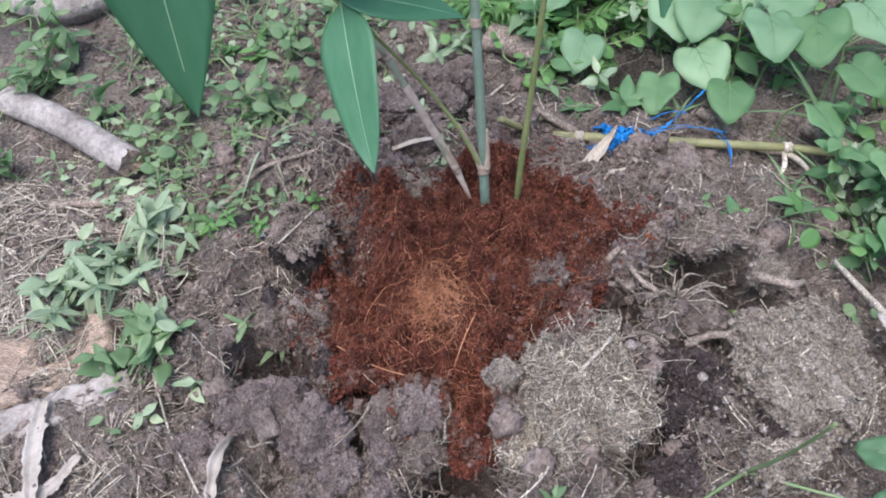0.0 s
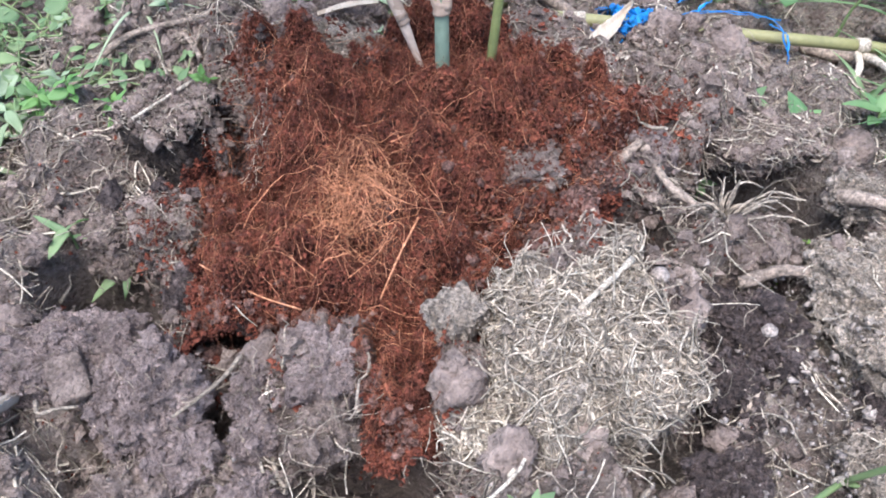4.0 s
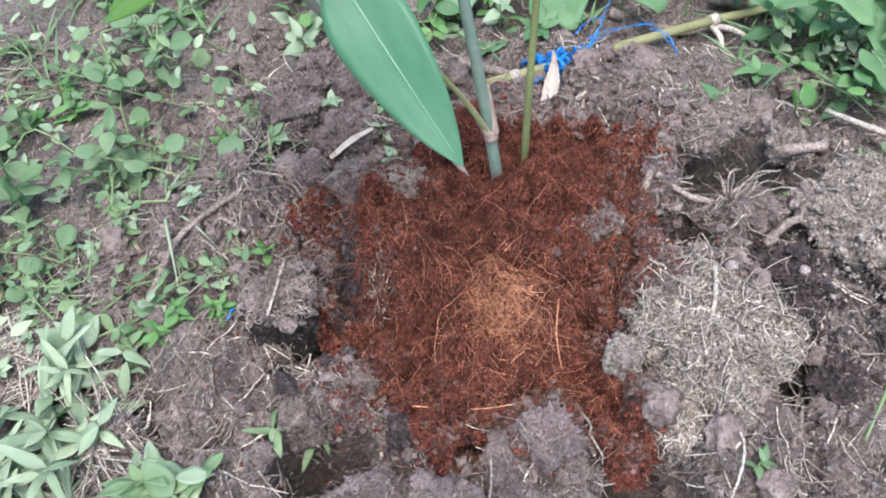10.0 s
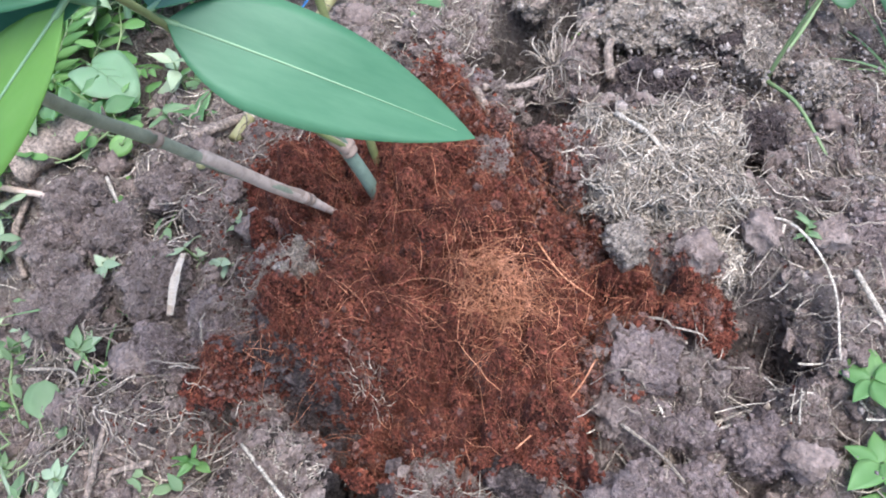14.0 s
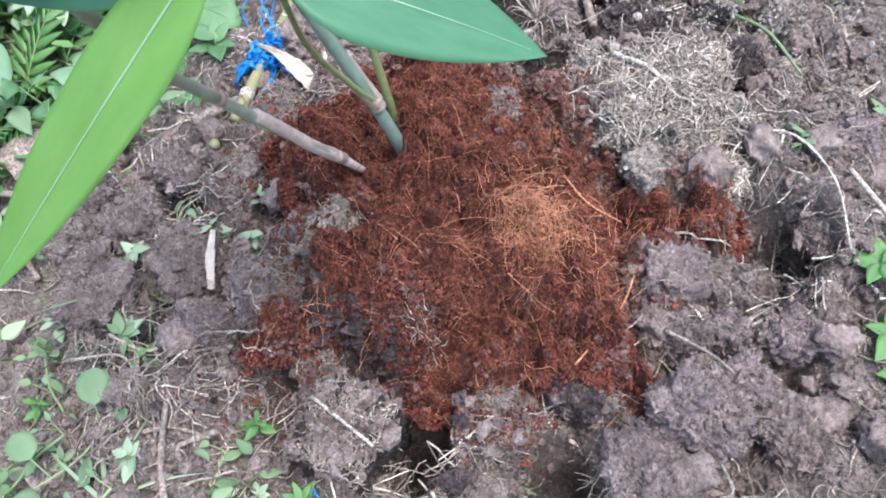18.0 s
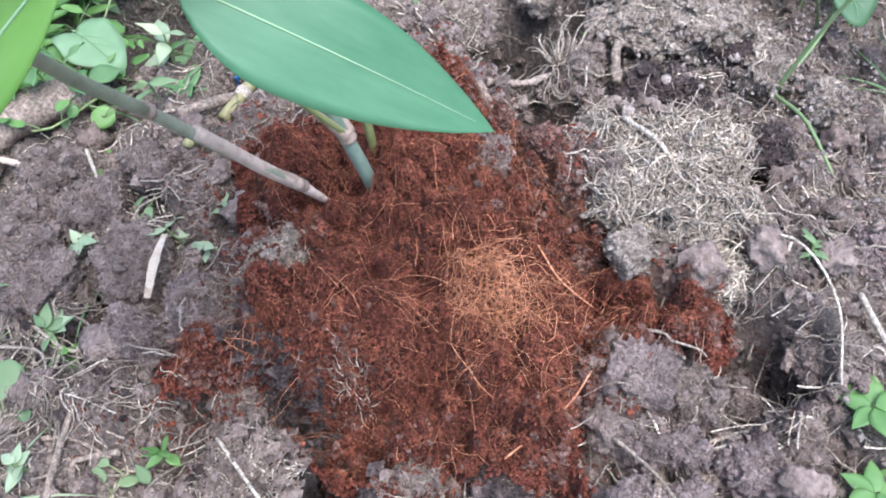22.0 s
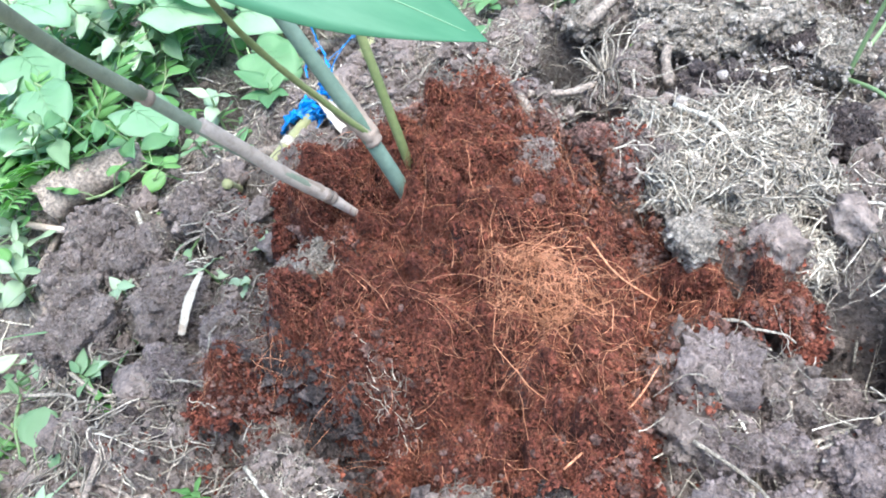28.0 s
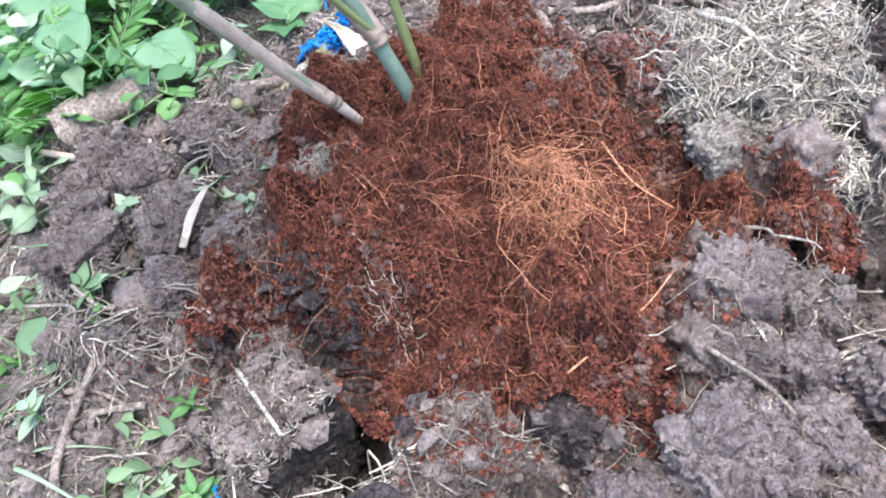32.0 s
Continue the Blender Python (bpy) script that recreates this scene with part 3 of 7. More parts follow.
def curls(x, y, length, radius, seed, k=6, lift=0.0, bend=0.8, rise=0.15, follow=True, z0=None):
    """Thin bent strands lying on the surface."""
    r = np.random.default_rng(seed)
    n = len(x)
    a = r.uniform(0, 2 * np.pi, n)
    turn = r.normal(0, bend, (n, k)).cumsum(1) * 0.6 + r.normal(0, bend * 0.5, (n, 1)) * np.linspace(0, 2, k)
    step = length[:, None] / (k - 1)
    ang = a[:, None] + turn
    X = x[:, None] + np.cumsum(np.cos(ang) * step, 1) - np.cos(ang).mean(1, keepdims=True) * length[:, None] / 2
    Y = y[:, None] + np.cumsum(np.sin(ang) * step, 1) - np.sin(ang).mean(1, keepdims=True) * length[:, None] / 2
    up = np.abs(r.normal(0, rise, (n, 1))) * length[:, None] * np.sin(np.linspace(0.1, 3.0, k))[None] + lift
    if follow:
        S = surface(X.ravel(), Y.ravel()).reshape(X.shape)
        S = np.maximum(0.7 * S + 0.3 * S.max(1, keepdims=True), S.max(1, keepdims=True) - 0.008)
    else:
        S = z0[:, None] + 0 * X
    Z = S + up + r.uniform(-0.3, 1.0, (n, 1)) * radius[:, None]
    rad = radius[:, None] * np.linspace(1, 0.45, k)[None] * r.uniform(0.85, 1.15, (n, k))
    return np.stack([X, Y, Z], -1), rad


x, y = scatter(56000, lambda a, b: (peat_in(a, b) > -0.013) * 1.0, (-0.18, 0.18, 0.29, 0.62), 21)
sz = np.minimum(np.random.default_rng(22).gamma(1.8, 0.00026, len(x)) + 0.00035, 0.0015)
add("crumb_layer", fast_mesh("crumb_layer", *crumbs(x, y, peat_h(x, y) + sz * 0.6, sz, 23, rough=0.45), smooth=False), M_PEATCRUMB, heap)["kind"] = "stuff"
# flaky chips of husk among the crumbs
x, y = scatter(30000, lambda a, b: (peat_in(a, b) > -0.008) * 1.0, (-0.18, 0.18, 0.29, 0.62), 121)
sz = np.minimum(np.random.default_rng(122).gamma(2.0, 0.0003, len(x)) + 0.0005, 0.0024)
add("chip_layer", fast_mesh("chip_layer", *flakes(x, y, peat_h(x, y) + sz * 0.35, sz, 123), smooth=False), M_PEATCRUMB, heap, "flaky red-brown husk chips")["kind"] = "stuff"
x, y = scatter(25000, lambda a, b: (peat_in(a, b) > -0.004) * 1.0, (-0.18, 0.18, 0.28, 0.62), 24)
r_ = np.random.default_rng(25)
L, R = curls(x, y, r_.gamma(1.6, 0.0022, len(x)) + 0.0016, r_.uniform(0.00008, 0.0002, len(x)), 26, k=5, bend=1.0, rise=0.45)
add("fibre_layer", fast_mesh("fibre_layer", *tubes(L, R, 3)), M_FIBRE, heap)["kind"] = "stuff"
x, y = scatter(420, lambda a, b: (peat_in(a, b) > 0.004) * (0.3 + 0.7 * np.exp(-((a + 0.02) ** 2 + (b - 0.41) ** 2) / 0.06 ** 2)), (-0.18, 0.18, 0.29, 0.62), 35)
r_ = np.random.default_rng(36)
L, R = curls(x, y, np.minimum(r_.gamma(3, 0.006, len(x)) + 0.006, 0.05), r_.uniform(0.0001, 0.00019, len(x)), 37, k=10, bend=0.28, rise=0.14)
add("long_fibre_layer", fast_mesh("long_fibre_layer", *tubes(L, R, 4)), M_TUFT, heap, "long pale orange fibres")["kind"] = "stuff"
# crumbs of coir scattered over the soil beside the heap
x, y = scatter(15000, lambda a, b: np.exp(-np.clip(-peat_in(a, b), 0, 1) / 0.02) * (peat_in(a, b) < 0.0), (-0.26, 0.26, 0.24, 0.68), 27)
sz = np.random.default_rng(28).gamma(1.8, 0.0003, len(x)) + 0.0003
add("stray_crumb_layer", fast_mesh("stray_crumb_layer", *crumbs(x, y, surface(x, y) + sz * 0.4, sz, 29), smooth=False), M_PEATCRUMB, heap)["kind"] = "stuff"

# pale tuft of loose coir fibre on the heap
TX, TY = -0.027, 0.42
r_ = np.random.default_rng(33)
along, across = r_.normal(0, 0.015, 420), r_.normal(0, 0.0115, 420)
tuft_x, tuft_y = TX + 0.75 * along - 0.66 * across, TY + 0.66 * along + 0.75 * across
L, R = curls(tuft_x, tuft_y, r_.gamma(2.2, 0.0075, 420) + 0.005, r_.uniform(0.00011, 0.00024, 420), 34, k=10, bend=0.5, rise=0.16)
L[..., 2] += (0.01 * np.exp(-(along / 0.018) ** 2 - (across / 0.012) ** 2) * r_.uniform(0.1, 1, 420))[:, None]
tuft = add("coir_fibre_tuft", fast_mesh("coir_fibre_tuft", *tubes(L, R, 3)), M_TUFT)
tagged(tuft, "loose tuft of pale orange coir fibres on the mulch", "fibre", kind="stuff")

# ---- loose earth ----


def clod_mesh(name, size, seed, sub=4, bumpy=0.27, fine=0.07, flat=0.55):
    """A lump of earth: facets, creases and grains on a rounded block."""
    bm = bmesh.new()
    bmesh.ops.create_icosphere(bm, subdivisions=sub, radius=1)
    off = Vector((seed * 3.7, seed * 1.3, -seed * 2.1))
    for v in bm.verts:
        p = v.co.copy()
        box = max(abs(p.x), abs(p.y), abs(p.z))
        p = p.lerp(p / box * 0.8, flat)
        n1 = noise.noise(p * 1.5 + off)
        q = p + Vector((noise.noise(p * 3 + off), noise.noise(p * 3 - off), n1)) * 0.16
        f1 = noise.voronoi(q * 2.3 + off)[0]
        f2 = noise.voronoi(q * 6.0 - off)[0]
        n3 = noise.noise(p * 12 + off) + 0.6 * noise.noise(p * 27 - off)
        v.co = p * (1.12 + bumpy * n1 - 0.3 * f1[0] * bumpy * 3 + 0.5 * bumpy * min(0.4, f1[1] - f1[0]) - 0.2 * f2[0] + 0.1 * min(0.3, f2[1] - f2[0]) + fine * n3)
        v.co.x *= size[0]
        v.co.y *= size[1]
        v.co.z *= size[2]
    me = bpy.data.meshes.new(name)
    bm.to_mesh(me)
    bm.free()
    for p in me.polygons:
        p.use_smooth = True
    return me


def skin(me, n, seed, low=-0.25, crown=False):
    """n random places on a lump's skin, with the way out, none on its underside."""
    r = np.random.default_rng(seed)
    co = np.empty(len(me.vertices) * 3, np.float32)
    no = np.empty(len(me.vertices) * 3, np.float32)
    me.vertices.foreach_get("co", co)
    me.vertex_normals.foreach_get("vector", no)
    co, no = co.reshape(-1, 3), no.reshape(-1, 3)
    fit = no[:, 2] > low
    if crown:
        fit = (co[:, 2] > 0.55 * co[:, 2].max()) & (no[:, 2] > 0.1)
    pick = r.choice(np.flatnonzero(fit), n)
    return co[pick] + r.normal(0, 0.0006, (n, 3)), no[pick]


def skin_roots(me, n, seed, length, radius, low=-0.25, lift=0.25, k=7, crown=False, curl=0.28):
    """Dry roots that cling to a lump's skin and leave it at their ends."""
    r = np.random.default_rng(seed)
    tree = BVHTree.FromPolygons([v.co for v in me.vertices], [p.vertices for p in me.polygons])
    P0, N0 = skin(me, n, seed + 1, low, crown)
    ln = np.minimum(r.gamma(3, length / 3, n), length * 2.4)
    turn = r.normal(0, 0.05 if crown else curl, n)
    L = np.empty((n, k, 3))
    for i in range(n):
        p, nn = Vector(P0[i]), Vector(N0[i])
        d = nn.cross(Vector(r.normal(0, 1, 3))).normalized()
        up = abs(r.normal(0, lift)) * ln[i]
        for j in range(k):
            s = j / (k - 1)
            L[i, j] = p + nn * (radius + up * s ** 2.5)
            a = turn[i] + r.normal(0, 0.06 if crown else curl)
            d = (d * math.cos(a) + nn.cross(d) * math.sin(a)).normalized()
            hit_at, hn, _, _ = tree.find_nearest(p + d * (ln[i] / (k - 1)))
            p, nn = hit_at, (nn * 0.5 + hn * 0.5).normalized()
            d = (d - nn * d.dot(nn)).normalized()
    rad = r.uniform(0.5, 1.5, (n, 1)) * radius * np.linspace(1, 0.45, k)[None]
    return tubes(L, rad, 4)


def soil_clod(x, y, z, size, turn, seed, material, label, roots=0, root_len=0.02, root_r=0.0005, sub=4, peat=0, name="soil_clod", tilt=(0, 0), flat=0.55, bumpy=0.27, cap=None, nodules=0, straw=0, crumbly=1.0, mat=None, chunks=1.0):
    me = clod_mesh(name, size, seed, sub, bumpy, 0.09, flat)
    ob = add(name, me, material, m=pose(x, y, z, tilt[0], tilt[1], turn))
    tagged(ob, label, "clod", "clods round the heap")
    r = np.random.default_rng(seed + 500)
    if sub > 3:
        n = int((300 + 2600000 * size[0] * size[1]) * crumbly)
        P, N = skin(me, n, seed + 500, -0.3, cap is not None)
        ss = np.minimum(r.gamma(1.1, 0.00042, n) + 0.00035, 0.0024)
        add("crumb_layer", fast_mesh("crumb_layer", *crumbs(P[:, 0], P[:, 1], P[:, 2], ss, seed + 501, rough=0.45), smooth=False), cap or material, ob)["kind"] = "stuff"
        n = int((24 + 60000 * size[0] * size[1]) * crumbly * chunks)
        P, N = skin(me, n, seed + 520, -0.2, cap is not None)
        ss = np.minimum(r.gamma(1.6, 0.0009, n) + 0.0011, 0.0058)
        add("chunk_layer", fast_mesh("chunk_layer", *crumbs(P[:, 0], P[:, 1], P[:, 2], ss, seed + 521, ICO_V, ICO_F, 0.24), smooth=False), cap or material, ob)["kind"] = "stuff"
    if nodules:
        P, N = skin(me, nodules, seed + 600, 0.0)
        ss = np.minimum(r.gamma(1.4, 0.0009, nodules) + 0.0008, 0.0045)
        add("nodule_layer", fast_mesh("nodule_layer", *crumbs(P[:, 0], P[:, 1], P[:, 2], ss, seed + 601, ICO2_V, ICO2_F, 0.22), smooth=False), material, ob, "pale dry soil nodules")["kind"] = "stuff"
    if straw:
        add("straw_layer", fast_mesh("straw_layer", *skin_roots(me, straw, seed + 300, 0.009 if cap else 0.014, 0.0004 if cap else 0.00062, 0.4 if cap else -0.1, 0.06 if cap else 0.3, 6, cap is not None, 0.2)), M_STRAW, ob, "pale straw bits")["kind"] = "stuff"
    if roots:
        add("root_mat", fast_mesh("root_mat", *skin_roots(me, roots, seed + 100, root_len, root_r, -0.2, crown=cap is not None)), mat or M_ROOT, ob, "dry matted roots")["kind"] = "stuff"
    if peat:
        peat = peat * 4
        P, N = skin(me, peat * 3, seed + 700, 0.45)
        g = vnoise(P[:, 0] + seed, P[:, 1], 0.012, seed) > 0.5
        P = P[g][:peat]
        ss = np.random.default_rng(seed).gamma(1.6, 0.00026, len(P)) + 0.0003
        add("coir_dusting", fast_mesh("coir_dusting", *crumbs(P[:, 0], P[:, 1], P[:, 2], ss, seed + 1), smooth=False), M_PEATCRUMB, ob, "red-brown coir crumbs")["kind"] = "stuff"
    return ob


GREY = "grey clay clod beside the coir heap"
# the matted root clod and its neighbours
soil_clod(0.084, 0.347, 0.008, (0.048, 0.055, 0.034), 20, 1, M_TANCLOD, "pale tan clod matted with dry grass roots", 1500, 0.018, 0.00062, sub=5, nodules=60, straw=1100, mat=M_MAT, chunks=0.25)
soil_clod(0.255, 0.37, -0.004, (0.056, 0.058, 0.03), 10, 2, M_TANCLOD, "pale gravelly clod threaded with thin roots", 800, 0.014, 0.00036, sub=5, nodules=420, straw=240)
soil_clod(-0.04, 0.342, -0.01, (0.02, 0.022, 0.0285), 8, 3, M_CLAY, "smooth grey wedge of clay against the coir", 14, 0.012, 0.0003, tilt=(12, 0), sub=5, flat=0.9, bumpy=0.18, crumbly=0.25, chunks=0.3)
soil_clod(-0.07, 0.336, -0.018, (0.014, 0.021, 0.022), -10, 4, M_CLAY, GREY, 60, 0.012, 0.00026, sub=5, flat=0.4)
soil_clod(0.024, 0.357, 0.02, (0.015, 0.013, 0.012), 40, 5, M_TANCLOD, "small angular tan lump on the coir", 8, 0.01, 0.00025, flat=0.95, bumpy=0.16, crumbly=0.4, chunks=0.3)
soil_clod(0.062, 0.448, sat(0.062, 0.448).z + 0.002, (0.019, 0.014, 0.012), 10, 6, M_CLOD, "flat-topped pinkish clay lump on the coir", 20, 0.012, 0.00026, peat=110, flat=0.8, chunks=0.4)
soil_clod(0.084, 0.418, sat(0.084, 0.418).z + 0.002, (0.013, 0.01, 0.01), 60, 7, M_RUBBLE, "small clay lump on the coir", peat=60)
soil_clod(-0.168, 0.351, -0.018, (0.042, 0.026, 0.0288), 5, 8, M_CLAY, "large crumbling grey clay clod", 80, 0.012, 0.00026, sub=5, flat=0.35)
soil_clod(-0.121, 0.328, -0.01, (0.029, 0.026, 0.028), 50, 9, M_CLAY, GREY, 60, 0.012, 0.00026, sub=5, flat=0.3)
soil_clod(-0.135, 0.435, -0.016, (0.022, 0.02, 0.025), 20, 10, M_CLOD, "rooty pinkish clod dusted with coir", 190, 0.014, 0.00034, peat=420, sub=5, flat=0.4)
soil_clod(-0.168, 0.44, -0.024, (0.02, 0.018, 0.022), 50, 48, M_CLOD, "rooty earth at the lip of a dark pit", 120, 0.014, 0.00034, flat=0.4)
soil_clod(-0.113, 0.394, -0.016, (0.019, 0.015, 0.019), 70, 11, M_MOISTSHADE, "dark moist clod against the coir", 30, 0.012, 0.00026)
soil_clod(-0.15, 0.516, -0.015, (0.03, 0.027, 0.038), -21, 12, M_DAMPSHADE, "damp clod with sides coloured dark as in shade, topped with chopped straw", 200, 0.008, 0.00022, sub=5, flat=1.0, bumpy=0.1, cap=M_CLOD, straw=420, crumbly=1.8)
soil_clod(-0.042, 0.535, sat(-0.042, 0.535).z + 0.002, (0.023, 0.013, 0.014), -28, 13, M_TANCLOD, "rooty earth lump poking from the coir", 300, 0.012, 0.00036, peat=750, chunks=0.5)
soil_clod(-0.108, 0.544, sat(-0.108, 0.544).z + 0.002, (0.018, 0.014, 0.012), 30, 14, M_CLOD, "grey lump half covered by coir", 80, 0.012, 0.00026, peat=120)
soil_clod(-0.045, 0.64, 0.0000, (0.03, 0.024, 0.017), 40, 15, M_CLOD, "dark crumbly clod behind the heap", 60, 0.012, 0.00026)
soil_clod(-0.075, 0.69, 0.0040, (0.028, 0.026, 0.016), 0, 16, M_CLOD, "dark crumbly clod behind the heap", 40, 0.012, 0.00026)
soil_clod(-0.03, 0.72, 0.0020, (0.024, 0.026, 0.016), 70, 17, M_CLOD, "dark crumbly clod behind the heap", 40, 0.012, 0.00026)
soil_clod(0.19, 0.577, -0.004, (0.022, 0.016, 0.018), 10, 18, M_TANCLOD, "tan clod under the cane", 80, 0.014, 0.0003)
soil_clod(0.155, 0.545, -0.002, (0.018, 0.015, 0.014), 60, 19, M_CLOD, GREY, 20, 0.012, 0.00026)
soil_clod(0.13, 0.475, 0.012, (0.018, 0.016, 0.016), 30, 20, M_CLAY, "clay lump with a reddish dusting", 40, 0.012, 0.00026, peat=70)
soil_clod(0.185, 0.42, -0.004, (0.022, 0.02, 0.016), 10, 21, M_CLOD, GREY, 120, 0.012, 0.00026)
soil_clod(0.165, 0.372, -0.010, (0.022, 0.024, 0.02), 80, 22, M_MOISTSHADE, "dark crumbly clod beside the root mat", 40, 0.012, 0.00026)
soil_clod(0.235, 0.325, -0.010, (0.026, 0.02, 0.018), 15, 23, M_MOISTSHADE, "dark brown clod on straw litter", 40, 0.012, 0.00026)
soil_clod(0.196, 0.255, -0.016, (0.018, 0.016, 0.014), 40, 24, M_TANCLOD, "pale tan clod on straw litter", 40, 0.012, 0.0003)
soil_clod(0.07, 0.215, -0.018, (0.032, 0.028, 0.02), 0, 25, M_CLAY, "broad purplish clay clod", 24, 0.012, 0.00026)
soil_clod(-0.048, 0.256, -0.02, (0.021, 0.017, 0.016), 25, 26, M_CLOD, "brown clod at the edge of a hollow", 60, 0.012, 0.00026)
soil_clod(-0.21, 0.32, -0.016, (0.022, 0.02, 0.016), 45, 27, M_CLAY, GREY, 24, 0.012, 0.00026)
soil_clod(0.145, 0.288, -0.014, (0.02, 0.016, 0.016), 5, 28, M_MOISTSHADE, GREY, 24, 0.012, 0.00026)
soil_clod(-0.2, 0.655, -0.018, (0.02, 0.017, 0.014), 5, 29, M_CLOD, "dry brown clod among weeds", 16, 0.012, 0.00026)

soil_clod(0.205, 0.51, -0.004, (0.044, 0.024, 0.015), 8, 31, M_CLOD, "strawy grey earth at the lip of a deep hollow", 420, 0.014, 0.00035, sub=5, flat=0.3, bumpy=0.4, straw=90)
soil_clod(0.25, 0.462, -0.006, (0.016, 0.016, 0.012), 50, 32, M_TANCLOD, "pale crumbly clod at the lip of a hollow", 60, 0.012, 0.0003)

soil_clod(-0.038, 0.311, -0.016, (0.021, 0.015, 0.02), 30, 33, M_CLOD, "brownish clod with torn roots above a hollow", 60, 0.012, 0.00036, flat=0.4)
soil_clod(-0.068, 0.31, -0.016, (0.014, 0.013, 0.017), 60, 50, M_CLAY, GREY, 20, 0.012, 0.00026, flat=0.4)
soil_clod(-0.101, 0.3, -0.018, (0.018, 0.016, 0.019), 15, 51, M_CLAY, GREY, 20, 0.012, 0.00026, flat=0.4)
soil_clod(-0.068, 0.276, -0.018, (0.019, 0.016, 0.017), 75, 52, M_CLAY, GREY, 20, 0.012, 0.00026, flat=0.4)
soil_clod(-0.122, 0.28, -0.02, (0.022, 0.018, 0.016), 40, 53, M_CLOD, "brown clod among dry scraps", 60, 0.012, 0.0003, flat=0.4)
soil_clod(0.006, 0.245, -0.018, (0.02, 0.017, 0.016), 20, 54, M_CLOD, "brown clod among dry scraps", 60, 0.012, 0.0003, flat=0.4)
soil_clod(-0.158, 0.333, 0.001, (0.011, 0.015, 0.005), 25, 34, M_CLOD, "pale flat flake of clay on a clod", flat=1.0, bumpy=0.06, sub=3, tilt=(14, -8))
soil_clod(-0.075, 0.556, sat(-0.075, 0.556).z + 0.002, (0.017, 0.016, 0.012), 60, 35, M_CLOD, "grey crumbly earth showing through the coir", 50, 0.012, 0.0003, peat=60)

soil_clod(0.152, 0.338, -0.012, (0.02, 0.016, 0.016), 30, 36, M_MOISTSHADE, "dark moist crumbly clod beside the root mat", 14, 0.014, 0.0003)
soil_clod(0.178, 0.352, -0.012, (0.014, 0.016, 0.014), 70, 37, M_MOISTSHADE, "dark moist crumbly clod beside the root mat", 10, 0.014, 0.0003)
soil_clod(-0.012, 0.282, -0.06, (0.018, 0.014, 0.014), 10, 38, M_CLAY, "dark moist lump in a hollow", 8, 0.014, 0.0003)

soil_clod(0.036, 0.316, -0.004, (0.024, 0.02, 0.022), 30, 49, M_TANCLOD, "small tan clod matted with grass roots", 300, 0.016, 0.0005, straw=220, mat=M_MAT, chunks=0.4)
soil_clod(-0.02, 0.683, 0.004, (0.022, 0.02, 0.02), 15, 41, M_CLOD, "dark grey lump on the dug bank", 50, 0.012, 0.00026, flat=0.4)
soil_clod(0.0, 0.722, 0.004, (0.02, 0.022, 0.02), 55, 42, M_CLOD, "dark grey lump on the dug bank", 40, 0.012, 0.00026, flat=0.4)
soil_clod(0.022, 0.66, 0.004, (0.022, 0.017, 0.02), 80, 43, M_CLOD, "dark grey lump on the dug bank", 50, 0.012, 0.00026, flat=0.4)
soil_clod(-0.066, 0.584, 0.002, (0.024, 0.018, 0.022), 20, 44, M_CLAY, "dark grey lump on the dug bank", 90, 0.012, 0.00026, flat=0.4)
soil_clod(-0.058, 0.7, 0.004, (0.02, 0.018, 0.018), 35, 45, M_CLOD, "dark grey lump on the dug bank", 40, 0.012, 0.00026, flat=0.4)
soil_clod(-0.088, 0.618, -0.002, (0.02, 0.016, 0.016), 70, 46, M_CLAY, "dark grey lump on the dug bank", 90, 0.012, 0.00026, flat=0.4)
soil_clod(0.225, 0.3, -0.012, (0.03, 0.022, 0.02), 20, 47, M_TANCLOD, "pale gravelly lump among straw", 160, 0.014, 0.0003, nodules=60, straw=60, flat=0.3)

# middling lumps, strewn over the dug earth
PROTO = [soil_clod(0.3, 0.3, -0.05, (0.008, 0.007, 0.0062), 0, 60 + i, M_CLOD, "small grey-brown lump of dug earth", sub=3, flat=0.9, bumpy=0.42) for i in range(5)]
for p in PROTO:
    p.scale = (1, 1, 1)


def lump_chance(a, b):
    r = np.hypot(a - 0.0, b - 0.46)
    return (peat_in(a, b) < -0.004) * np.exp(-np.clip(r - 0.2, 0, 1) / 0.09) * (ground_h(a, b) > base_h(a, b) - 0.03) * (np.hypot(a + 0.138, b - 0.476) > 0.03)


lx, ly = scatter(210, lump_chance, (-0.42, 0.42, 0.14, 0.85), 71)
r_ = np.random.default_rng(72)
lz = surface(lx, ly)
for i in range(210):
    s = 0.004 + 0.003 * r_.gamma(1.5, 1.0)
    s = min(s, 0.014)
    src = PROTO[i % 5]
    m = pose(lx[i], ly[i], lz[i] + s * 0.3, r_.uniform(-30, 30), r_.uniform(-30, 30), r_.uniform(0, 360))
    if i < 5:
        src.matrix_basis = m @ Matrix.Scale(s / 0.008, 4)
    else:
        ob = copy_thing(src, m)
        ob.scale = (s / 0.008,) * 3

sx, sy = scatter(90, lambda a, b: (np.hypot(a, b - 0.46) > 0.2) * 1.0, (0.0, 0.4, 0.1, 0.36), 171)
sz_ = surface(sx, sy)
for i in range(90):
    s = min(0.003 + 0.0025 * r_.gamma(1.4, 1.0), 0.011)
    ob = copy_thing(PROTO[i % 5], pose(sx[i], sy[i], sz_[i] + s * 0.25, r_.uniform(-30, 30), r_.uniform(-30, 30), r_.uniform(0, 360)))
    ob.scale = (s / 0.008,) * 3

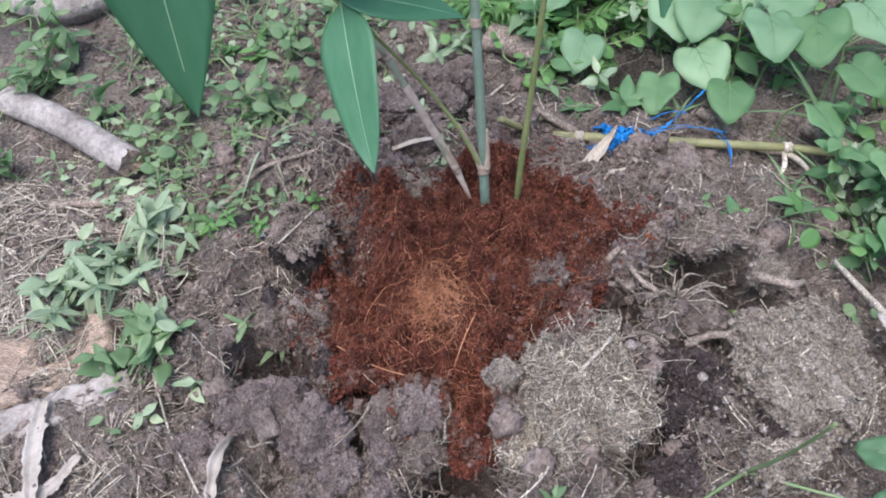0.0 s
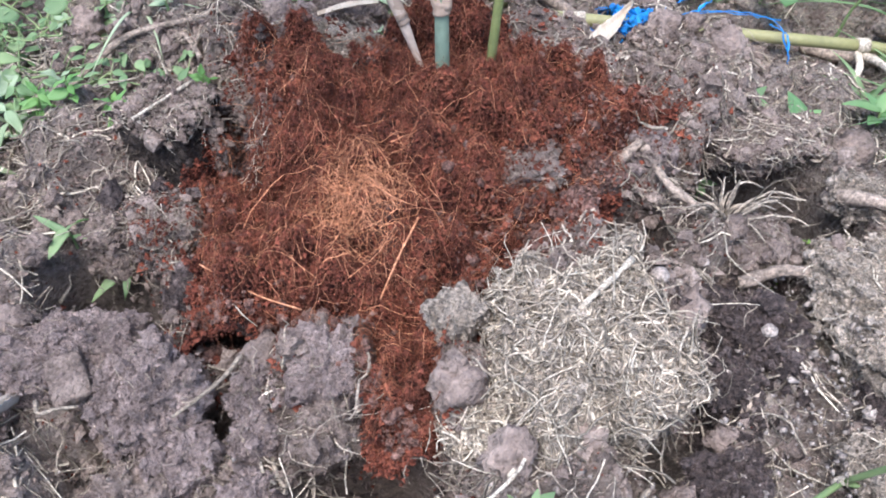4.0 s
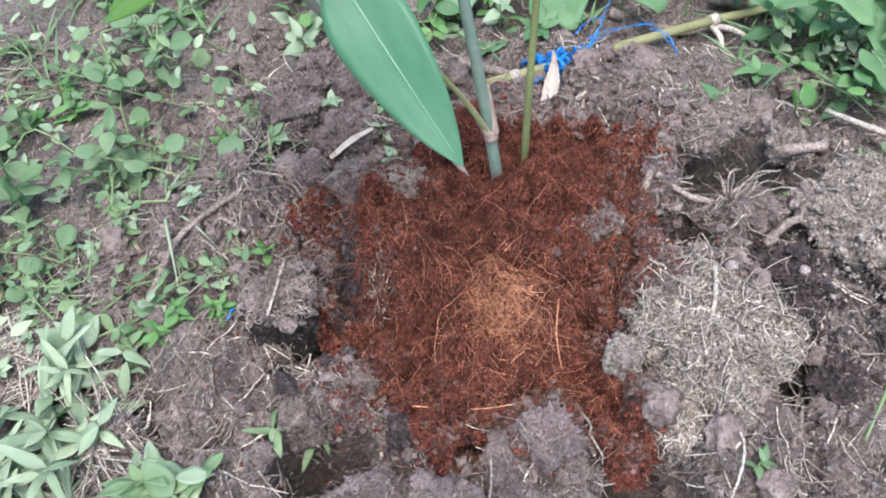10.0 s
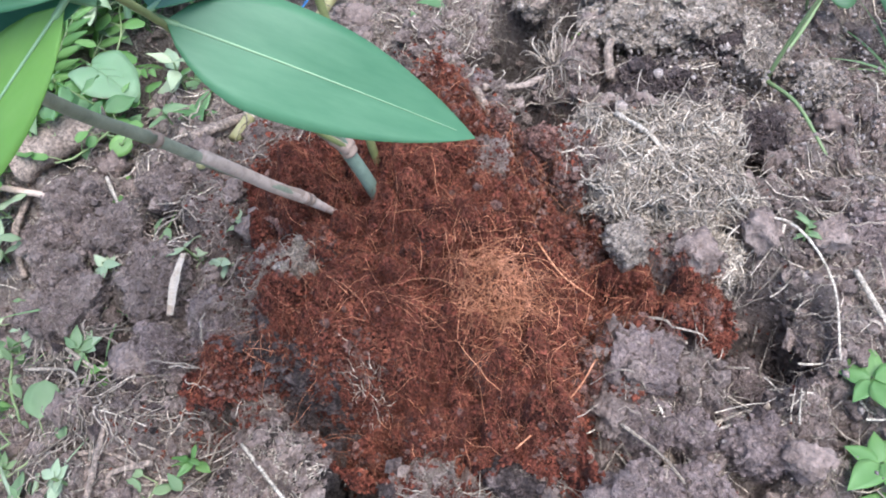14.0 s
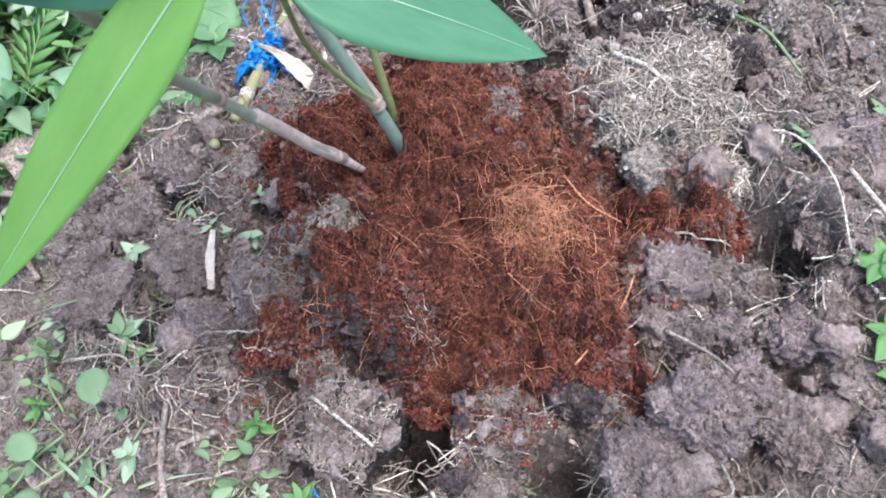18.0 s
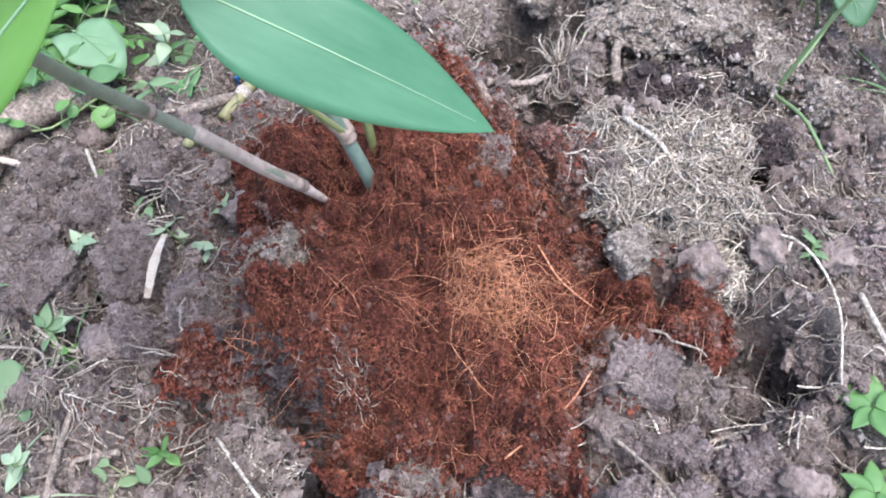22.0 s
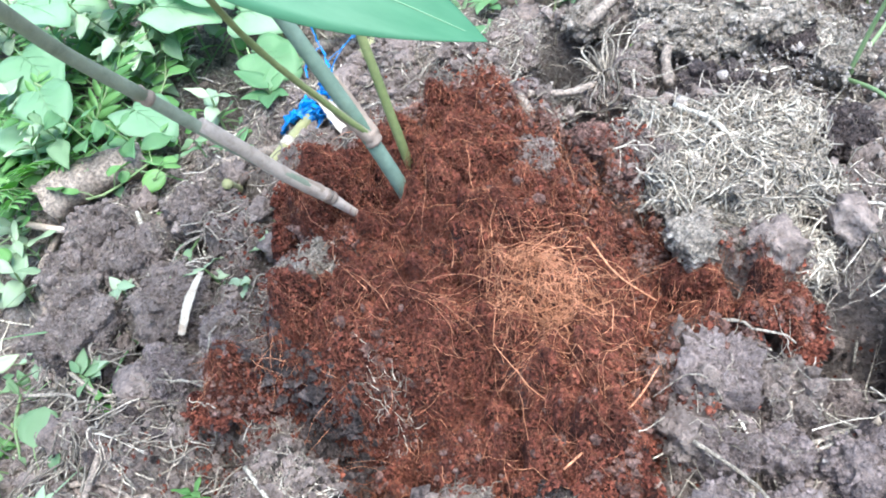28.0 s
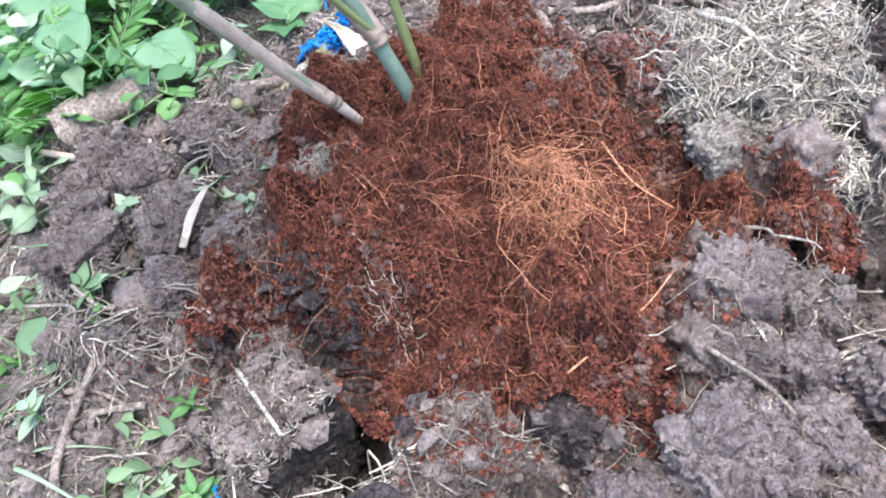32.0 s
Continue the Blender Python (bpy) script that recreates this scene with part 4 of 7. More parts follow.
# bits of grey earth fallen on the coir
bx, by = [], []
for cx, cy, cr, n in ((0.025, 0.415, 0.018, 90), (-0.035, 0.535, 0.014, 300), (-0.086, 0.482, 0.01, 260), (-0.1, 0.385, 0.02, 160), (0.04, 0.385, 0.018, 420), (0.1, 0.47, 0.018, 420),
                      (0.078, 0.437, 0.014, 520), (0.104, 0.445, 0.014, 420), (0.062, 0.41, 0.012, 300), (-0.128, 0.53, 0.012, 240), (-0.075, 0.555, 0.014, 220), (-0.118, 0.445, 0.01, 160)):
    g = np.random.default_rng(int(cx * 1000) % 97)
    bx.append(g.normal(cx, cr, n))
    by.append(g.normal(cy, cr, n))
x, y = np.concatenate(bx), np.concatenate(by)
sz = np.minimum(np.random.default_rng(70).gamma(1.2, 0.0005, len(x)) + 0.0004, 0.0032)
ob = add("fallen_earth", fast_mesh("fallen_earth", *crumbs(x, y, surface(x, y) + sz * 0.3, sz, 69, ICO_V, ICO_F, 0.25), smooth=False), M_RUBBLE)
tagged(ob, "crumbs of grey earth fallen on the coir", "soil", kind="stuff")

# earth worked into the fringe of the heap
x, y = scatter(4200, lambda a, b: np.exp(-((peat_in(a, b) - 0.003) / 0.009) ** 2) * sstep(0.42, 0.62, vnoise(a, b, 0.022, 231)), (-0.2, 0.2, 0.27, 0.65), 232)
sz = np.minimum(np.random.default_rng(233).gamma(1.2, 0.0006, len(x)) + 0.0005, 0.004)
ob = add("mixed_earth", fast_mesh("mixed_earth", *crumbs(x, y, surface(x, y) + sz * 0.4, sz, 234, ICO_V, ICO_F, 0.25), smooth=False), M_RUBBLE)
tagged(ob, "crumbs of earth mixed into the coir's fringe", "soil", kind="stuff")

# moist crumbs in the fresh hollows; their dark tone also paints in the shade there
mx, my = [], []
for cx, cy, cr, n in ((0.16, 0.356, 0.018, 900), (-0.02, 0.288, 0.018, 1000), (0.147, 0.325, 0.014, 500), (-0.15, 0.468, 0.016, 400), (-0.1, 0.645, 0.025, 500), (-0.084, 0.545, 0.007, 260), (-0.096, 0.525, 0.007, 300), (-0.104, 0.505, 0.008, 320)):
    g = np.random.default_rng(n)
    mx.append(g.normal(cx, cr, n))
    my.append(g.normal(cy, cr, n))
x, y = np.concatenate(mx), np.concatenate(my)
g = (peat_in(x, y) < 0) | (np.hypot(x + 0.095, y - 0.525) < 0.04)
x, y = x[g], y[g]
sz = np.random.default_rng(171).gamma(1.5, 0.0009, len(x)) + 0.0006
ob = add("moist_crumbs", fast_mesh("moist_crumbs", *crumbs(x, y, surface(x, y) + sz * 0.3, sz, 172, rough=0.4), smooth=False), M_MOISTSHADE)
tagged(ob, "moist crumbs coloured dark as shade in fresh hollows", "soil", kind="stuff")

# fine crumbs of earth, uncountable
x, y = scatter(64000, lambda a, b: (peat_in(a, b) < 0.0) * (0.25 + 0.75 * np.exp(-np.clip(np.hypot(a, b - 0.46) - 0.22, 0, 1) / 0.12)), (-0.55, 0.55, 0.1, 1.05), 73)
sz = np.minimum(np.random.default_rng(74).gamma(1.2, 0.0006, len(x)) + 0.0004, 0.0035)
dirt = add("earth_crumbs", fast_mesh("earth_crumbs", *crumbs(x, y, surface(x, y) + sz * 0.3, sz, 75, rough=0.42), smooth=False), M_CLOD)
tagged(dirt, "loose crumbs of grey-brown earth", "soil", kind="stuff")
x, y = scatter(9500, lambda a, b: (peat_in(a, b) < -0.002) * (0.2 + 0.8 * np.exp(-np.clip(np.hypot(a, b - 0.46) - 0.26, 0, 1) / 0.1)) * sstep(0.35, 0.6, vnoise(a, b, 0.035, 211)), (-0.5, 0.5, 0.1, 0.95), 212)
cs = np.minimum(np.random.default_rng(213).gamma(1.5, 0.001, len(x)) + 0.0012, 0.0068)
ob = add("earth_chunks", fast_mesh("earth_chunks", *crumbs(x, y, surface(x, y) + cs * 0.35, cs, 214, ICO_V, ICO_F, 0.25), smooth=False), M_CLOD)
tagged(ob, "angular broken bits of grey-brown earth", "soil", kind="stuff")
x, y = scatter(4600, lambda a, b: np.exp(-((a - 0.25) ** 2 + (b - 0.36) ** 2) / 0.07 ** 2) + 0.3 * (a > 0.02) * (b < 0.36) + 0.06 * (b < 0.35) * (peat_in(a, b) < 0), (-0.4, 0.5, 0.1, 0.6), 76)
deep = ground_h(x, y) > base_h(x, y) - 0.028
x, y = x[deep], y[deep]
sz = np.random.default_rng(77).gamma(1.8, 0.0004, len(x)) + 0.0005
r_ = np.random.default_rng(78)
lift = np.where((x - 0.255) ** 2 / 0.05 ** 2 + (y - 0.37) ** 2 / 0.05 ** 2 < 1, 0.02 * np.sqrt(np.clip(1 - (x - 0.255) ** 2 / 0.056 ** 2 - (y - 0.37) ** 2 / 0.058 ** 2, 0, 1)), 0)
grit = add("gravel", fast_mesh("gravel", *crumbs(x, y, np.maximum(surface(x, y), lift - 0.002) + sz * 0.3, sz, 79, rough=0.3)), M_PEBBLE)
tagged(grit, "pale grit and dry soil pellets", "gravel", kind="stuff")

# ---- dry litter and roots lying about ----


def litter_chance(a, b):
    right = sstep(0.08, 0.16, a) * (1 - 0.6 * sstep(0.52, 0.62, b))
    front = sstep(0.36, 0.28, b)
    left = sstep(-0.12, -0.2, a) * 1.3
    back = sstep(0.6, 0.66, b) * 0.55
    return (peat_in(a, b) < -0.002) * np.clip(0.22 + right + 0.8 * front + left + back, 0, 1)


x, y = scatter(11500, litter_chance, (-0.52, 0.5, 0.1, 1.0), 81)
r_ = np.random.default_rng(82)
L, R = curls(x, y, np.minimum(r_.gamma(2.2, 0.0075, len(x)) + 0.004, 0.04), r_.gamma(3, 0.00011, len(x)) + 0.00014, 83, k=7, bend=0.55, rise=0.1)
ob = add("root_litter", fast_mesh("root_litter", *tubes(L, R, 3)), M_ROOT)
tagged(ob, "short dry roots and stalks strewn over the soil", "litter", kind="stuff")
x, y = scatter(3000, litter_chance, (-0.52, 0.5, 0.1, 1.0), 84)
r_ = np.random.default_rng(85)
L, R = curls(x, y, np.minimum(r_.gamma(2.4, 0.007, len(x)) + 0.005, 0.04), r_.gamma(4, 0.0001, len(x)) + 0.00022, 86, k=6, bend=0.14, rise=0.03)
ob = add("straw_litter", fast_mesh("straw_litter", *tubes(L, R, 4)), M_STRAW)
tagged(ob, "pale dry straw scraps on the soil", "litter", kind="stuff")
x, y = scatter(420, lambda a, b: (np.abs(np.hypot(a, b - 0.46) - 0.2) < 0.09) * (peat_in(a, b) < -0.002) * 1.0, (-0.32, 0.32, 0.15, 0.78), 87)
r_ = np.random.default_rng(88)
L, R = curls(x, y, np.minimum(r_.gamma(3, 0.006, len(x)) + 0.006, 0.04), r_.gamma(3, 0.00012, len(x)) + 0.00022, 89, k=9, bend=0.6, rise=0.16)
ob = add("torn_roots", fast_mesh("torn_roots", *tubes(L, R, 5)), M_ROOT)
tagged(ob, "torn crooked roots sticking from the dug soil", "root", kind="stuff")


x, y = scatter(5200, lambda a, b: (peat_in(a, b) < -0.002) * (0.2 + 0.8 * np.exp(-np.clip(np.hypot(a, b - 0.46) - 0.26, 0, 1) / 0.1)), (-0.5, 0.5, 0.1, 0.95), 141)
r_ = np.random.default_rng(142)
L, R = curls(x, y, np.minimum(r_.gamma(2.0, 0.0035, len(x)) + 0.002, 0.02), r_.uniform(0.00014, 0.00036, len(x)), 143, k=5, bend=0.4, rise=0.12)
ob = add("root_hairs", fast_mesh("root_hairs", *tubes(L, R, 3)), M_STRAW)
tagged(ob, "fine pale root hairs and chaff in the soil", "litter", kind="stuff")


x, y = scatter(1700, lambda a, b: (vnoise(a, b, 0.05, 91) > 0.3) * 1.0, (-0.62, -0.27, 0.3, 0.64), 151)
r_ = np.random.default_rng(152)
L, R = curls(x, y, np.minimum(r_.gamma(3, 0.011, len(x)) + 0.008, 0.08), r_.gamma(4, 0.00012, len(x)) + 0.0003, 153, k=6, bend=0.1, rise=0.06)
ob = add("hay_litter", fast_mesh("hay_litter", *tubes(L, R, 4)), M_STRAW)
tagged(ob, "pale dry grass strewn beside the log", "litter", kind="stuff")


# flat dry scraps of leaf and bark
x, y = scatter(2600, lambda a, b: litter_chance(a, b) * sstep(0.35, 0.55, vnoise(a, b, 0.04, 221)), (-0.5, 0.5, 0.1, 1.0), 222)
sz = np.minimum(np.random.default_rng(223).gamma(1.8, 0.0012, len(x)) + 0.0014, 0.0075)
ob = add("dry_chaff", fast_mesh("dry_chaff", *flakes(x, y, surface(x, y) + sz * 0.25, sz, 224), smooth=False), M_CHAFF)
tagged(ob, "brittle tan scraps of leaf and bark", "litter", kind="stuff")


def stick(name, points, r0, r1, material, label, category="stick", k=14, sides=8, wobble=0.1, seed=1, group=""):
    v, f = rod(points, r0, r1, k, sides, wobble, seed)
    ob = add(name, fast_mesh(name, v, f), material)
    return tagged(ob, label, category, group)


def on(points, up=0.002):
    """Points laid on the surface: (x, y) or (x, y, z)."""
    return [tuple(p) if len(p) == 3 else tuple(sat(p[0], p[1], up)) for p in points]


stick("twig", [(0.094, 0.444, 0.016), (0.11, 0.46, 0.02), (0.125, 0.473, 0.026)], 0.0034, 0.0028, M_TWIG, "broken grey twig standing in the coir", "twig", seed=2)
stick("twig", [(0.127, 0.468, 0.026), (0.137, 0.446, 0.02), (0.154, 0.433, 0.014)], 0.0026, 0.0022, M_TWIG, "crooked grey root end beside the coir", "twig", seed=3)
stick("root", [(0.168, 0.391, 0.004), (0.19, 0.396, 0.008), (0.215, 0.397, 0.003)], 0.0036, 0.003, M_TWIG, "thick pale root across a hollow", "root", seed=4)
stick("root", [(0.237, 0.466, -0.01), (0.246, 0.45, 0.006), (0.262, 0.442, 0.008), (0.275, 0.45, 0.0)], 0.005, 0.003, M_TWIG, "grey root bending out of a dark hollow", "root", seed=5)
stick("straw", [(0.106, 0.378, 0.037), (0.085, 0.353, 0.042), (0.053, 0.326, 0.031)], 0.0016, 0.001, M_STRAW, "pale straw lying on the root clod", "straw", seed=6)
stick("root", on([(-0.132, 0.621), (-0.16, 0.62), (-0.186, 0.613), (-0.206, 0.601), (-0.24, 0.575)], 0.004), 0.0016, 0.0026, M_TWIG, "long pinkish-brown surface root", "root", k=22, wobble=0.04, seed=7)
for q, (pts, rr, kind) in enumerate((
        ([(-0.087, 0.339), (-0.09, 0.328), (-0.099, 0.316), (-0.105, 0.306)], 0.0013, M_ROOT), ([(-0.076, 0.311), (-0.083, 0.307), (-0.092, 0.302)], 0.0011, M_STRAW),
        ([(-0.071, 0.306), (-0.079, 0.305), (-0.089, 0.299)], 0.0011, M_STRAW), ([(-0.074, 0.322), (-0.092, 0.312), (-0.106, 0.304)], 0.0031, M_TWIG),
        ([(-0.061, 0.303), (-0.056, 0.292), (-0.05, 0.282)], 0.0013, M_ROOT), ([(-0.072, 0.302), (-0.07, 0.293), (-0.069, 0.284)], 0.0012, M_STRAW),
        ([(-0.066, 0.301), (-0.061, 0.29), (-0.055, 0.284)], 0.0009, M_STRAW),
        ([(-0.158, 0.636), (-0.153, 0.619), (-0.155, 0.597)], 0.0016, M_TWIG), ([(-0.1, 0.676), (-0.107, 0.646), (-0.085, 0.631), (-0.074, 0.62)], 0.0014, M_ROOT),
        ([(-0.12, 0.69), (-0.115, 0.66), (-0.13, 0.64)], 0.0011, M_ROOT), ([(-0.09, 0.65), (-0.11, 0.63), (-0.1, 0.605)], 0.0011, M_ROOT), ([(-0.14, 0.66), (-0.12, 0.65), (-0.1, 0.66)], 0.0012, M_ROOT))):
    top = [sat(a, b, 0.003) for a, b in pts]
    crest = max(p.z for p in top)
    stick("root", [(p.x, p.y, max(p.z, crest - 0.008)) for p in top], rr, rr * 0.6, kind, "pale torn root sticking from the clay", "root", k=16, wobble=0.08, seed=70 + q)
stick("root", on([(-0.15, 0.595), (-0.163, 0.612), (-0.175, 0.606)], 0.005), 0.0024, 0.0012, M_TWIG, "short forked root over a longer one", "root", seed=8)
stick("straw", on([(0.041, 0.735), (0.006, 0.7), (-0.021, 0.67), (-0.052, 0.632)], 0.007), 0.0015, 0.0011, M_STRAW, "pale bent straw on dark clods", "straw", seed=9)
stick("straw", on([(-0.014, 0.666), (-0.034, 0.662), (-0.058, 0.652)], 0.006), 0.0012, 0.0009, M_STRAW, "pale bent straw on dark clods", "straw", seed=10)
stick("straw", on([(-0.02, 0.648), (-0.05, 0.628)], 0.007), 0.0016, 0.0014, M_STRAW, "pale bent straw on dark clods", "straw", seed=11)
stick("straw", [(-0.137, 0.534, 0.018), (-0.163, 0.495, 0.021)], 0.0011, 0.0009, M_STRAW, "thin straw across the chopped-straw clod", "straw", wobble=0.04, seed=12)
stick("stick", [(0.112, 0.577, 0.0), (0.169, 0.598, -0.006)], 0.0022, 0.002, M_STRAW, "short peeled white stick", "stick", wobble=0.04, seed=13)
stick("stick", on([(-0.419, 0.601), (-0.37, 0.61), (-0.323, 0.612)], 0.005), 0.0055, 0.0045, M_TWIG, "grey stick on the ground beside the log", "stick", seed=14)
stick("stick", on([(0.21, 0.149), (0.124, 0.141), (-0.009, 0.136), (-0.1, 0.127)], 0.005), 0.0028, 0.0024, M_STRAW, "long pale dry stem on the ground", "stick", wobble=0.03, seed=15)
stick("stick", on([(0.034, 0.236), (-0.02, 0.205), (-0.1, 0.15)], 0.006), 0.0017, 0.0012, M_STRAW, "long pale dry stem on the ground", "stick", wobble=0.03, seed=16)
stick("straw", on([(0.057, 0.305), (0.048, 0.274), (0.017, 0.25), (-0.02, 0.241)], 0.008), 0.0009, 0.0006, M_STRAW, "curved dry grass stem", "straw", wobble=0.03, seed=17)
stick("straw", on([(0.047, 0.276), (0.016, 0.278)], 0.007), 0.0009, 0.0007, M_STRAW, "short dry straw scrap on soil", "straw", wobble=0.03, seed=18)
stick("root", [(-0.078, 0.345, 0.004), (-0.084, 0.333, 0.004), (-0.094, 0.319, 0.006), (-0.103, 0.31, 0.006)], 0.0011, 0.0008, M_ROOT, "crooked pale root over the clay", "root", seed=19)
stick("root", on([(-0.07, 0.323), (-0.08, 0.313), (-0.09, 0.302)], 0.006), 0.0036, 0.003, M_TWIG, "thick grey root in the clay", "root", seed=20)
stick("fibre", [(-0.106, 0.394, 0.012), (-0.089, 0.381, 0.016), (-0.07, 0.369, 0.018), (-0.05, 0.363, 0.016)], 0.0005, 0.00035, M_TUFT, "long coir fibre over the heap's edge", "fibre", wobble=0.02, seed=21)
stick("fibre", on([(0.005, 0.405), (-0.005, 0.39), (-0.013, 0.37)], 0.014), 0.0006, 0.0004, M_TUFT, "long coir fibre on the heap", "fibre", wobble=0.02, seed=22)
stick("stick", on([(0.06, 0.795), (-0.01, 0.79), (-0.04, 0.77)], 0.012), 0.003, 0.0025, M_TWIG, "flat brown strip of stalk", "stick", seed=23)
stick("stick", on([(0.235, 0.682), (0.29, 0.655), (0.335, 0.635)], 0.008), 0.0045, 0.0055, M_TWIG, "grey branch under the vine leaves", "stick", seed=24)
stick("stick", on([(0.34, 0.665), (0.37, 0.635), (0.41, 0.598)], 0.014), 0.008, 0.0075, M_TWIG, "dry tan branch under the vine leaves", "stick", seed=25)
stick("stick", on([(0.112, 0.655), (0.07, 0.668)], 0.005), 0.0042, 0.004, M_TWIG, "short cut brown stub", "stick", wobble=0.03, seed=26)
stick("stick", on([(0.075, 0.666), (0.056, 0.652), (0.034, 0.636)], 0.006), 0.004, 0.0034, M_CANE, "short cut bamboo stub", "stick", wobble=0.03, seed=27)

stick("stick", on([(0.015, 0.812), (0.018, 0.775), (0.018, 0.74)], 0.01), 0.0026, 0.0022, M_SHEATH, "orange-tan dry stem on dark clods", "stick", wobble=0.03, seed=28)

# pale pebble on the root clod, chip in the coir
for px, py, pz, s in ((0.121, 0.377, 0.027, 0.0048), (0.175, 0.36, 0.006, 0.004), (0.15, 0.40, 0.01, 0.003), (-0.058, 0.549, 0.04, 0.0026)):
    ob = add("pebble", clod_mesh("pebble", (s, s * 0.9, s * 0.85), int(px * 1000) % 17, 2, 0.08, 0.02, 0.1), M_PEBBLE, m=Matrix.Translation((px, py, pz)))
    tagged(ob, "small rounded pale pebble", "pebble")

# bursts of torn roots: beside the coir, and a tangle on the bare soil


def root_burst(label, x, y, z, n, lo, hi, thick, seed, spread=0.0, flat=1.0):
    r_ = np.random.default_rng(seed)
    a = r_.uniform(0, 2 * np.pi, n)
    k = 9
    t = np.linspace(0, 1, k)[None, :]
    ln = r_.uniform(lo, hi, (n, 1))
    ang = a[:, None] + r_.normal(0, 0.75, (n, k)).cumsum(1) * 0.5
    X = x + r_.normal(0, spread + 1e-6, (n, 1)) + np.cumsum(np.cos(ang), 1) * ln / k
    Y = y + r_.normal(0, spread + 1e-6, (n, 1)) + np.cumsum(np.sin(ang), 1) * ln / k
    if z is None:
        S = surface(X.ravel(), Y.ravel()).reshape(X.shape)
        Z = np.maximum(S, S.max(1, keepdims=True) - 0.006) + 0.001
    else:
        Z = z + r_.uniform(-0.02, 0.02, (n, 1)) * t
    Z = Z + flat * 0.02 * np.sin(t * 2.4) * r_.uniform(0, 1, (n, 1))
    ob = add("root_burst", fast_mesh("root_burst", *tubes(np.stack([X, Y, Z], -1), r_.uniform(0.4, 1.1, (n, 1)) * thick * np.linspace(1, 0.4, k)[None], 5)), M_ROOT)
    tagged(ob, label, "root", kind="stuff")


root_burst("splayed tuft of torn pale roots", 0.166, 0.43, 0.012, 40, 0.014, 0.042, 0.001, 91)
root_burst("tangle of pale torn roots on bare soil", -0.116, 0.657, None, 80, 0.015, 0.05, 0.0009, 92, 0.024, 0.35)
root_burst("tangle of pale torn roots on bare soil", -0.123, 0.617, None, 60, 0.012, 0.04, 0.0008, 93, 0.02, 0.3)
root_burst("tangle of fine roots in a hollow of the coir", -0.09, 0.4815, None, 46, 0.004, 0.011, 0.00034, 95, 0.004, 0.2)
root_burst("tuft of pale torn roots on the clay", -0.073, 0.307, None, 9, 0.01, 0.022, 0.0012, 96, 0.004, 0.2)
root_burst("tuft of pale torn roots on the clay", -0.038, 0.293, None, 7, 0.01, 0.02, 0.001, 97, 0.004, 0.2)
root_burst("tangle of thin roots behind the coir", -0.02, 0.655, None, 36, 0.012, 0.035, 0.0008, 94, 0.02, 0.3)


def log_thing(name, points, r0, r1, label, seed, material=M_BARK):
    L = smooth_line(points, 26)
    a = np.arange(18) * 2 * np.pi / 18
    rg = np.random.default_rng(seed)
    prof = 1 + 0.1 * np.sin(a * 2 + 1) + 0.06 * rg.normal(0, 1, 18)
    V, F = tubes(L[None], np.linspace(r0, r1, 26)[None], 18)
    V = V.reshape(26, 18, 3)
    c = L[:, None]
    V = c + (V - c) * (prof[None, :, None] + 0.05 * rg.normal(0, 1, (26, 18, 1)))
    ax = L[0] - L[1]
    V[0] += ax[None] * rg.uniform(-0.7, 0.9, (18, 1))
    V[25] -= ax[None] * rg.uniform(-0.7, 0.9, (18, 1))
    V = V.reshape(-1, 3)
    n0 = len(V)
    V = np.vstack([V, L[0], L[-1]])
    s = np.arange(18)
    body = empty(name, (0, 0, 0), label, "log")
    add("bark", fast_mesh("bark", V[:n0], F), material, body)
    for e, (row, cen) in enumerate(((0, n0), (25, n0 + 1))):
        ring = V[row * 18:row * 18 + 18]
        inner = L[0 if e == 0 else -1] + (ring - L[0 if e == 0 else -1]) * 0.5
        vv = np.vstack([ring, inner, V[cen][None]])
        q1 = np.stack([s, (s + 1) % 18, 18 + (s + 1) % 18], -1)
        q2 = np.stack([s, 18 + (s + 1) % 18, 18 + s], -1)
        q3 = np.stack([18 + s, 18 + (s + 1) % 18, np.full(18, 36)], -1)
        add("cut_end", fast_mesh("cut_end", vv, np.vstack([q1, q2, q3])), M_PLANK, body, "splintered sawn end")
    return body


log_thing("log", [(-0.62, 0.82, -0.02), (-0.524, 0.763, -0.022), (-0.43, 0.708, -0.022), (-0.344, 0.646, -0.022)], 0.016, 0.0135, "weathered grey-tan log lying among weeds", 1)
log_thing("log", [(0.03, 0.803, -0.006), (0.045, 0.793, -0.004), (0.065, 0.779, -0.006), (0.09, 0.76, -0.012)], 0.016, 0.013, "grey-brown branch log half buried in earth", 2, M_TWIG)
log_thing("log", on([(-0.62, 0.99), (-0.5, 0.93), (-0.44, 0.95)], 0.02), 0.03, 0.024, "pale dry log at the edge of the weeds", 3)


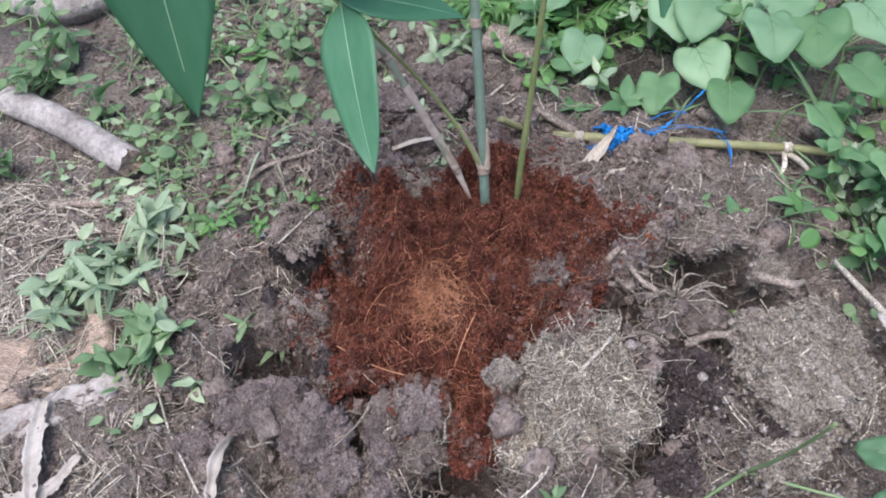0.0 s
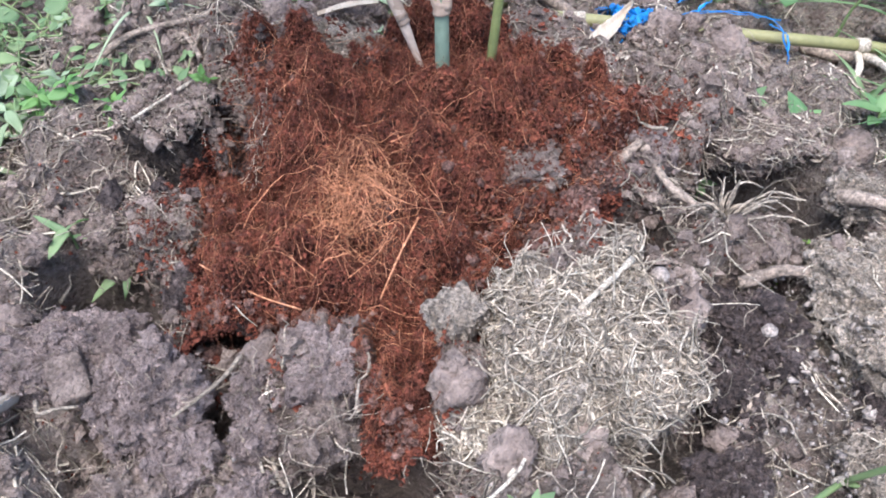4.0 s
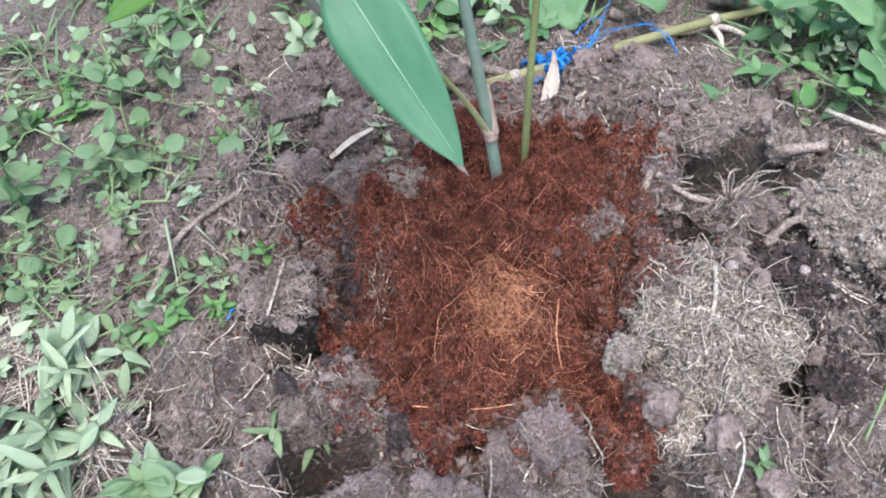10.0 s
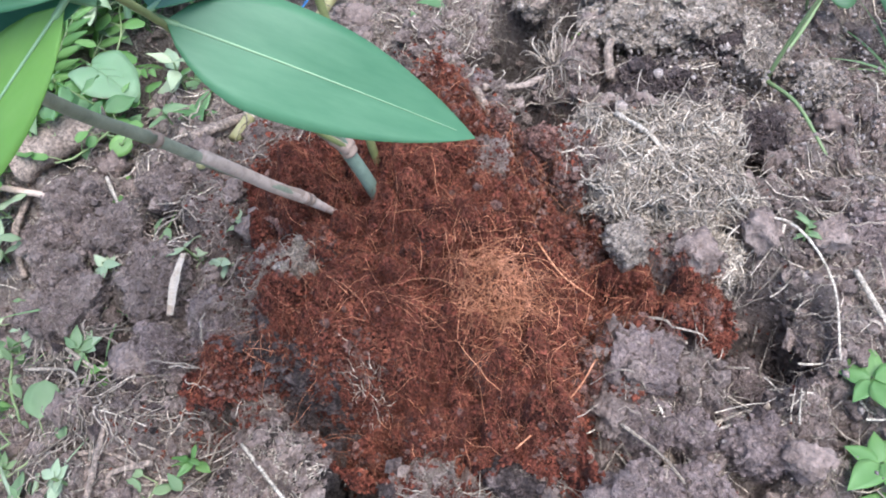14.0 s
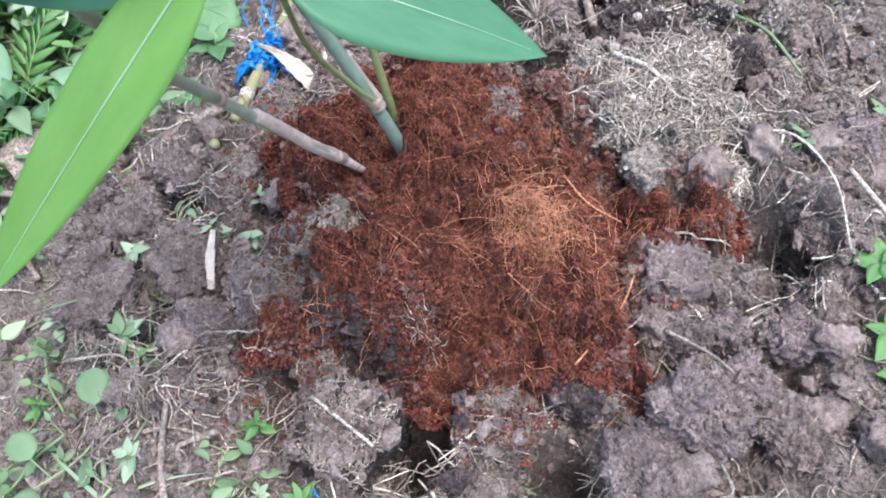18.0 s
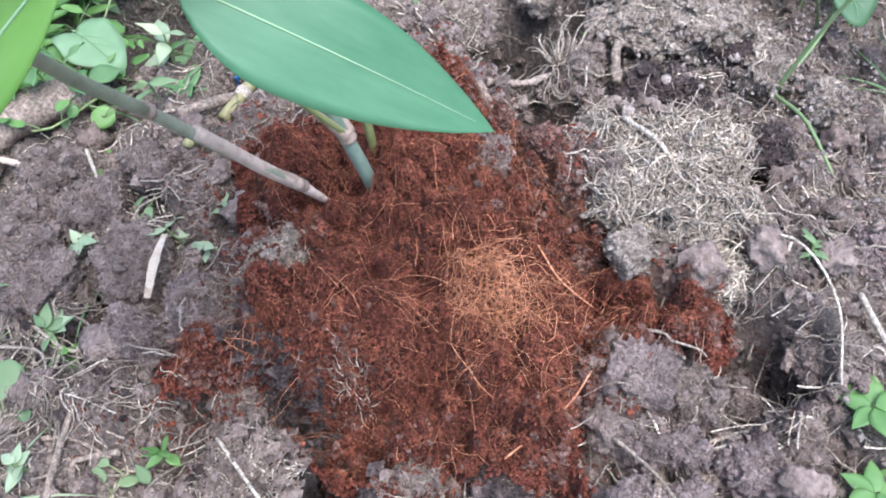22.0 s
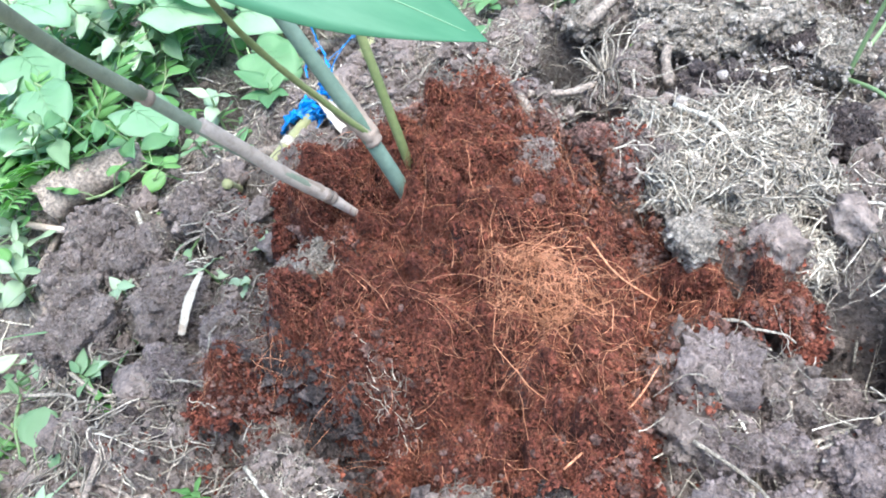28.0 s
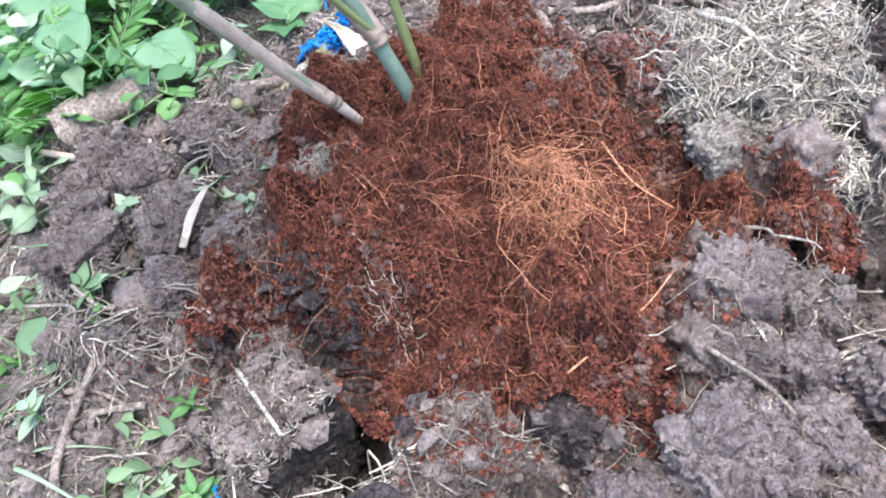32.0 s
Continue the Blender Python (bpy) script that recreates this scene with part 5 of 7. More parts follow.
def slab_arrays(points, width, thick, seed, curl=0.25, taper=(0.7, 1.0, 0.85), ragged=0.16, k=30, w=9, roll=0):
    """A bent strip with thickness: husk, sheath or split wood."""
    L = smooth_line(points, k)
    rg = np.random.default_rng(seed)
    d = np.gradient(L, axis=0)
    d /= np.linalg.norm(d, axis=1, keepdims=True)
    side = np.cross(d, [0, 0, 1])
    side /= np.linalg.norm(side, axis=1, keepdims=True)
    up = np.cross(side, d)
    cr, sr = math.cos(radians(roll)), math.sin(radians(roll))
    side, up = side * cr + up * sr, up * cr - side * sr
    s = np.linspace(-1, 1, w)
    wid = np.interp(np.linspace(0, 1, k), np.linspace(0, 1, len(taper)), taper) * width / 2
    edge = 1 + ragged * rg.normal(0, 1, (k, 1)) * np.abs(s)[None]
    P = L[:, None] + side[:, None] * (s[None] * wid[:, None] * edge)[..., None]
    P = P + up[:, None] * ((curl * width * (s ** 2 - 0.4))[None] + 0.02 * width * rg.normal(0, 1, (k, w)) + 0.035 * width * np.sin(s * 9 + 1)[None])[..., None]
    top = P
    bot = P - up[:, None] * thick
    V = np.concatenate([top.reshape(-1, 3), bot.reshape(-1, 3)])
    q = (np.arange(k - 1)[:, None] * w + np.arange(w - 1)[None]).ravel()
    N = k * w
    F = [np.stack([q, q + 1, q + w + 1, q + w], -1), np.stack([q + N, q + w + N, q + w + 1 + N, q + 1 + N], -1)]
    e = np.arange(k - 1) * w
    F.append(np.stack([e, e + w, e + w + N, e + N], -1))
    e = e + w - 1
    F.append(np.stack([e, e + N, e + w + N, e + w], -1))
    e = np.arange(w - 1)
    F.append(np.stack([e, e + N, e + 1 + N, e + 1], -1))
    e = e + (k - 1) * w
    F.append(np.stack([e, e + 1, e + 1 + N, e + N], -1))
    return V, np.concatenate(F)


def slab(name, points, width, thick, material, label, category, seed, curl=0.25, taper=(0.7, 1.0, 0.85), ragged=0.16):
    v, f = slab_arrays(points, width, thick, seed, curl, taper, ragged)
    return tagged(add(name, fast_mesh(name, v, f), material), label, category)


slab("split_wood", on([(-0.47, 0.375), (-0.41, 0.4), (-0.36, 0.42), (-0.316, 0.434)], 0.016), 0.07, 0.014, M_PLANK, "tan slab of split wood on dark litter", "wood", 1, 0.1, (1.0, 1.0, 0.7), 0.06)
slab("split_wood", on([(-0.46, 0.325), (-0.38, 0.355), (-0.285, 0.39)], 0.008), 0.03, 0.01, M_BARK, "grey weathered wood scrap", "wood", 2, 0.1)
slab("dry_leaf", on([(-0.352, 0.374), (-0.346, 0.33), (-0.336, 0.285)], 0.012), 0.016, 0.0008, M_HUSK, "pale dry leaf blade on the ground", "leaf", 3, 0.3, (0.6, 1, 0.5))
slab("dry_leaf", on([(-0.31, 0.325), (-0.33, 0.295), (-0.36, 0.29)], 0.012), 0.012, 0.0008, M_HUSK, "pale dry leaf blade on the ground", "leaf", 4, 0.3, (0.5, 1, 0.4))
slab("dry_leaf", on([(-0.39, 0.35), (-0.4, 0.31), (-0.395, 0.27)], 0.012), 0.013, 0.0008, M_HUSK, "pale dry leaf blade on the ground", "leaf", 14, 0.3, (0.5, 1, 0.4))


def torn_husk(label, points, width, strips, seed, stalk=None, roll=0):
    """A papery husk torn lengthwise into strips."""
    rg = np.random.default_rng(seed)
    ob = empty("dry_husk", points[0], label, "husk")
    inv = Matrix.Translation(-Vector(points[0]))
    P = np.array(points)
    side = np.cross(P[-1] - P[0], [0, 0, 1])
    side /= np.linalg.norm(side)
    side = side * math.cos(radians(roll)) + np.array([0, 0, math.sin(radians(roll))])
    for q in range(strips):
        o = ((q + 0.5) / strips - 0.5) * width * 0.8
        fan = np.linspace(0.35, 1.0, len(P))[:, None] * side[None] * o
        rise = np.zeros_like(P)
        rise[:, 2] = rg.uniform(-0.002, 0.003) * np.linspace(0.2, 1, len(P)) + 0.0008 * q
        ln = rg.uniform(0.82, 1.0)
        L = P[0] + (P - P[0]) * ln + fan + rise
        tip = rg.uniform(0.15, 0.6)
        v, f = slab_arrays([tuple(p) for p in L], width / strips * 2.3, 0.0007, seed * 10 + q, rg.uniform(-0.06, 0.1), (0.25, 0.8, 1.0, 0.95, tip), 0.1, roll=roll)
        add("strip", fast_mesh("strip", v, f), M_HUSK, ob, m=inv)
    if stalk:
        v, f = rod(stalk, 0.0022, 0.0034, 10, 7, 0.05, 3)
        add("stalk", fast_mesh("stalk", v, f), M_STRAW, ob, "thin pale stalk", inv)


torn_husk("large torn papery husk with a thin stalk", [(0.333, 0.418, -0.006), (0.342, 0.385, 0.002), (0.35, 0.33, 0.004), (0.358, 0.268, 0.002)], 0.05, 5, 5, [(0.315, 0.485, -0.017), (0.323, 0.452, -0.01), (0.336, 0.41, -0.003)], 20)
torn_husk("grey-tan torn papery husk", [(0.372, 0.402, -0.012), (0.378, 0.37, 0.004), (0.384, 0.33, 0.008), (0.386, 0.285, 0.0)], 0.04, 4, 6, None, 14)
torn_husk("cream papery husk piece", [(0.357, 0.262, -0.006), (0.342, 0.245, 0.006), (0.312, 0.22, 0.006)], 0.046, 3, 7)
slab("dry_leaf", on([(-0.184, 0.33), (-0.187, 0.3), (-0.19, 0.265)], 0.012), 0.009, 0.0008, M_HUSK, "folded pale dry grass leaf on the soil", "leaf", 15, 0.6, (0.2, 1, 0.8))
stick("stick", on([(-0.263, 0.393), (-0.248, 0.36), (-0.233, 0.33), (-0.197, 0.276)], 0.01), 0.0011, 0.0008, M_STRAW, "thin bowed dry grass stem", "stick", wobble=0.02, seed=31)
stick("root", [(-0.17, 0.321, 0.0), (-0.166, 0.314, 0.001), (-0.158, 0.316, 0.002), (-0.15, 0.319, -0.001)], 0.0011, 0.0007, M_ROOT, "crooked pale root on a clay clod", "root", seed=32)
slab("dry_leaf", on([(-0.115, 0.195), (-0.085, 0.205), (-0.055, 0.225)], 0.012), 0.014, 0.0008, M_HUSK, "pale shrivelled leaf beside a weed", "leaf", 8, 0.4, (0.5, 1, 0.4))
slab("dry_leaf", [(-0.029, 0.622, 0.017), (-0.05, 0.618, 0.017), (-0.07, 0.613, 0.013)], 0.0058, 0.0008, M_CREAM, "narrow pale dry leaf on dark clods", "leaf", 9, 0.2, (0.5, 1, 0.7), 0.05)
slab("dry_sheath", [(0.147, 0.64, 0.006), (0.138, 0.624, 0.007), (0.125, 0.606, 0.005), (0.108, 0.587, 0.0)], 0.013, 0.0012, M_CREAM, "folded cream culm sheath with brown base", "sheath", 10, 0.32, (0.1, 0.4, 1.0, 0.9), 0.05)
slab("dry_leaf", on([(0.058, 0.59), (0.04, 0.605), (0.03, 0.612)], 0.005), 0.012, 0.001, M_TWIG, "curled grey dead leaf behind the coir", "leaf", 11, 0.4, (0.5, 1, 0.5))

# ---- cane and blue tie ----
cane = empty("bamboo_cane", (0, 0, 0), "cut yellow-green bamboo cane lying on the soil", "cane")
C = [(0.086, 0.648, -0.011), (0.132, 0.643, -0.012), (0.2, 0.637, -0.015), (0.312, 0.627, -0.02)]
v, f = rod(C, 0.0046, 0.0043, 18, 14, 0.015, 1)
add("lower_length", fast_mesh("lower_length", v, f), M_CANE, cane)
v, f = rod([(0.312, 0.627, -0.02), (0.37, 0.618, -0.022), (0.45, 0.611, -0.012), (0.58, 0.612, 0.01)], 0.0042, 0.0034, 16, 12, 0.015, 2)
add("upper_length", fast_mesh("upper_length", v, f), M_CANE, cane, "thinner tan upper length")
for i, p in enumerate(((0.312, 0.627, -0.02), (0.112, 0.6454, -0.0115), (0.42, 0.6135, -0.0165))):
    v, f = rod([(p[0] - 0.004, p[1], p[2]), (p[0], p[1], p[2]), (p[0] + 0.004, p[1], p[2])], 0.0046, 0.0046, 5, 12, 0.0)
    V = v.copy()
    c = np.array(p)
    V[:, 1:] = c[1:] + (V[:, 1:] - c[1:]) * 1.22
    add("node", fast_mesh("node", V, f), M_STRAW, cane, "pale swollen node")
v, f = rod([(0.312, 0.625, -0.026), (0.322, 0.606, -0.022), (0.33, 0.585, -0.028)], 0.0032, 0.002, 9, 8, 0.05, 4)
add("side_branch", fast_mesh("side_branch", v, f), M_STRAW, cane)
v, f = rod([(0.31, 0.629, -0.024), (0.305, 0.606, -0.024), (0.292, 0.588, -0.03)], 0.0028, 0.002, 9, 8, 0.05, 5)
add("side_branch", fast_mesh("side_branch", v, f), M_STRAW, cane)


def ribbon(points, width, seed, k=24):
    """A crumpled flat strand."""
    rg = np.random.default_rng(seed)
    L = smooth_line(points, k) + rg.normal(0, width * 0.25, (k, 3))
    d = np.gradient(L, axis=0)
    d /= np.linalg.norm(d, axis=1, keepdims=True)
    tw = rg.normal(0, 0.5, k).cumsum() * 0.5 + rg.uniform(0, 3)
    ref = np.stack([np.cos(tw), np.sin(tw) * 0.6, np.sin(tw) * 0.8], -1)
    s = np.cross(d, ref)
    s /= np.linalg.norm(s, axis=1, keepdims=True) + 1e-9
    u = np.cross(d, s)
    w = width * rg.uniform(0.6, 1.3, (k, 1)) / 2
    th = 0.00025
    V = np.stack([L - s * w + u * th, L + u * (th + w * 0.25), L + s * w + u * th, L + s * w - u * th, L - u * (th - w * 0.25), L - s * w - u * th], 1).reshape(-1, 3)
    i = np.arange(k - 1)[:, None] * 6
    j = np.arange(6)[None]
    j2 = (j + 1) % 6
    return V, np.stack([i + j, i + j2, i + 6 + j2, i + 6 + j], -1).reshape(-1, 4)


tie = empty("raffia_tie", (0.154, 0.637, -0.018), "frayed bright blue plastic raffia round the cane", "twine")
inv = Matrix.Translation((-0.15, -0.615, 0.0))
rg = np.random.default_rng(8)
for i in range(9):
    cx = rg.uniform(0.128, 0.166)
    cy = 0.626 - (cx - 0.13) * 0.16
    a0 = rg.uniform(0, 6)
    rr = rg.uniform(0.008, 0.013)
    pts = [(cx + rg.normal(0, 0.004) + 0.0015 * q, cy + rr * math.cos(a0 + q * 1.1), 0.001 + rr * 0.9 * math.sin(a0 + q * 1.1)) for q in range(9)]
    v, f = ribbon(pts, rg.uniform(0.003, 0.006), 20 + i, 40)
    add("wrap", fast_mesh("wrap", v, f), M_RAFFIA, tie, m=inv)
KNOT = [(rg.normal(0.155, 0.012), rg.normal(0.608, 0.009), abs(rg.normal(0.006, 0.006))) for _ in range(46)]
for i in range(7):
    v, f = ribbon(KNOT[i * 6:i * 6 + 7], rg.uniform(0.003, 0.006), 40 + i, 44)
    add("knot_strand", fast_mesh("knot_strand", v, f), M_RAFFIA, tie, m=inv)
for i, pts in enumerate((
        [(0.165, 0.615, 0.01), (0.19, 0.625, 0.012), (0.21, 0.64, 0.02), (0.235, 0.66, 0.028)],
        [(0.165, 0.61, 0.008), (0.19, 0.622, 0.012), (0.22, 0.622, 0.014), (0.245, 0.612, 0.012), (0.249, 0.59, 0.004)],
        [(0.17, 0.625, 0.008), (0.2, 0.635, 0.006), (0.225, 0.628, 0.008), (0.25, 0.618, 0.01)],
        [(0.15, 0.62, 0.01), (0.135, 0.632, 0.01), (0.12, 0.634, 0.008)],
        [(0.24, 0.61, 0.012), (0.248, 0.596, 0.012), (0.247, 0.578, 0.002)],
        [(0.16, 0.6, 0.006), (0.18, 0.598, 0.006), (0.19, 0.602, 0.004)],
        [(0.18, 0.64, 0.01), (0.2, 0.65, 0.01), (0.215, 0.645, 0.012)])):
    v, f = ribbon(pts, 0.0014 if i else 0.0022, 60 + i, 26)
    add("loose_strand", fast_mesh("loose_strand", v, f), M_RAFFIA, tie, m=inv)
v, f = ribbon([(-0.181, 0.53, -0.004), (-0.184, 0.527, -0.002), (-0.188, 0.523, -0.004)], 0.0016, 99, 8)
scrap = tagged(add("raffia_scrap", fast_mesh("raffia_scrap", v, f), M_RAFFIA), "tiny pale blue plastic scrap on soil", "twine")

# ---- leaves ----


def blade(length, width, kind="lance", droop=0.15, fold=0.25, k=11, w=7, thick=0.0003, seed=0, wave=0.02):
    """A leaf along +x with its upper face to +z, as arrays; it has two faces and an edge."""
    rg = np.random.default_rng(seed)
    s = np.linspace(0, 1, k)
    if kind == "lance":
        wid = np.where(s < 0.3, np.sin(np.clip(s / 0.3, 0, 1) * np.pi / 2) ** 0.7, np.clip(1 - (np.clip(s - 0.3, 0, 1) / 0.7) ** 1.9, 0, 1) ** 0.9)
    elif kind == "ovate":
        wid = np.where(s < 0.35, np.sin(np.clip(s / 0.35, 0, 1) * np.pi / 2) ** 0.8, np.clip(1 - (np.clip(s - 0.35, 0, 1) / 0.65) ** 1.7, 0, 1))
    elif kind == "round":
        wid = np.sqrt(np.clip(1 - (2 * s - 1) ** 2, 0, 1))
    else:
        wid = np.clip(np.minimum(1, s / 0.1 + 0.5), 0, 1) * (1 - s ** 2.2)
    wid = np.maximum(wid, 0.015) * width / 2
    v = np.linspace(-1, 1, w)
    X = np.repeat((s * length)[:, None], w, 1)
    Y = wid[:, None] * v[None]
    Z = -droop * length * (s ** 2)[:, None] + fold * np.abs(Y) - fold * 0.5 * np.abs(Y) ** 2 / (width / 2) + wave * width * np.sin(s * 9 + rg.uniform(0, 6))[:, None] * np.abs(v)[None] * np.sign(v)[None]
    top = np.stack([X, Y, Z], -1)
    bot = top - np.array([0, 0, thick])
    N = k * w
    q = (np.arange(k - 1)[:, None] * w + np.arange(w - 1)[None]).ravel()
    F = [np.stack([q, q + w, q + w + 1, q + 1], -1), np.stack([q + N, q + 1 + N, q + w + 1 + N, q + w + N], -1)]
    e = np.arange(k - 1) * w
    F.append(np.stack([e, e + N, e + w + N, e + w], -1))
    e = e + w - 1
    F.append(np.stack([e, e + w, e + w + N, e + N], -1))
    return np.concatenate([top.reshape(-1, 3), bot.reshape(-1, 3)]), np.concatenate(F)


def heart(length, seed=0, thick=0.0003, rings=5, n=36):
    """A heart-shaped leaf along +x from its notch, as arrays."""
    rg = np.random.default_rng(seed)
    a = np.linspace(-np.pi, np.pi, n, endpoint=False)
    c = np.cos(a)
    r = 0.46 + 0.06 * c + 0.16 * np.clip(c, 0, 1) ** 12 - 0.2 * np.clip(-c, 0, 1) ** 18 + 0.05 * np.exp(-((np.abs(a) - 2.3) / 0.35) ** 2)
    V = [np.array([[0.42, 0, 0]])]
    for i in range(1, rings + 1):
        q = i / rings
        V.append(np.stack([0.42 + r * q * c, r * q * np.sin(a) * 0.95, 0 * a], -1))
    V = np.concatenate(V) * length
    d = np.hypot(V[:, 0] - 0.42 * length, V[:, 1]) / length
    V[:, 2] = 0.2 * np.abs(V[:, 1]) - 0.3 * d ** 2 * length + 0.035 * length * np.sin(V[:, 0] / length * 9 + rg.uniform(0, 6)) * np.abs(V[:, 1]) / length * 4 + 0.012 * length * np.sin(np.arctan2(V[:, 1], V[:, 0] - 0.42 * length) * 9 + rg.uniform(0, 6)) * (d / 0.5) ** 3
    N = len(V)
    s = np.arange(n)
    s2 = (s + 1) % n
    F = [np.stack([np.zeros(n, int), 1 + s, 1 + s2], -1)]
    for i in range(1, rings):
        o, o2 = 1 + (i - 1) * n, 1 + i * n
        F += [np.stack([o + s, o2 + s, o2 + s2], -1), np.stack([o + s, o2 + s2, o + s2], -1)]
    F = np.concatenate(F)
    B = V - np.array([0, 0, thick])
    o = 1 + (rings - 1) * n
    rim = np.concatenate([np.stack([o + s, o + s + N, o + s2 + N], -1), np.stack([o + s, o + s2 + N, o + s2], -1)])
    return np.concatenate([V, B]), np.concatenate([F, F[:, ::-1] + N, rim])


def frame_to(base, tip, up=(0, 0, 1)):
    """A pose at base whose x points to tip and whose z leans to up."""
    b, t = Vector(base), Vector(tip)
    x = (t - b).normalized()
    y = Vector(up).cross(x).normalized()
    z = x.cross(y)
    return Matrix(((x.x, y.x, z.x, b.x), (x.y, y.y, z.y, b.y), (x.z, y.z, z.z, b.z), (0, 0, 0, 1)))


# ---- the bamboo seedling ----
bamboo = empty("bamboo_seedling", (0.016, 0.5, 0.028), "young bamboo with broad green leaves planted in coir", "bamboo")
BI = Matrix.Translation((-0.016, -0.5, -0.028))


def bpart(name, arrays, material, label="", parent=None):
    return add(name, fast_mesh(name, *arrays), material, parent or bamboo, label, BI if parent is None else None)


STEM_A = [(0.0165, 0.497, 0.01), (0.0155, 0.506, 0.06), (0.0145, 0.523, 0.12), (0.012, 0.555, 0.22), (0.008, 0.592, 0.33), (0.0, 0.63, 0.46)]
culm = bpart("culm", rod(STEM_A, 0.0042, 0.0032, 40, 14, 0.012, 1), M_CULM)
bpart("culm", rod([(0.04, 0.509, 0.015), (0.046, 0.516, 0.09), (0.054, 0.524, 0.165), (0.062, 0.53, 0.26), (0.066, 0.53, 0.36)], 0.0027, 0.002, 30, 12, 0.012, 2), M_CULMB, "thin olive-green culm")
STALK = [(-0.008, 0.533, 0.065), (-0.033, 0.547, 0.115), (-0.057, 0.559, 0.165), (-0.078, 0.561, 0.201), (-0.098, 0.557, 0.238), (-0.13, 0.55, 0.295), (-0.165, 0.54, 0.355)]
bpart("leaning_culm_foot", rod([(0.0075, 0.519, 0.026), (-0.0005, 0.5265, 0.046), (-0.008, 0.533, 0.065)], 0.0011, 0.0032, 14, 12, 0.02, 31), M_SHEATH, "split pale tan sheath end")
stalk = bpart("leaning_culm", rod(STALK[:3], 0.0026, 0.0029, 26, 12, 0.01, 3), M_CULMG, "leaning grey-green culm")
bpart("leaning_culm_top", rod(STALK[2:], 0.003, 0.0026, 24, 12, 0.01, 4), M_CULMG, "green upper length of the leaning culm")
bpart("sheath", rod([(-0.0072, 0.5326, 0.0635), (-0.0195, 0.5405, 0.088), (-0.031, 0.5455, 0.1125), (-0.044, 0.5515, 0.14)], 0.0035, 0.0033, 18, 12, 0.008, 33), M_SHEATH, "dry tan sheath wrapped round the leaning culm")
bpart("sheath", rod([(-0.0072, 0.5332, 0.0645), (-0.0175, 0.5388, 0.0855), (-0.0265, 0.5432, 0.104)], 0.0036, 0.001, 14, 12, 0.05, 34), M_STALK, "torn brown outer sheath")
for P, r in (((0.015, 0.511, 0.085), 0.005), ((0.0125, 0.548, 0.2), 0.0046), ((-0.057, 0.559, 0.165), 0.0037), ((-0.0075, 0.5325, 0.064), 0.0038)):
    d = Vector((-0.43, 0.24, 0.87)) if P[0] < 0 else Vector((-0.02, 0.27, 0.96))
    p = Vector(P)
    bpart("node", rod([tuple(p - d * 0.0035), tuple(p), tuple(p + d * 0.0035)], r * 0.9, r * 0.9, 5, 12, 0.04, 6), M_STALK, "brown ringed node")
# dry sheath on the main culm, and the side shoot that rises from its node
TWIG = [(0.014, 0.51, 0.086), (-0.004, 0.519, 0.125), (-0.03, 0.52, 0.172), (-0.06, 0.51, 0.225), (-0.078, 0.503, 0.255), (-0.108, 0.49, 0.296)]
bpart("side_shoot", rod(TWIG[:4], 0.0017, 0.0014, 22, 10, 0.05, 5), M_CULMB, "thin olive side shoot")
bpart("side_shoot", rod(TWIG[3:], 0.0014, 0.0012, 14, 10, 0.03, 5), M_CULMB, "olive side shoot")
bpart("sheath", rod([(0.0145, 0.5105, 0.084), (0.006, 0.5165, 0.105), (-0.004, 0.52, 0.128)], 0.0034, 0.0008, 14, 9, 0.08, 7), M_STALK, "torn brown culm sheath")
bpart("sheath", rod([(0.0172, 0.5105, 0.085), (0.0184, 0.5155, 0.1), (0.0186, 0.521, 0.12)], 0.0038, 0.0008, 14, 10, 0.04, 8), M_STALK, "tan papery culm sheath")


def bamboo_leaf(base, tip, width, up, material, seed, droop=0.1, fold=0.22, label=""):
    b, t = Vector(base), Vector(tip)
    ln = (t - b).length
    m = BI @ frame_to(base, tip, up)
    v, f = blade(ln, width, "lance", droop, fold, 22, 11, 0.00035, seed, 0.03)
    # the tip ends where it should, in spite of the droop
    v[:, 2] += droop * ln * v[:, 0] / ln
    leaf = add("leaf", fast_mesh("leaf", v, f), material, bamboo, label, m)
    s = np.linspace(0, 0.93, 14)
    rib = np.stack([s * ln, 0 * s, droop * ln * (s - s * s) + 0.0001], -1)
    add("midrib", fast_mesh("midrib", *tubes(rib[None], np.linspace(0.00055, 0.00015, 14)[None], 5)), M_BAMRIB, leaf)
    pet = np.array([[-0.006, 0, 0.0], [-0.002, 0, 0], [0.004, 0, 0.0001]])
    add("petiole", fast_mesh("petiole", *tubes(pet[None], np.full((1, 3), 0.0011), 6)), M_RIB, leaf)
    return leaf


W = (-0.108, 0.49, 0.296)
bamboo_leaf((-0.075, 0.503, 0.253), (-0.056, 0.409, 0.19), 0.041, (-0.45, -0.25, 0.85), M_BAMBOO, 1, 0.1, 0.12)
bamboo_leaf((-0.09, 0.499, 0.275), (-0.018, 0.505, 0.358), 0.046, (-0.7, -0.4, 0.6), M_BAMBOO, 2, 0.06)
bamboo_leaf(W, (-0.085, 0.61, 0.375), 0.042, (-0.6, -0.4, 0.7), M_BAMBOO, 3, 0.08)
bamboo_leaf(W, (-0.135, 0.62, 0.31), 0.024, (-0.5, -0.2, 0.85), M_BAMBOO, 4, 0.06)
bamboo_leaf((-0.112, 0.5, 0.29), (-0.183, 0.6, 0.195), 0.027, (-0.85, 0.1, 0.4), M_BAMBOOY, 5, 0.08, label="yellow-green younger leaf")
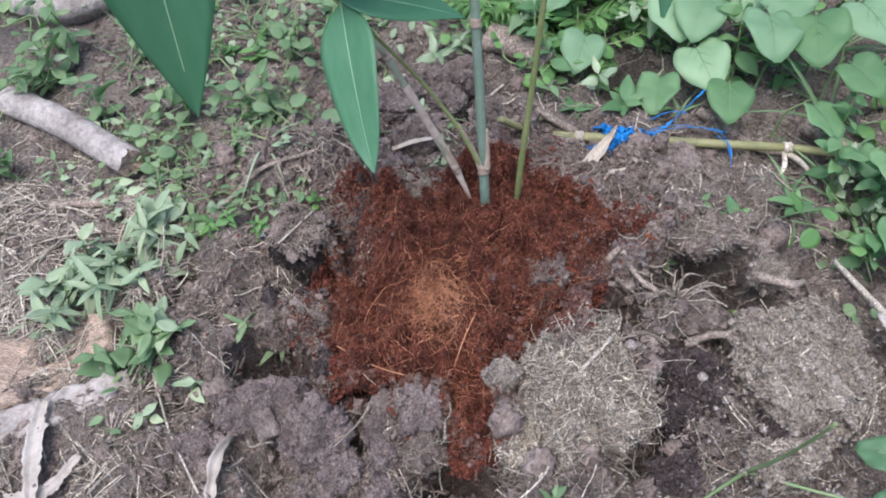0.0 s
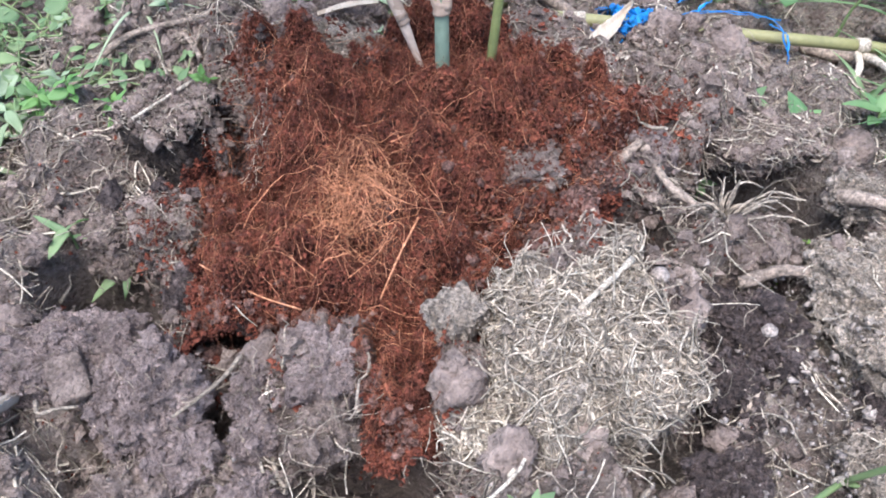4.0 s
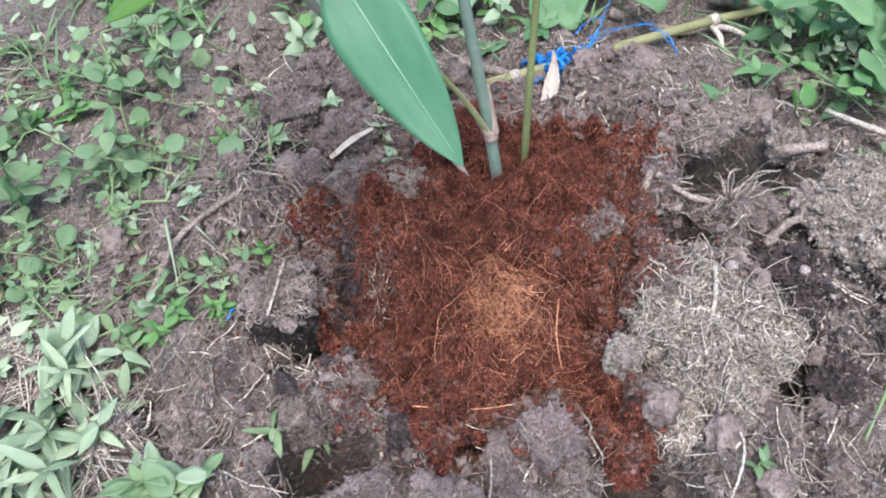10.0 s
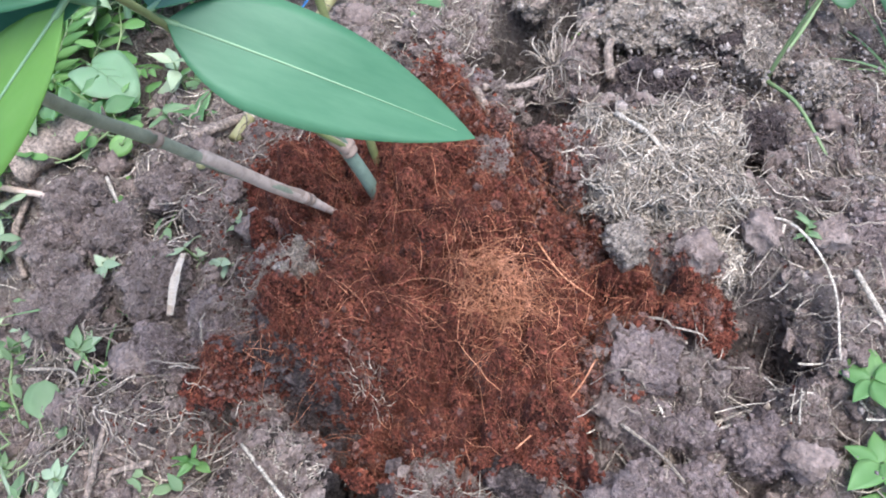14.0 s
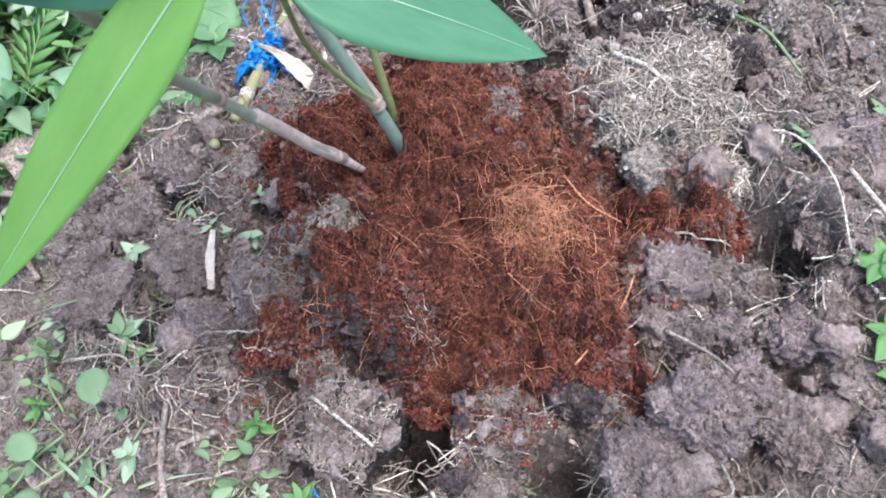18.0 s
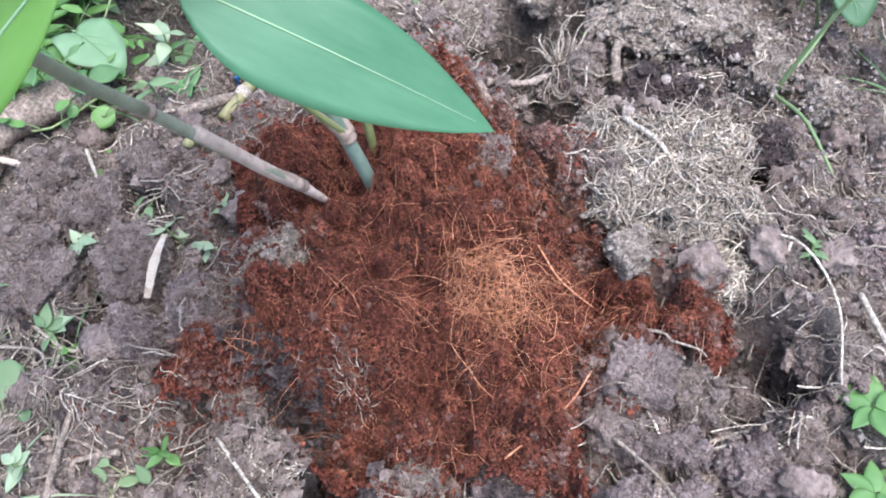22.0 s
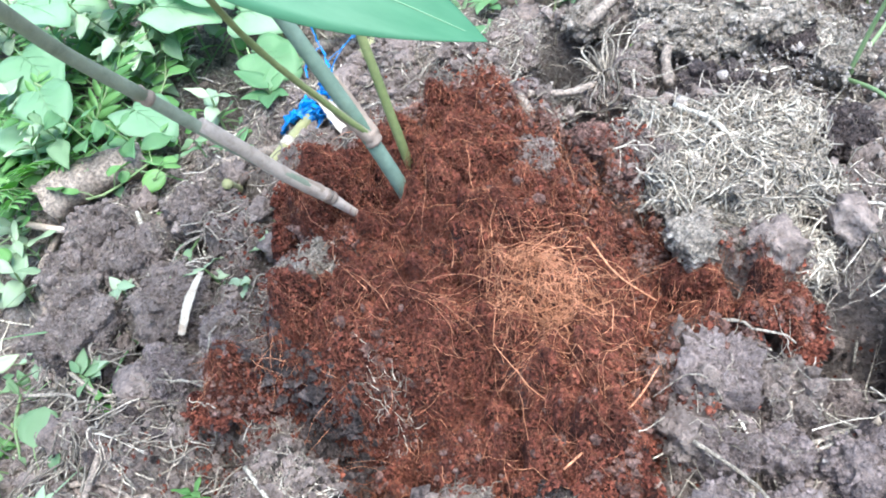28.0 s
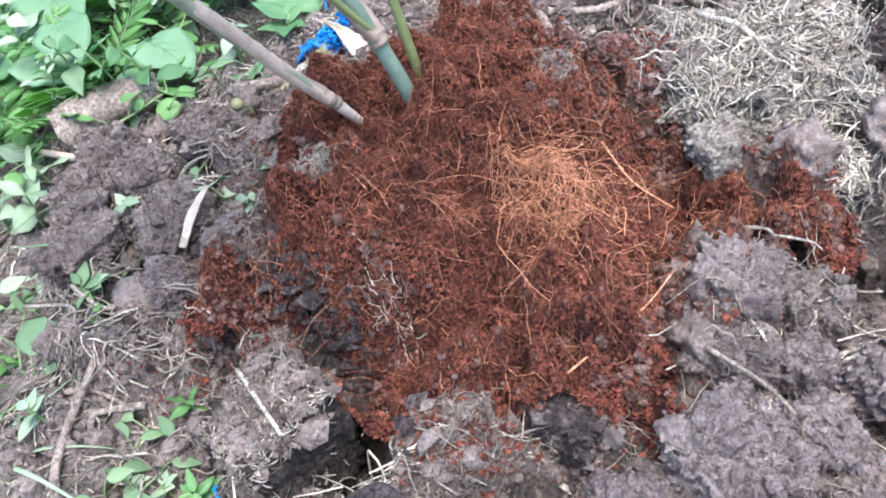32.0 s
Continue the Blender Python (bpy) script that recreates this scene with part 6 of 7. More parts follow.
bamboo_leaf((-0.08, 0.502, 0.262), (0.006, 0.51, 0.232), 0.032, (-0.2, -0.3, 0.9), M_BAMBOO, 6, 0.12)
bamboo_leaf((-0.105, 0.5, 0.286), (-0.095, 0.64, 0.285), 0.052, (-0.5, -0.4, 0.7), M_BAMBOO, 7, 0.12)
bamboo_leaf((-0.08, 0.63, 0.25), (-0.125, 0.6, 0.232), 0.024, (-0.7, -0.3, 0.5), M_BAMBOO, 8, 0.15)

# an arching shoot overhead whose leaf tips hang down
bpart("arching_shoot", rod([(0.0, 0.63, 0.46), (-0.005, 0.56, 0.6), (-0.02, 0.4, 0.68), (-0.05, 0.27, 0.66), (-0.06, 0.225, 0.6)], 0.0034, 0.0014, 30, 9, 0.01, 9), M_CULM)
bpart("arching_shoot", rod([(0.066, 0.53, 0.36), (0.07, 0.46, 0.55), (0.066, 0.33, 0.65), (0.06, 0.24, 0.6)], 0.0022, 0.0012, 26, 9, 0.01, 10), M_CULMB)
bamboo_leaf((-0.06, 0.225, 0.6), (-0.052, 0.171, 0.452), 0.05, (0.05, -0.9, 0.35), M_BAMBOO, 9, 0.06)
bamboo_leaf((0.06, 0.24, 0.6), (0.052, 0.186, 0.462), 0.028, (0.05, -0.9, 0.35), M_BAMBOO, 10, 0.06)

# ---- weeds ----


def branch_arrays(points, r0, r1, k=8, sides=5):
    L = smooth_line(points, k)
    return tubes(L[None], np.linspace(r0, r1, k)[None], sides)


def weed(label, seed, nodes=4, leaf_len=0.022, leaf_w=0.012, height=0.06, mat=None, kind="ovate", lean=0.4, category="weed"):
    """An upright broadleaf weed: a stem and pairs of leaves."""
    rg = np.random.default_rng(seed)
    mat = mat or M_WEED
    ob = empty("weed", (0, 0, 0), label, category, "weeds round the plot")
    dx, dy = rg.normal(0, lean * height * 0.5, 2)
    P = [(0, 0, -0.004), (dx * 0.3, dy * 0.3, height * 0.5), (dx, dy, height)]
    add("stem", fast_mesh("stem", *branch_arrays(P, 0.0012, 0.0006)), M_STEM, ob)
    L = smooth_line(P, nodes + 1)
    shared = [fast_mesh("leaf", *blade(leaf_len, leaf_w, kind, 0.1 + 0.22 * q, 0.35, 8, 5, 0.0003, seed + q, 0.09)) for q in range(2)]
    for i in range(1, nodes + 1):
        for j in range(2):
            az = 90 * i + 180 * j + rg.normal(0, 18)
            sc = (0.6 + 0.5 * math.sin(math.pi * (i / (nodes + 1)) ** 0.8)) * rg.uniform(0.8, 1.2)
            add("leaf", shared[j], mat, ob, m=Matrix.Translation(L[i]) @ pose(0, 0, 0, rg.normal(0, 24), -rg.uniform(-35, 45), az) @ Matrix.Diagonal((sc, sc * rg.uniform(0.75, 1.15), sc, 1)))
    return ob


def rosette(label, seed, n=6, leaf_len=0.018, leaf_w=0.012, mat=None, kind="ovate", rise=25):
    rg = np.random.default_rng(seed)
    ob = empty("seedling", (0, 0, 0), label, "weed", "seedlings in the soil")
    me = fast_mesh("leaf", *blade(leaf_len, leaf_w, kind, 0.25, 0.25, 8, 5, 0.0003, seed))
    add("stem", fast_mesh("stem", *branch_arrays([(0, 0, -0.006), (0, 0, 0.004), (0.001, 0, 0.012)], 0.0011, 0.0008)), M_STEM, ob)
    for i in range(n):
        sc = rg.uniform(0.6, 1.15)
        add("leaf", me, mat or M_WEED, ob, m=Matrix.Translation((0, 0, 0.006 + 0.0015 * i)) @ pose(0, 0, 0, rg.normal(0, 8), -rg.uniform(rise - 20, rise + 15), i * 360 / n * 1.0 + rg.normal(0, 14)) @ Matrix.Scale(sc, 4))
    return ob


def grass(label, seed, n=8, length=0.08, width=0.004, mat=None, spread=0.9):
    rg = np.random.default_rng(seed)
    ob = empty("grass_tuft", (0, 0, 0), label, "grass", "grass tufts")
    for i in range(n):
        me = fast_mesh("blade", *blade(length * rg.uniform(0.5, 1.1), width * rg.uniform(0.7, 1.3), "blade", rg.uniform(0.2, 0.75), 0.3, 9, 3, 0.0003, seed + i))
        add("blade", me, mat or M_WEED, ob, m=pose(0, 0, -0.003, rg.normal(0, 15), -rg.uniform(20, 75) * spread, rg.uniform(0, 360)))
    return ob


def creeper(label, seed, n=9, length=0.13, leaf=0.016, mat=None, kind="round"):
    """A trailing shoot with small leaves on short stalks."""
    rg = np.random.default_rng(seed)
    ob = empty("creeper", (0, 0, 0), label, "weed", "creeping shoots")
    pts = [(length * q / 4, rg.normal(0, 0.012), 0.006 + 0.01 * abs(rg.normal(0, 1))) for q in range(5)]
    shoots = [branch_arrays(pts, 0.001, 0.0006, 14, 4)]
    L = smooth_line(pts, n)
    me = fast_mesh("leaf", *blade(leaf, leaf * (0.85 if kind == "round" else 0.55), kind, 0.15, 0.25, 8, 5, 0.0003, seed))
    for i in range(n):
        az = (75 if i % 2 else -75) + rg.normal(0, 22)
        up = rg.uniform(0.002, 0.014)
        b = Vector(L[i])
        t = b + Vector((math.cos(radians(az)) * 0.008, math.sin(radians(az)) * 0.008, up))
        add("leaf", me, mat or M_WEED, ob, m=Matrix.Translation(t) @ pose(0, 0, 0, rg.normal(0, 22), -rg.uniform(-25, 35), az) @ Matrix.Scale(rg.uniform(0.5, 1.25), 4))
        shoots.append(branch_arrays([tuple(b), tuple((b + t) / 2 + Vector((0, 0, 0.001))), tuple(t)], 0.0005, 0.0004, 4, 4))
    add("stem", fast_mesh("stem", *joined(shoots)), M_STEM, ob)
    return ob


def vine_leaf(label, at, az, size, height, tilt, seed, mat=None):
    """A heart-shaped leaf on its stalk."""
    ob = empty("vine_leaf", sat(*at), label, "vine", "vine leaves")
    rg = np.random.default_rng(seed)
    top = Vector((rg.normal(0, 0.012), rg.normal(0, 0.012), height))
    add("stalk", fast_mesh("stalk", *branch_arrays([(0, 0, -0.004), (top.x * 0.2, top.y * 0.3, height * 0.6), tuple(top)], 0.0013, 0.0009, 8)), M_STEM, ob)
    lf = add("leaf", fast_mesh("leaf", *heart(size, seed)), mat or M_VINE, ob, m=Matrix.Translation(top) @ pose(0, 0, 0, rg.normal(0, 8), tilt, az))
    s = np.linspace(0.1, 0.92, 8) * size
    rib = np.stack([s, 0 * s, 0.0008 - 0.3 * (s / size - 0.42) ** 2 * size], -1)
    ribs = [tubes(rib[None], np.linspace(0.0005, 0.00015, 8)[None], 4)]
    for a0, a1 in ((0.14, 40), (0.14, -40), (0.32, 36), (0.32, -36), (0.52, 32), (0.52, -32)):
        q = np.linspace(0, 0.34 * (1 - 0.5 * a0), 6) * size
        vx, vy = a0 * size + q * math.cos(radians(a1)), q * math.sin(radians(a1))
        dd = np.hypot(vx - 0.42 * size, vy) / size
        ribs.append(tubes(np.stack([vx, vy, 0.2 * np.abs(vy) - 0.3 * dd ** 2 * size + 0.0008], -1)[None], np.linspace(0.0003, 0.0001, 6)[None], 4))
    add("midrib", fast_mesh("midrib", *joined(ribs)), M_RIB, lf, "pale midrib vein")
    return ob


def plant(proto, spots, seed, lo=0.75, hi=1.25, up=0.0):
    """Set a weed at each spot; the first is the original."""
    rg = np.random.default_rng(seed)
    for i, (px, py) in enumerate(spots):
        s = rg.uniform(lo, hi)
        m = Matrix.Translation(sat(px, py, up)) @ pose(0, 0, 0, rg.normal(0, 6), rg.normal(0, 6), rg.uniform(0, 360))
        ob = proto if i == 0 else copy_thing(proto, m)
        ob.matrix_basis = m
        ob.scale = (s, s, s)


def spots(n, test, box, seed):
    a, b = scatter(n, test, box, seed)
    return list(zip(a.tolist(), b.tolist()))


# weeds that stand by themselves
plant(weed("leafy green weed beside the log", 1, 5, 0.03, 0.016, 0.07), [(-0.305, 0.731), (-0.463, 0.793), (-0.458, 0.844), (-0.211, 0.737), (-0.395, 0.735)], 1)
plant(weed("pale green broadleaf weed in dug soil", 2, 4, 0.034, 0.018, 0.045, M_WEEDP), [(-0.338, 0.51), (-0.379, 0.49), (-0.321, 0.535), (-0.29, 0.563), (-0.36, 0.53)], 2, 0.6, 0.85)
plant(weed("small green weed beside split wood", 3, 4, 0.026, 0.014, 0.04), [(-0.295, 0.405), (-0.262, 0.4), (-0.245, 0.385), (-0.27, 0.43)], 3)
plant(weed("bright green weed on bare earth", 4, 4, 0.024, 0.011, 0.03, M_WEEDB), [(-0.217, 0.537), (-0.187, 0.536), (-0.235, 0.53), (-0.136, 0.732), (-0.25, 0.55)], 4, 0.42, 0.55)
plant(weed("small bright green weed beside a clod", 24, 3, 0.018, 0.009, 0.018, M_WEEDB), [(-0.143, 0.573), (-0.195, 0.545), (-0.112, 0.654)], 24, 0.6, 0.8)
plant(rosette("four-leaved bright green seedling", 5, 5, 0.031, 0.019, M_WEEDB, rise=12), [(0.07, 0.163), (-0.025, 0.224), (-0.085, 0.2), (-0.063, 0.218)], 5, 0.85, 1.0, 0.004)
plant(rosette("tiny green seedling in the soil", 6, 6, 0.012, 0.006), [(0.05, 0.263), (-0.1, 0.663), (-0.05, 0.648), (0.0, 0.677), (0.19, 0.248), (0.175, 0.497), (0.211, 0.542), (-0.17, 0.69), (0.29, 0.2), (0.1, 0.2), (0.33, 0.2), (0.0, 0.2)], 6, 0.7, 1.2)
plant(weed("long-leaved green weed leaning over the pit", 7, 2, 0.034, 0.01, 0.02, None, "lance"), [(-0.188, 0.43), (-0.166, 0.43), (0.09, 0.7)], 7, 0.6, 0.75, 0.004)
plant(rosette("soft green leafy weed behind the cane", 8, 6, 0.03, 0.016, M_VINE, rise=35), [(0.11, 0.692), (0.16, 0.682), (0.19, 0.68), (0.236, 0.525), (0.3, 0.55)], 8, 0.7, 1.0)
plant(weed("pale grey-green seedling on the heap's edge", 9, 3, 0.012, 0.006, 0.02, M_WEEDP), [(-0.02, 0.622), (0.01, 0.6), (-0.02, 0.6)], 9, 0.9, 1.1)
plant(grass("long-bladed green grass by the cane", 10, 7, 0.06, 0.007), [(0.305, 0.58), (0.4, 0.58), (0.22, 0.69), (-0.1, 0.88), (0.1, 0.88)], 10, 0.45, 0.7)


def fern(label, seed, fronds=5, length=0.1, mat=None):
    """A ferny weed: arching fronds of narrow leaflets."""
    rg = np.random.default_rng(seed)
    leaflet = fast_mesh("leaflet", *blade(0.03, 0.0065, "lance", 0.15, 0.2, 6, 3, 0.0003, seed))
    ob = empty("ferny_weed", (0, 0, 0), label, "weed", "ferny weeds")
    for i in range(fronds):
        ln = length * rg.uniform(0.7, 1.1)
        L = np.stack([np.linspace(0, ln, 9), np.zeros(9), -0.25 * np.linspace(0, 1, 9) ** 2 * ln], -1)
        frond = add("frond", fast_mesh("frond", *tubes(L[None], np.linspace(0.0009, 0.0003, 9)[None], 4)), M_STEM, ob, m=pose(0, 0, 0.002, rg.normal(0, 12), -rg.uniform(25, 60), i * 360 / fronds + rg.normal(0, 20)))
        for j in range(2, 10):
            s = j / 10
            for side in (-1, 1):
                z = 0.3 * math.sin(math.pi * (0.2 + 0.72 * s)) * ln / 0.03
                add("leaflet", leaflet, mat or M_WEED, frond, m=Matrix.Translation((s * ln, 0, -0.25 * s * s * ln)) @ pose(0, 0, 0, 0, 8, side * (60 - 22 * s)) @ Matrix.Diagonal((z, 0.6 + 0.4 * z, 1, 1)))
    return ob


plant(fern("ferny green weed with narrow leaflets", 31, 5, 0.085, M_WEEDB), [(0.118, 0.85), (0.085, 0.86), (0.15, 0.83), (0.06, 0.85), (0.11, 0.9), (0.03, 0.88)], 31, 0.8, 1.2)
plant(weed("pale broadleaf weed by the fallen log", 32, 3, 0.022, 0.011, 0.03, M_WEEDP), [(0.0, 0.8), (0.005, 0.83), (-0.03, 0.79), (0.14, 0.72)], 32)


plant(grass("sparse dry grass on trampled soil", 41, 6, 0.06, 0.0015, M_STRAW), [(0.3, 0.16), (0.34, 0.31), (0.4, 0.2), (0.26, 0.13), (0.43, 0.31), (0.2, 0.12), (0.37, 0.13), (0.15, 0.13)], 41)
plant(grass("sparse green grass on trampled soil", 42, 5, 0.05, 0.0022, M_WEED), [(0.33, 0.13), (0.42, 0.25), (0.29, 0.12), (0.24, 0.2), (0.45, 0.36)], 42)


def side_bush(a, b):
    return sstep(0.335, 0.37, a + 0.2 * (b - 0.5)) * (b > 0.44) * (b < 0.6)


def bare_gaps(a, b):
    return sstep(-0.14, -0.19, a) * (b > 0.56) * (b < 0.8) + sstep(0.64, 0.67, b) * sstep(0.03, -0.05, a) * (b < 0.8) * 0.5


plant(weed("pale broad-leaved seedling beside the clay", 38, 2, 0.02, 0.012, 0.02, M_WEEDP), [(-0.226, 0.372), (-0.245, 0.405), (-0.252, 0.35), (-0.262, 0.44)], 38)
plant(grass("dry pale grass tuft on bare soil", 39, 8, 0.04, 0.001, M_STRAW), [(-0.27, 0.375), (-0.255, 0.31), (-0.225, 0.3), (-0.29, 0.34)], 39)
plant(weed("light green weed with long oval leaves", 40, 3, 0.034, 0.014, 0.035, M_WEEDP), [(-0.277, 0.505), (-0.29, 0.48), (-0.262, 0.53), (-0.31, 0.515)], 40, 0.5, 0.75)
plant(weed("pale weed with long narrow leaves, half fallen over", 51, 6, 0.036, 0.011, 0.055, M_WEEDP, "lance", 1.0), [(-0.327, 0.51), (-0.3, 0.533), (-0.347, 0.488), (-0.287, 0.552), (-0.362, 0.47), (-0.312, 0.492), (-0.335, 0.535), (-0.38, 0.45)], 51, 0.65, 1.0)
plant(creeper("trailing weed with small oval leaves", 52, 10, 0.1, 0.014, M_WEED, "ovate"), [(-0.27, 0.6), (-0.262, 0.57), (-0.28, 0.65), (-0.292, 0.69), (-0.25, 0.56), (-0.3, 0.44), (-0.31, 0.6)], 52, 0.8, 1.1)
plant(weed("broad-leaved green weed beside split wood", 53, 2, 0.03, 0.017, 0.03, M_WEED), [(-0.262, 0.412), (-0.285, 0.425), (-0.3, 0.412), (-0.248, 0.4)], 53, 0.7, 1.0)
plant(grass("thin pale grass stems lying in weeds", 54, 8, 0.075, 0.0028, M_WEEDP, 0.6), [(-0.33, 0.47), (-0.345, 0.44), (-0.31, 0.46), (-0.29, 0.52), (-0.24, 0.6), (-0.2, 0.64)], 54)


def left_weeds(a, b):
    near = 0.4 * sstep(-0.21, -0.25, a) * sstep(-0.35, -0.31, a) * (b > 0.54)
    far = sstep(0.62, 0.7, b) * sstep(0.06, -0.12, a) * (0.12 + 0.6 * sstep(-0.21, -0.27, a) + 0.8 * sstep(0.8, 0.9, b))
    off_log = np.abs((b - 0.646) * 0.84 + (a + 0.344) * 0.54) > 0.035
    return np.clip(near + far, 0, 1) * (vnoise(a, b, 0.07, 61) > 0.4) * np.where(a < -0.3, off_log & (b > 0.62), True)


def back_weeds(a, b):
    return (sstep(0.68, 0.74, b) * sstep(0.0, 0.12, a) + sstep(0.32, 0.37, a) * sstep(0.44, 0.5, b)) * (np.hypot(a - 0.175, b - 0.73) > 0.05)


plant(weed("small wild weed with opposite leaves", 11, 4, 0.015, 0.009, 0.036), spots(52, left_weeds, (-0.7, 0.1, 0.3, 1.25), 1), 11)
plant(weed("small pale weed with opposite leaves", 12, 3, 0.016, 0.0095, 0.028, M_WEEDP), spots(48, left_weeds, (-0.7, 0.1, 0.3, 1.25), 2), 12)
plant(weed("wild weed with pointed leaves", 13, 5, 0.02, 0.0095, 0.05), spots(28, left_weeds, (-0.7, 0.1, 0.5, 1.25), 3), 13)
plant(creeper("creeping weed with round leaves", 14), spots(26, left_weeds, (-0.6, 0.1, 0.3, 1.15), 4), 14)
plant(creeper("creeping weed with pale oval leaves", 15, 10, 0.11, 0.013, M_WEEDP, "ovate"), spots(28, left_weeds, (-0.7, 0.1, 0.3, 1.25), 5), 15)
plant(grass("fine green grass tuft", 16, 9, 0.06, 0.0026), spots(26, left_weeds, (-0.6, 0.1, 0.3, 1.15), 6), 16)
plant(rosette("low green rosette weed", 17, 7, 0.017, 0.009, M_WEEDB), spots(22, left_weeds, (-0.6, 0.1, 0.3, 1.1), 7), 17)
plant(weed("dense green undergrowth weed with broad leaves", 18, 6, 0.024, 0.014, 0.07, M_VINE), spots(40, back_weeds, (-0.02, 0.62, 0.4, 1.2), 8), 18)
plant(weed("dense undergrowth weed with small leaves", 19, 6, 0.016, 0.01, 0.06, M_WEED), spots(40, back_weeds, (-0.02, 0.62, 0.4, 1.2), 9), 19)
plant(creeper("creeping undergrowth with round leaves", 20, 12, 0.14, 0.02, M_WEEDB), spots(30, back_weeds, (-0.02, 0.62, 0.4, 1.2), 10), 20)
plant(grass("green grass in the undergrowth", 21, 9, 0.09, 0.004), spots(20, back_weeds, (-0.02, 0.62, 0.4, 1.2), 11), 21)

plant(weed("bushy green weed with rounded leaves", 33, 5, 0.022, 0.014, 0.05, M_VINE), spots(26, side_bush, (0.25, 0.56, 0.42, 0.6), 31), 33)
plant(weed("bushy weed with small pale leaves", 34, 5, 0.014, 0.009, 0.045, M_WEEDP), spots(16, side_bush, (0.25, 0.56, 0.42, 0.6), 32), 34)
plant(creeper("creeping weed with small round leaves", 35, 11, 0.1, 0.012, M_WEED), spots(12, side_bush, (0.25, 0.56, 0.42, 0.6), 33), 35)
plant(creeper("thin creeping weed on dug soil", 36, 8, 0.07, 0.01, M_WEED, "ovate"), spots(16, bare_gaps, (-0.36, 0.03, 0.55, 0.8), 34), 36)
plant(rosette("small pale seedling on dug soil", 37, 5, 0.013, 0.008, M_WEEDP), spots(26, bare_gaps, (-0.36, 0.03, 0.55, 0.8), 35), 37)

plant(fern("feathery bright green fern behind the cane", 61, 5, 0.1, M_WEEDB), [(0.17, 0.93), (0.1, 0.94), (0.22, 0.9)], 61, 0.9, 1.3)
plant(weed("light green leafy weed behind the log", 62, 5, 0.022, 0.014, 0.06, M_WEEDP), spots(20, lambda a, b: 1.0 + 0 * a, (0.04, 0.3, 0.8, 1.08), 62), 62)
plant(creeper("light green creeping undergrowth", 63, 12, 0.13, 0.02, M_WEEDB), spots(16, lambda a, b: 1.0 + 0 * a, (0.03, 0.3, 0.76, 1.1), 63), 63)

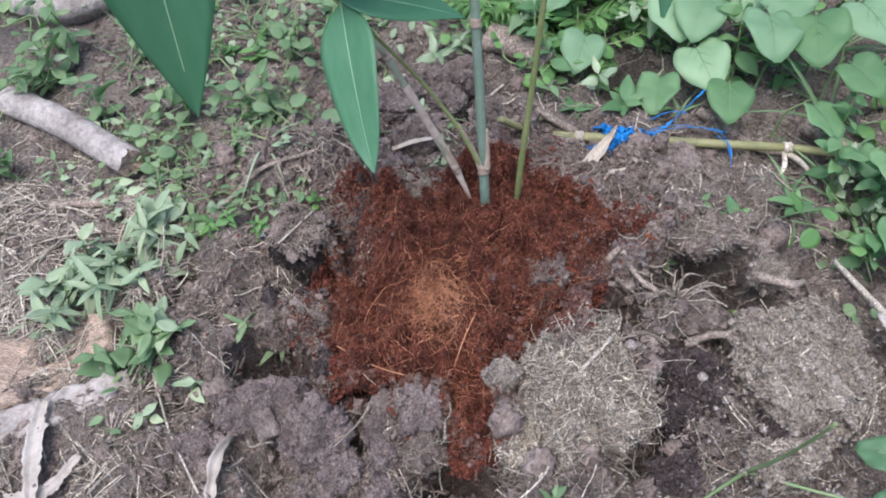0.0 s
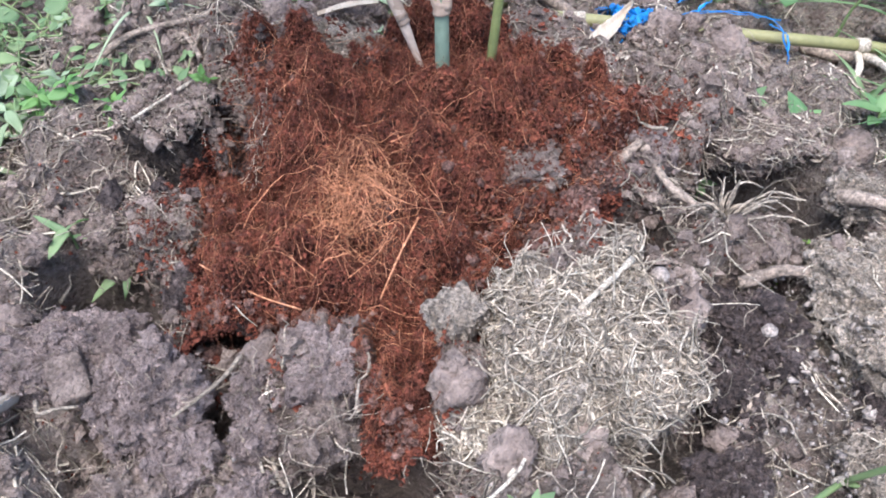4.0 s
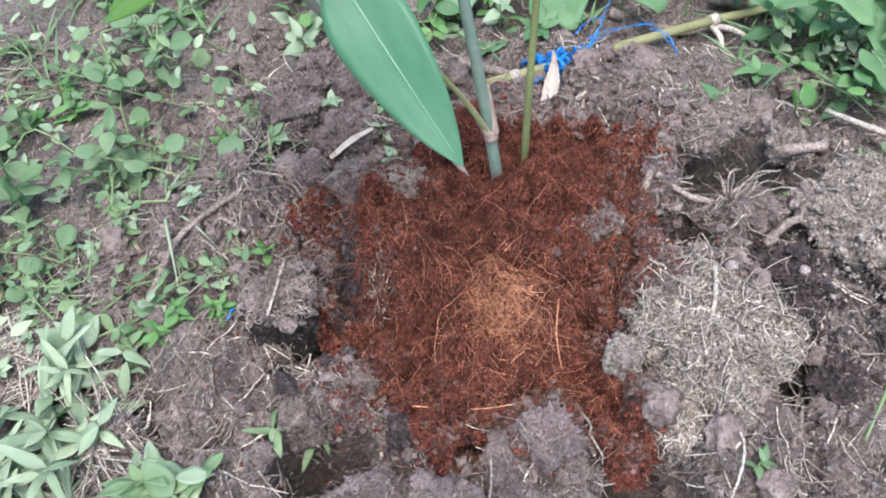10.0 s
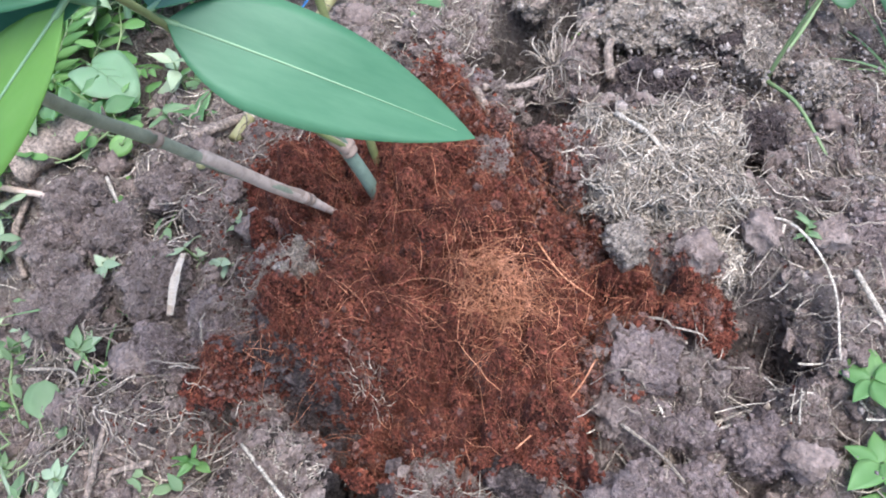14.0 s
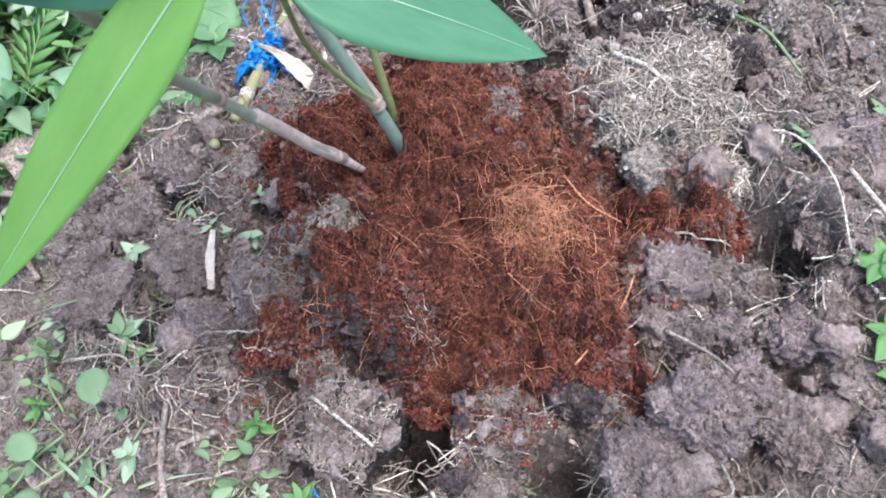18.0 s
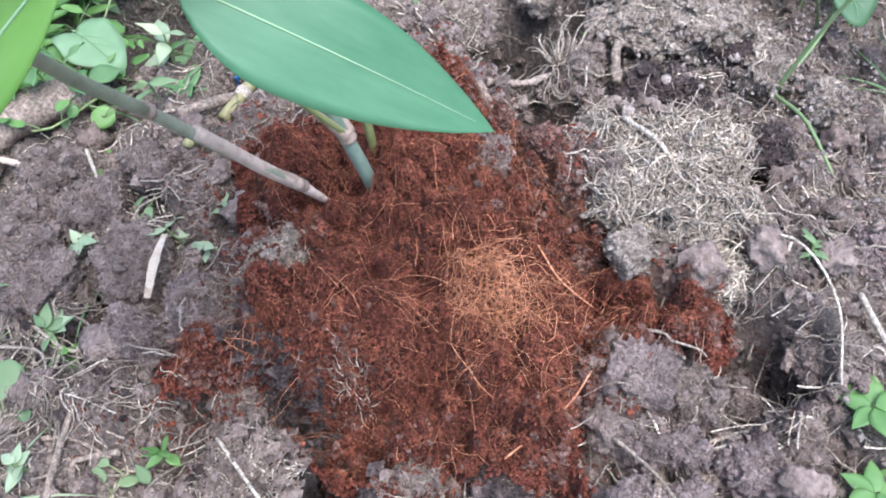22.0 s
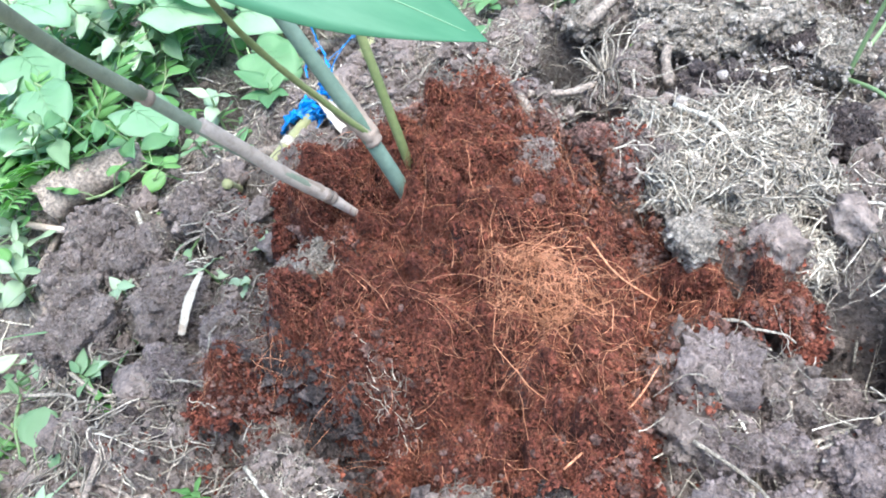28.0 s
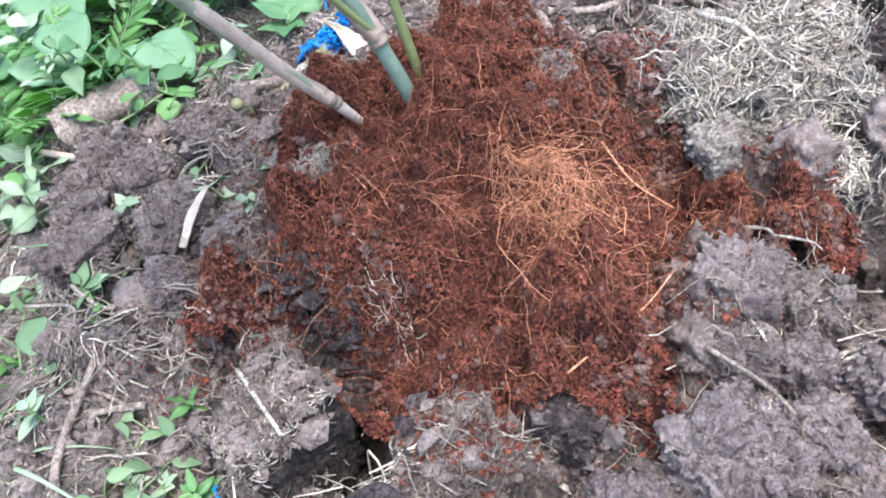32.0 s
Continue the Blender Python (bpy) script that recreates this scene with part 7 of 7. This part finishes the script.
# heart-leaved vine
VL = "broad heart-shaped green vine leaf"
for i, (vx, vy, az, size, hgt, tilt) in enumerate((
        (0.257, 0.693, -100, 0.062, 0.055, 6), (0.310, 0.664, -70, 0.056, 0.055, 8), (0.288, 0.771, -95, 0.080, 0.085, 4), (0.199, 0.768, -110, 0.066, 0.075, 2),
        (0.226, 0.753, -80, 0.076, 0.082, 5), (0.361, 0.738, -100, 0.085, 0.085, 6), (0.359, 0.690, -60, 0.060, 0.075, 8), (0.375, 0.617, -120, 0.042, 0.050, 10),
        (0.409, 0.538, -140, 0.058, 0.065, 8), (0.366, 0.507, -100, 0.050, 0.055, 12), (0.434, 0.507, -160, 0.062, 0.080, 6), (0.379, 0.565, -80, 0.060, 0.085, 8),
        (0.445, 0.589, -100, 0.070, 0.085, 6), (0.485, 0.525, -120, 0.070, 0.080, 8), (0.430, 0.649, -90, 0.070, 0.080, 6), (0.341, 0.812, -110, 0.080, 0.090, 6),
        (0.399, 0.752, -70, 0.080, 0.090, 8),
        (0.15, 0.81, -110, 0.065, 0.05, 10), (0.21, 0.83, -90, 0.075, 0.07, 8), (0.26, 0.86, -60, 0.08, 0.08, 8), (0.33, 0.85, -120, 0.085, 0.08, 8), (0.313, 0.159, -150, 0.089, 0.070, 4), (0.291, 0.191, 170, 0.054, 0.060, 10), (0.343, 0.086, 160, 0.083, 0.080, 6), (0.301, 0.256, -160, 0.044, 0.05, 8), (0.321, 0.277, -120, 0.04, 0.056, 8), (0.285, 0.263, 150, 0.034, 0.045, 8), (0.303, 0.24, -60, 0.04, 0.05, 8), (0.335, 0.256, -90, 0.042, 0.052, 8), (0.2, 0.93, -100, 0.075, 0.09, 8), (0.25, 0.88, -120, 0.075, 0.09, 10), (0.13, 0.83, -130, 0.06, 0.07, 14), (0.245, 0.8, -110, 0.075, 0.08, 8), (0.186, 0.705, -110, 0.06, 0.035, 8),
        (0.09, 0.88, -100, 0.065, 0.05, 12), (0.05, 0.95, -80, 0.06, 0.05, 12), (0.16, 0.9, -120, 0.08, 0.07, 8), (0.24, 0.95, -70, 0.08, 0.07, 8))):
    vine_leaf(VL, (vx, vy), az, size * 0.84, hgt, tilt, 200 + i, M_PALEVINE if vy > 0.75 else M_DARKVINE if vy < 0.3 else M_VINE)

# tall grass stem with a joint
gs = empty("jointed_grass", (0.195, 0.29, -0.012), "jointed green grass stem lying on litter", "grass")
GI = Matrix.Translation((-0.195, -0.29, 0.012))
for pts, r in (([(0.195, 0.29, -0.01), (0.2, 0.275, 0.04), (0.195, 0.25, 0.12), (0.19, 0.235, 0.17)], 0.0016), ([(0.195, 0.29, -0.01), (0.165, 0.27, 0.0), (0.13, 0.25, -0.006)], 0.0016), ([(0.195, 0.29, -0.01), (0.24, 0.268, 0.002), (0.3, 0.25, 0.0)], 0.0015)):
    v, f = rod(pts, r, r * 0.6, 14, 7, 0.02, 3)
    add("stem", fast_mesh("stem", v, f), M_STEM, gs, m=GI)
v, f = rod([(0.192, 0.29, -0.012), (0.195, 0.29, -0.008), (0.198, 0.29, -0.004)], 0.0024, 0.0024, 6, 8, 0.03)
add("joint", fast_mesh("joint", v, f), M_STRAW, gs, m=GI)
# moss cushions
for mx, my, ms in ((0.205, 0.432, 0.012),):
    x, y = np.random.default_rng(9).normal(mx, ms * 0.6, 160), np.random.default_rng(10).normal(my, ms * 0.6, 160)
    sz = np.random.default_rng(11).uniform(0.0006, 0.0016, 160)
    ob = add("moss", fast_mesh("moss", *crumbs(x, y, surface(x, y) + 0.002, sz, 12)), M_MOSS)
    tagged(ob, "small cushion of yellow-green moss", "moss", kind="stuff")
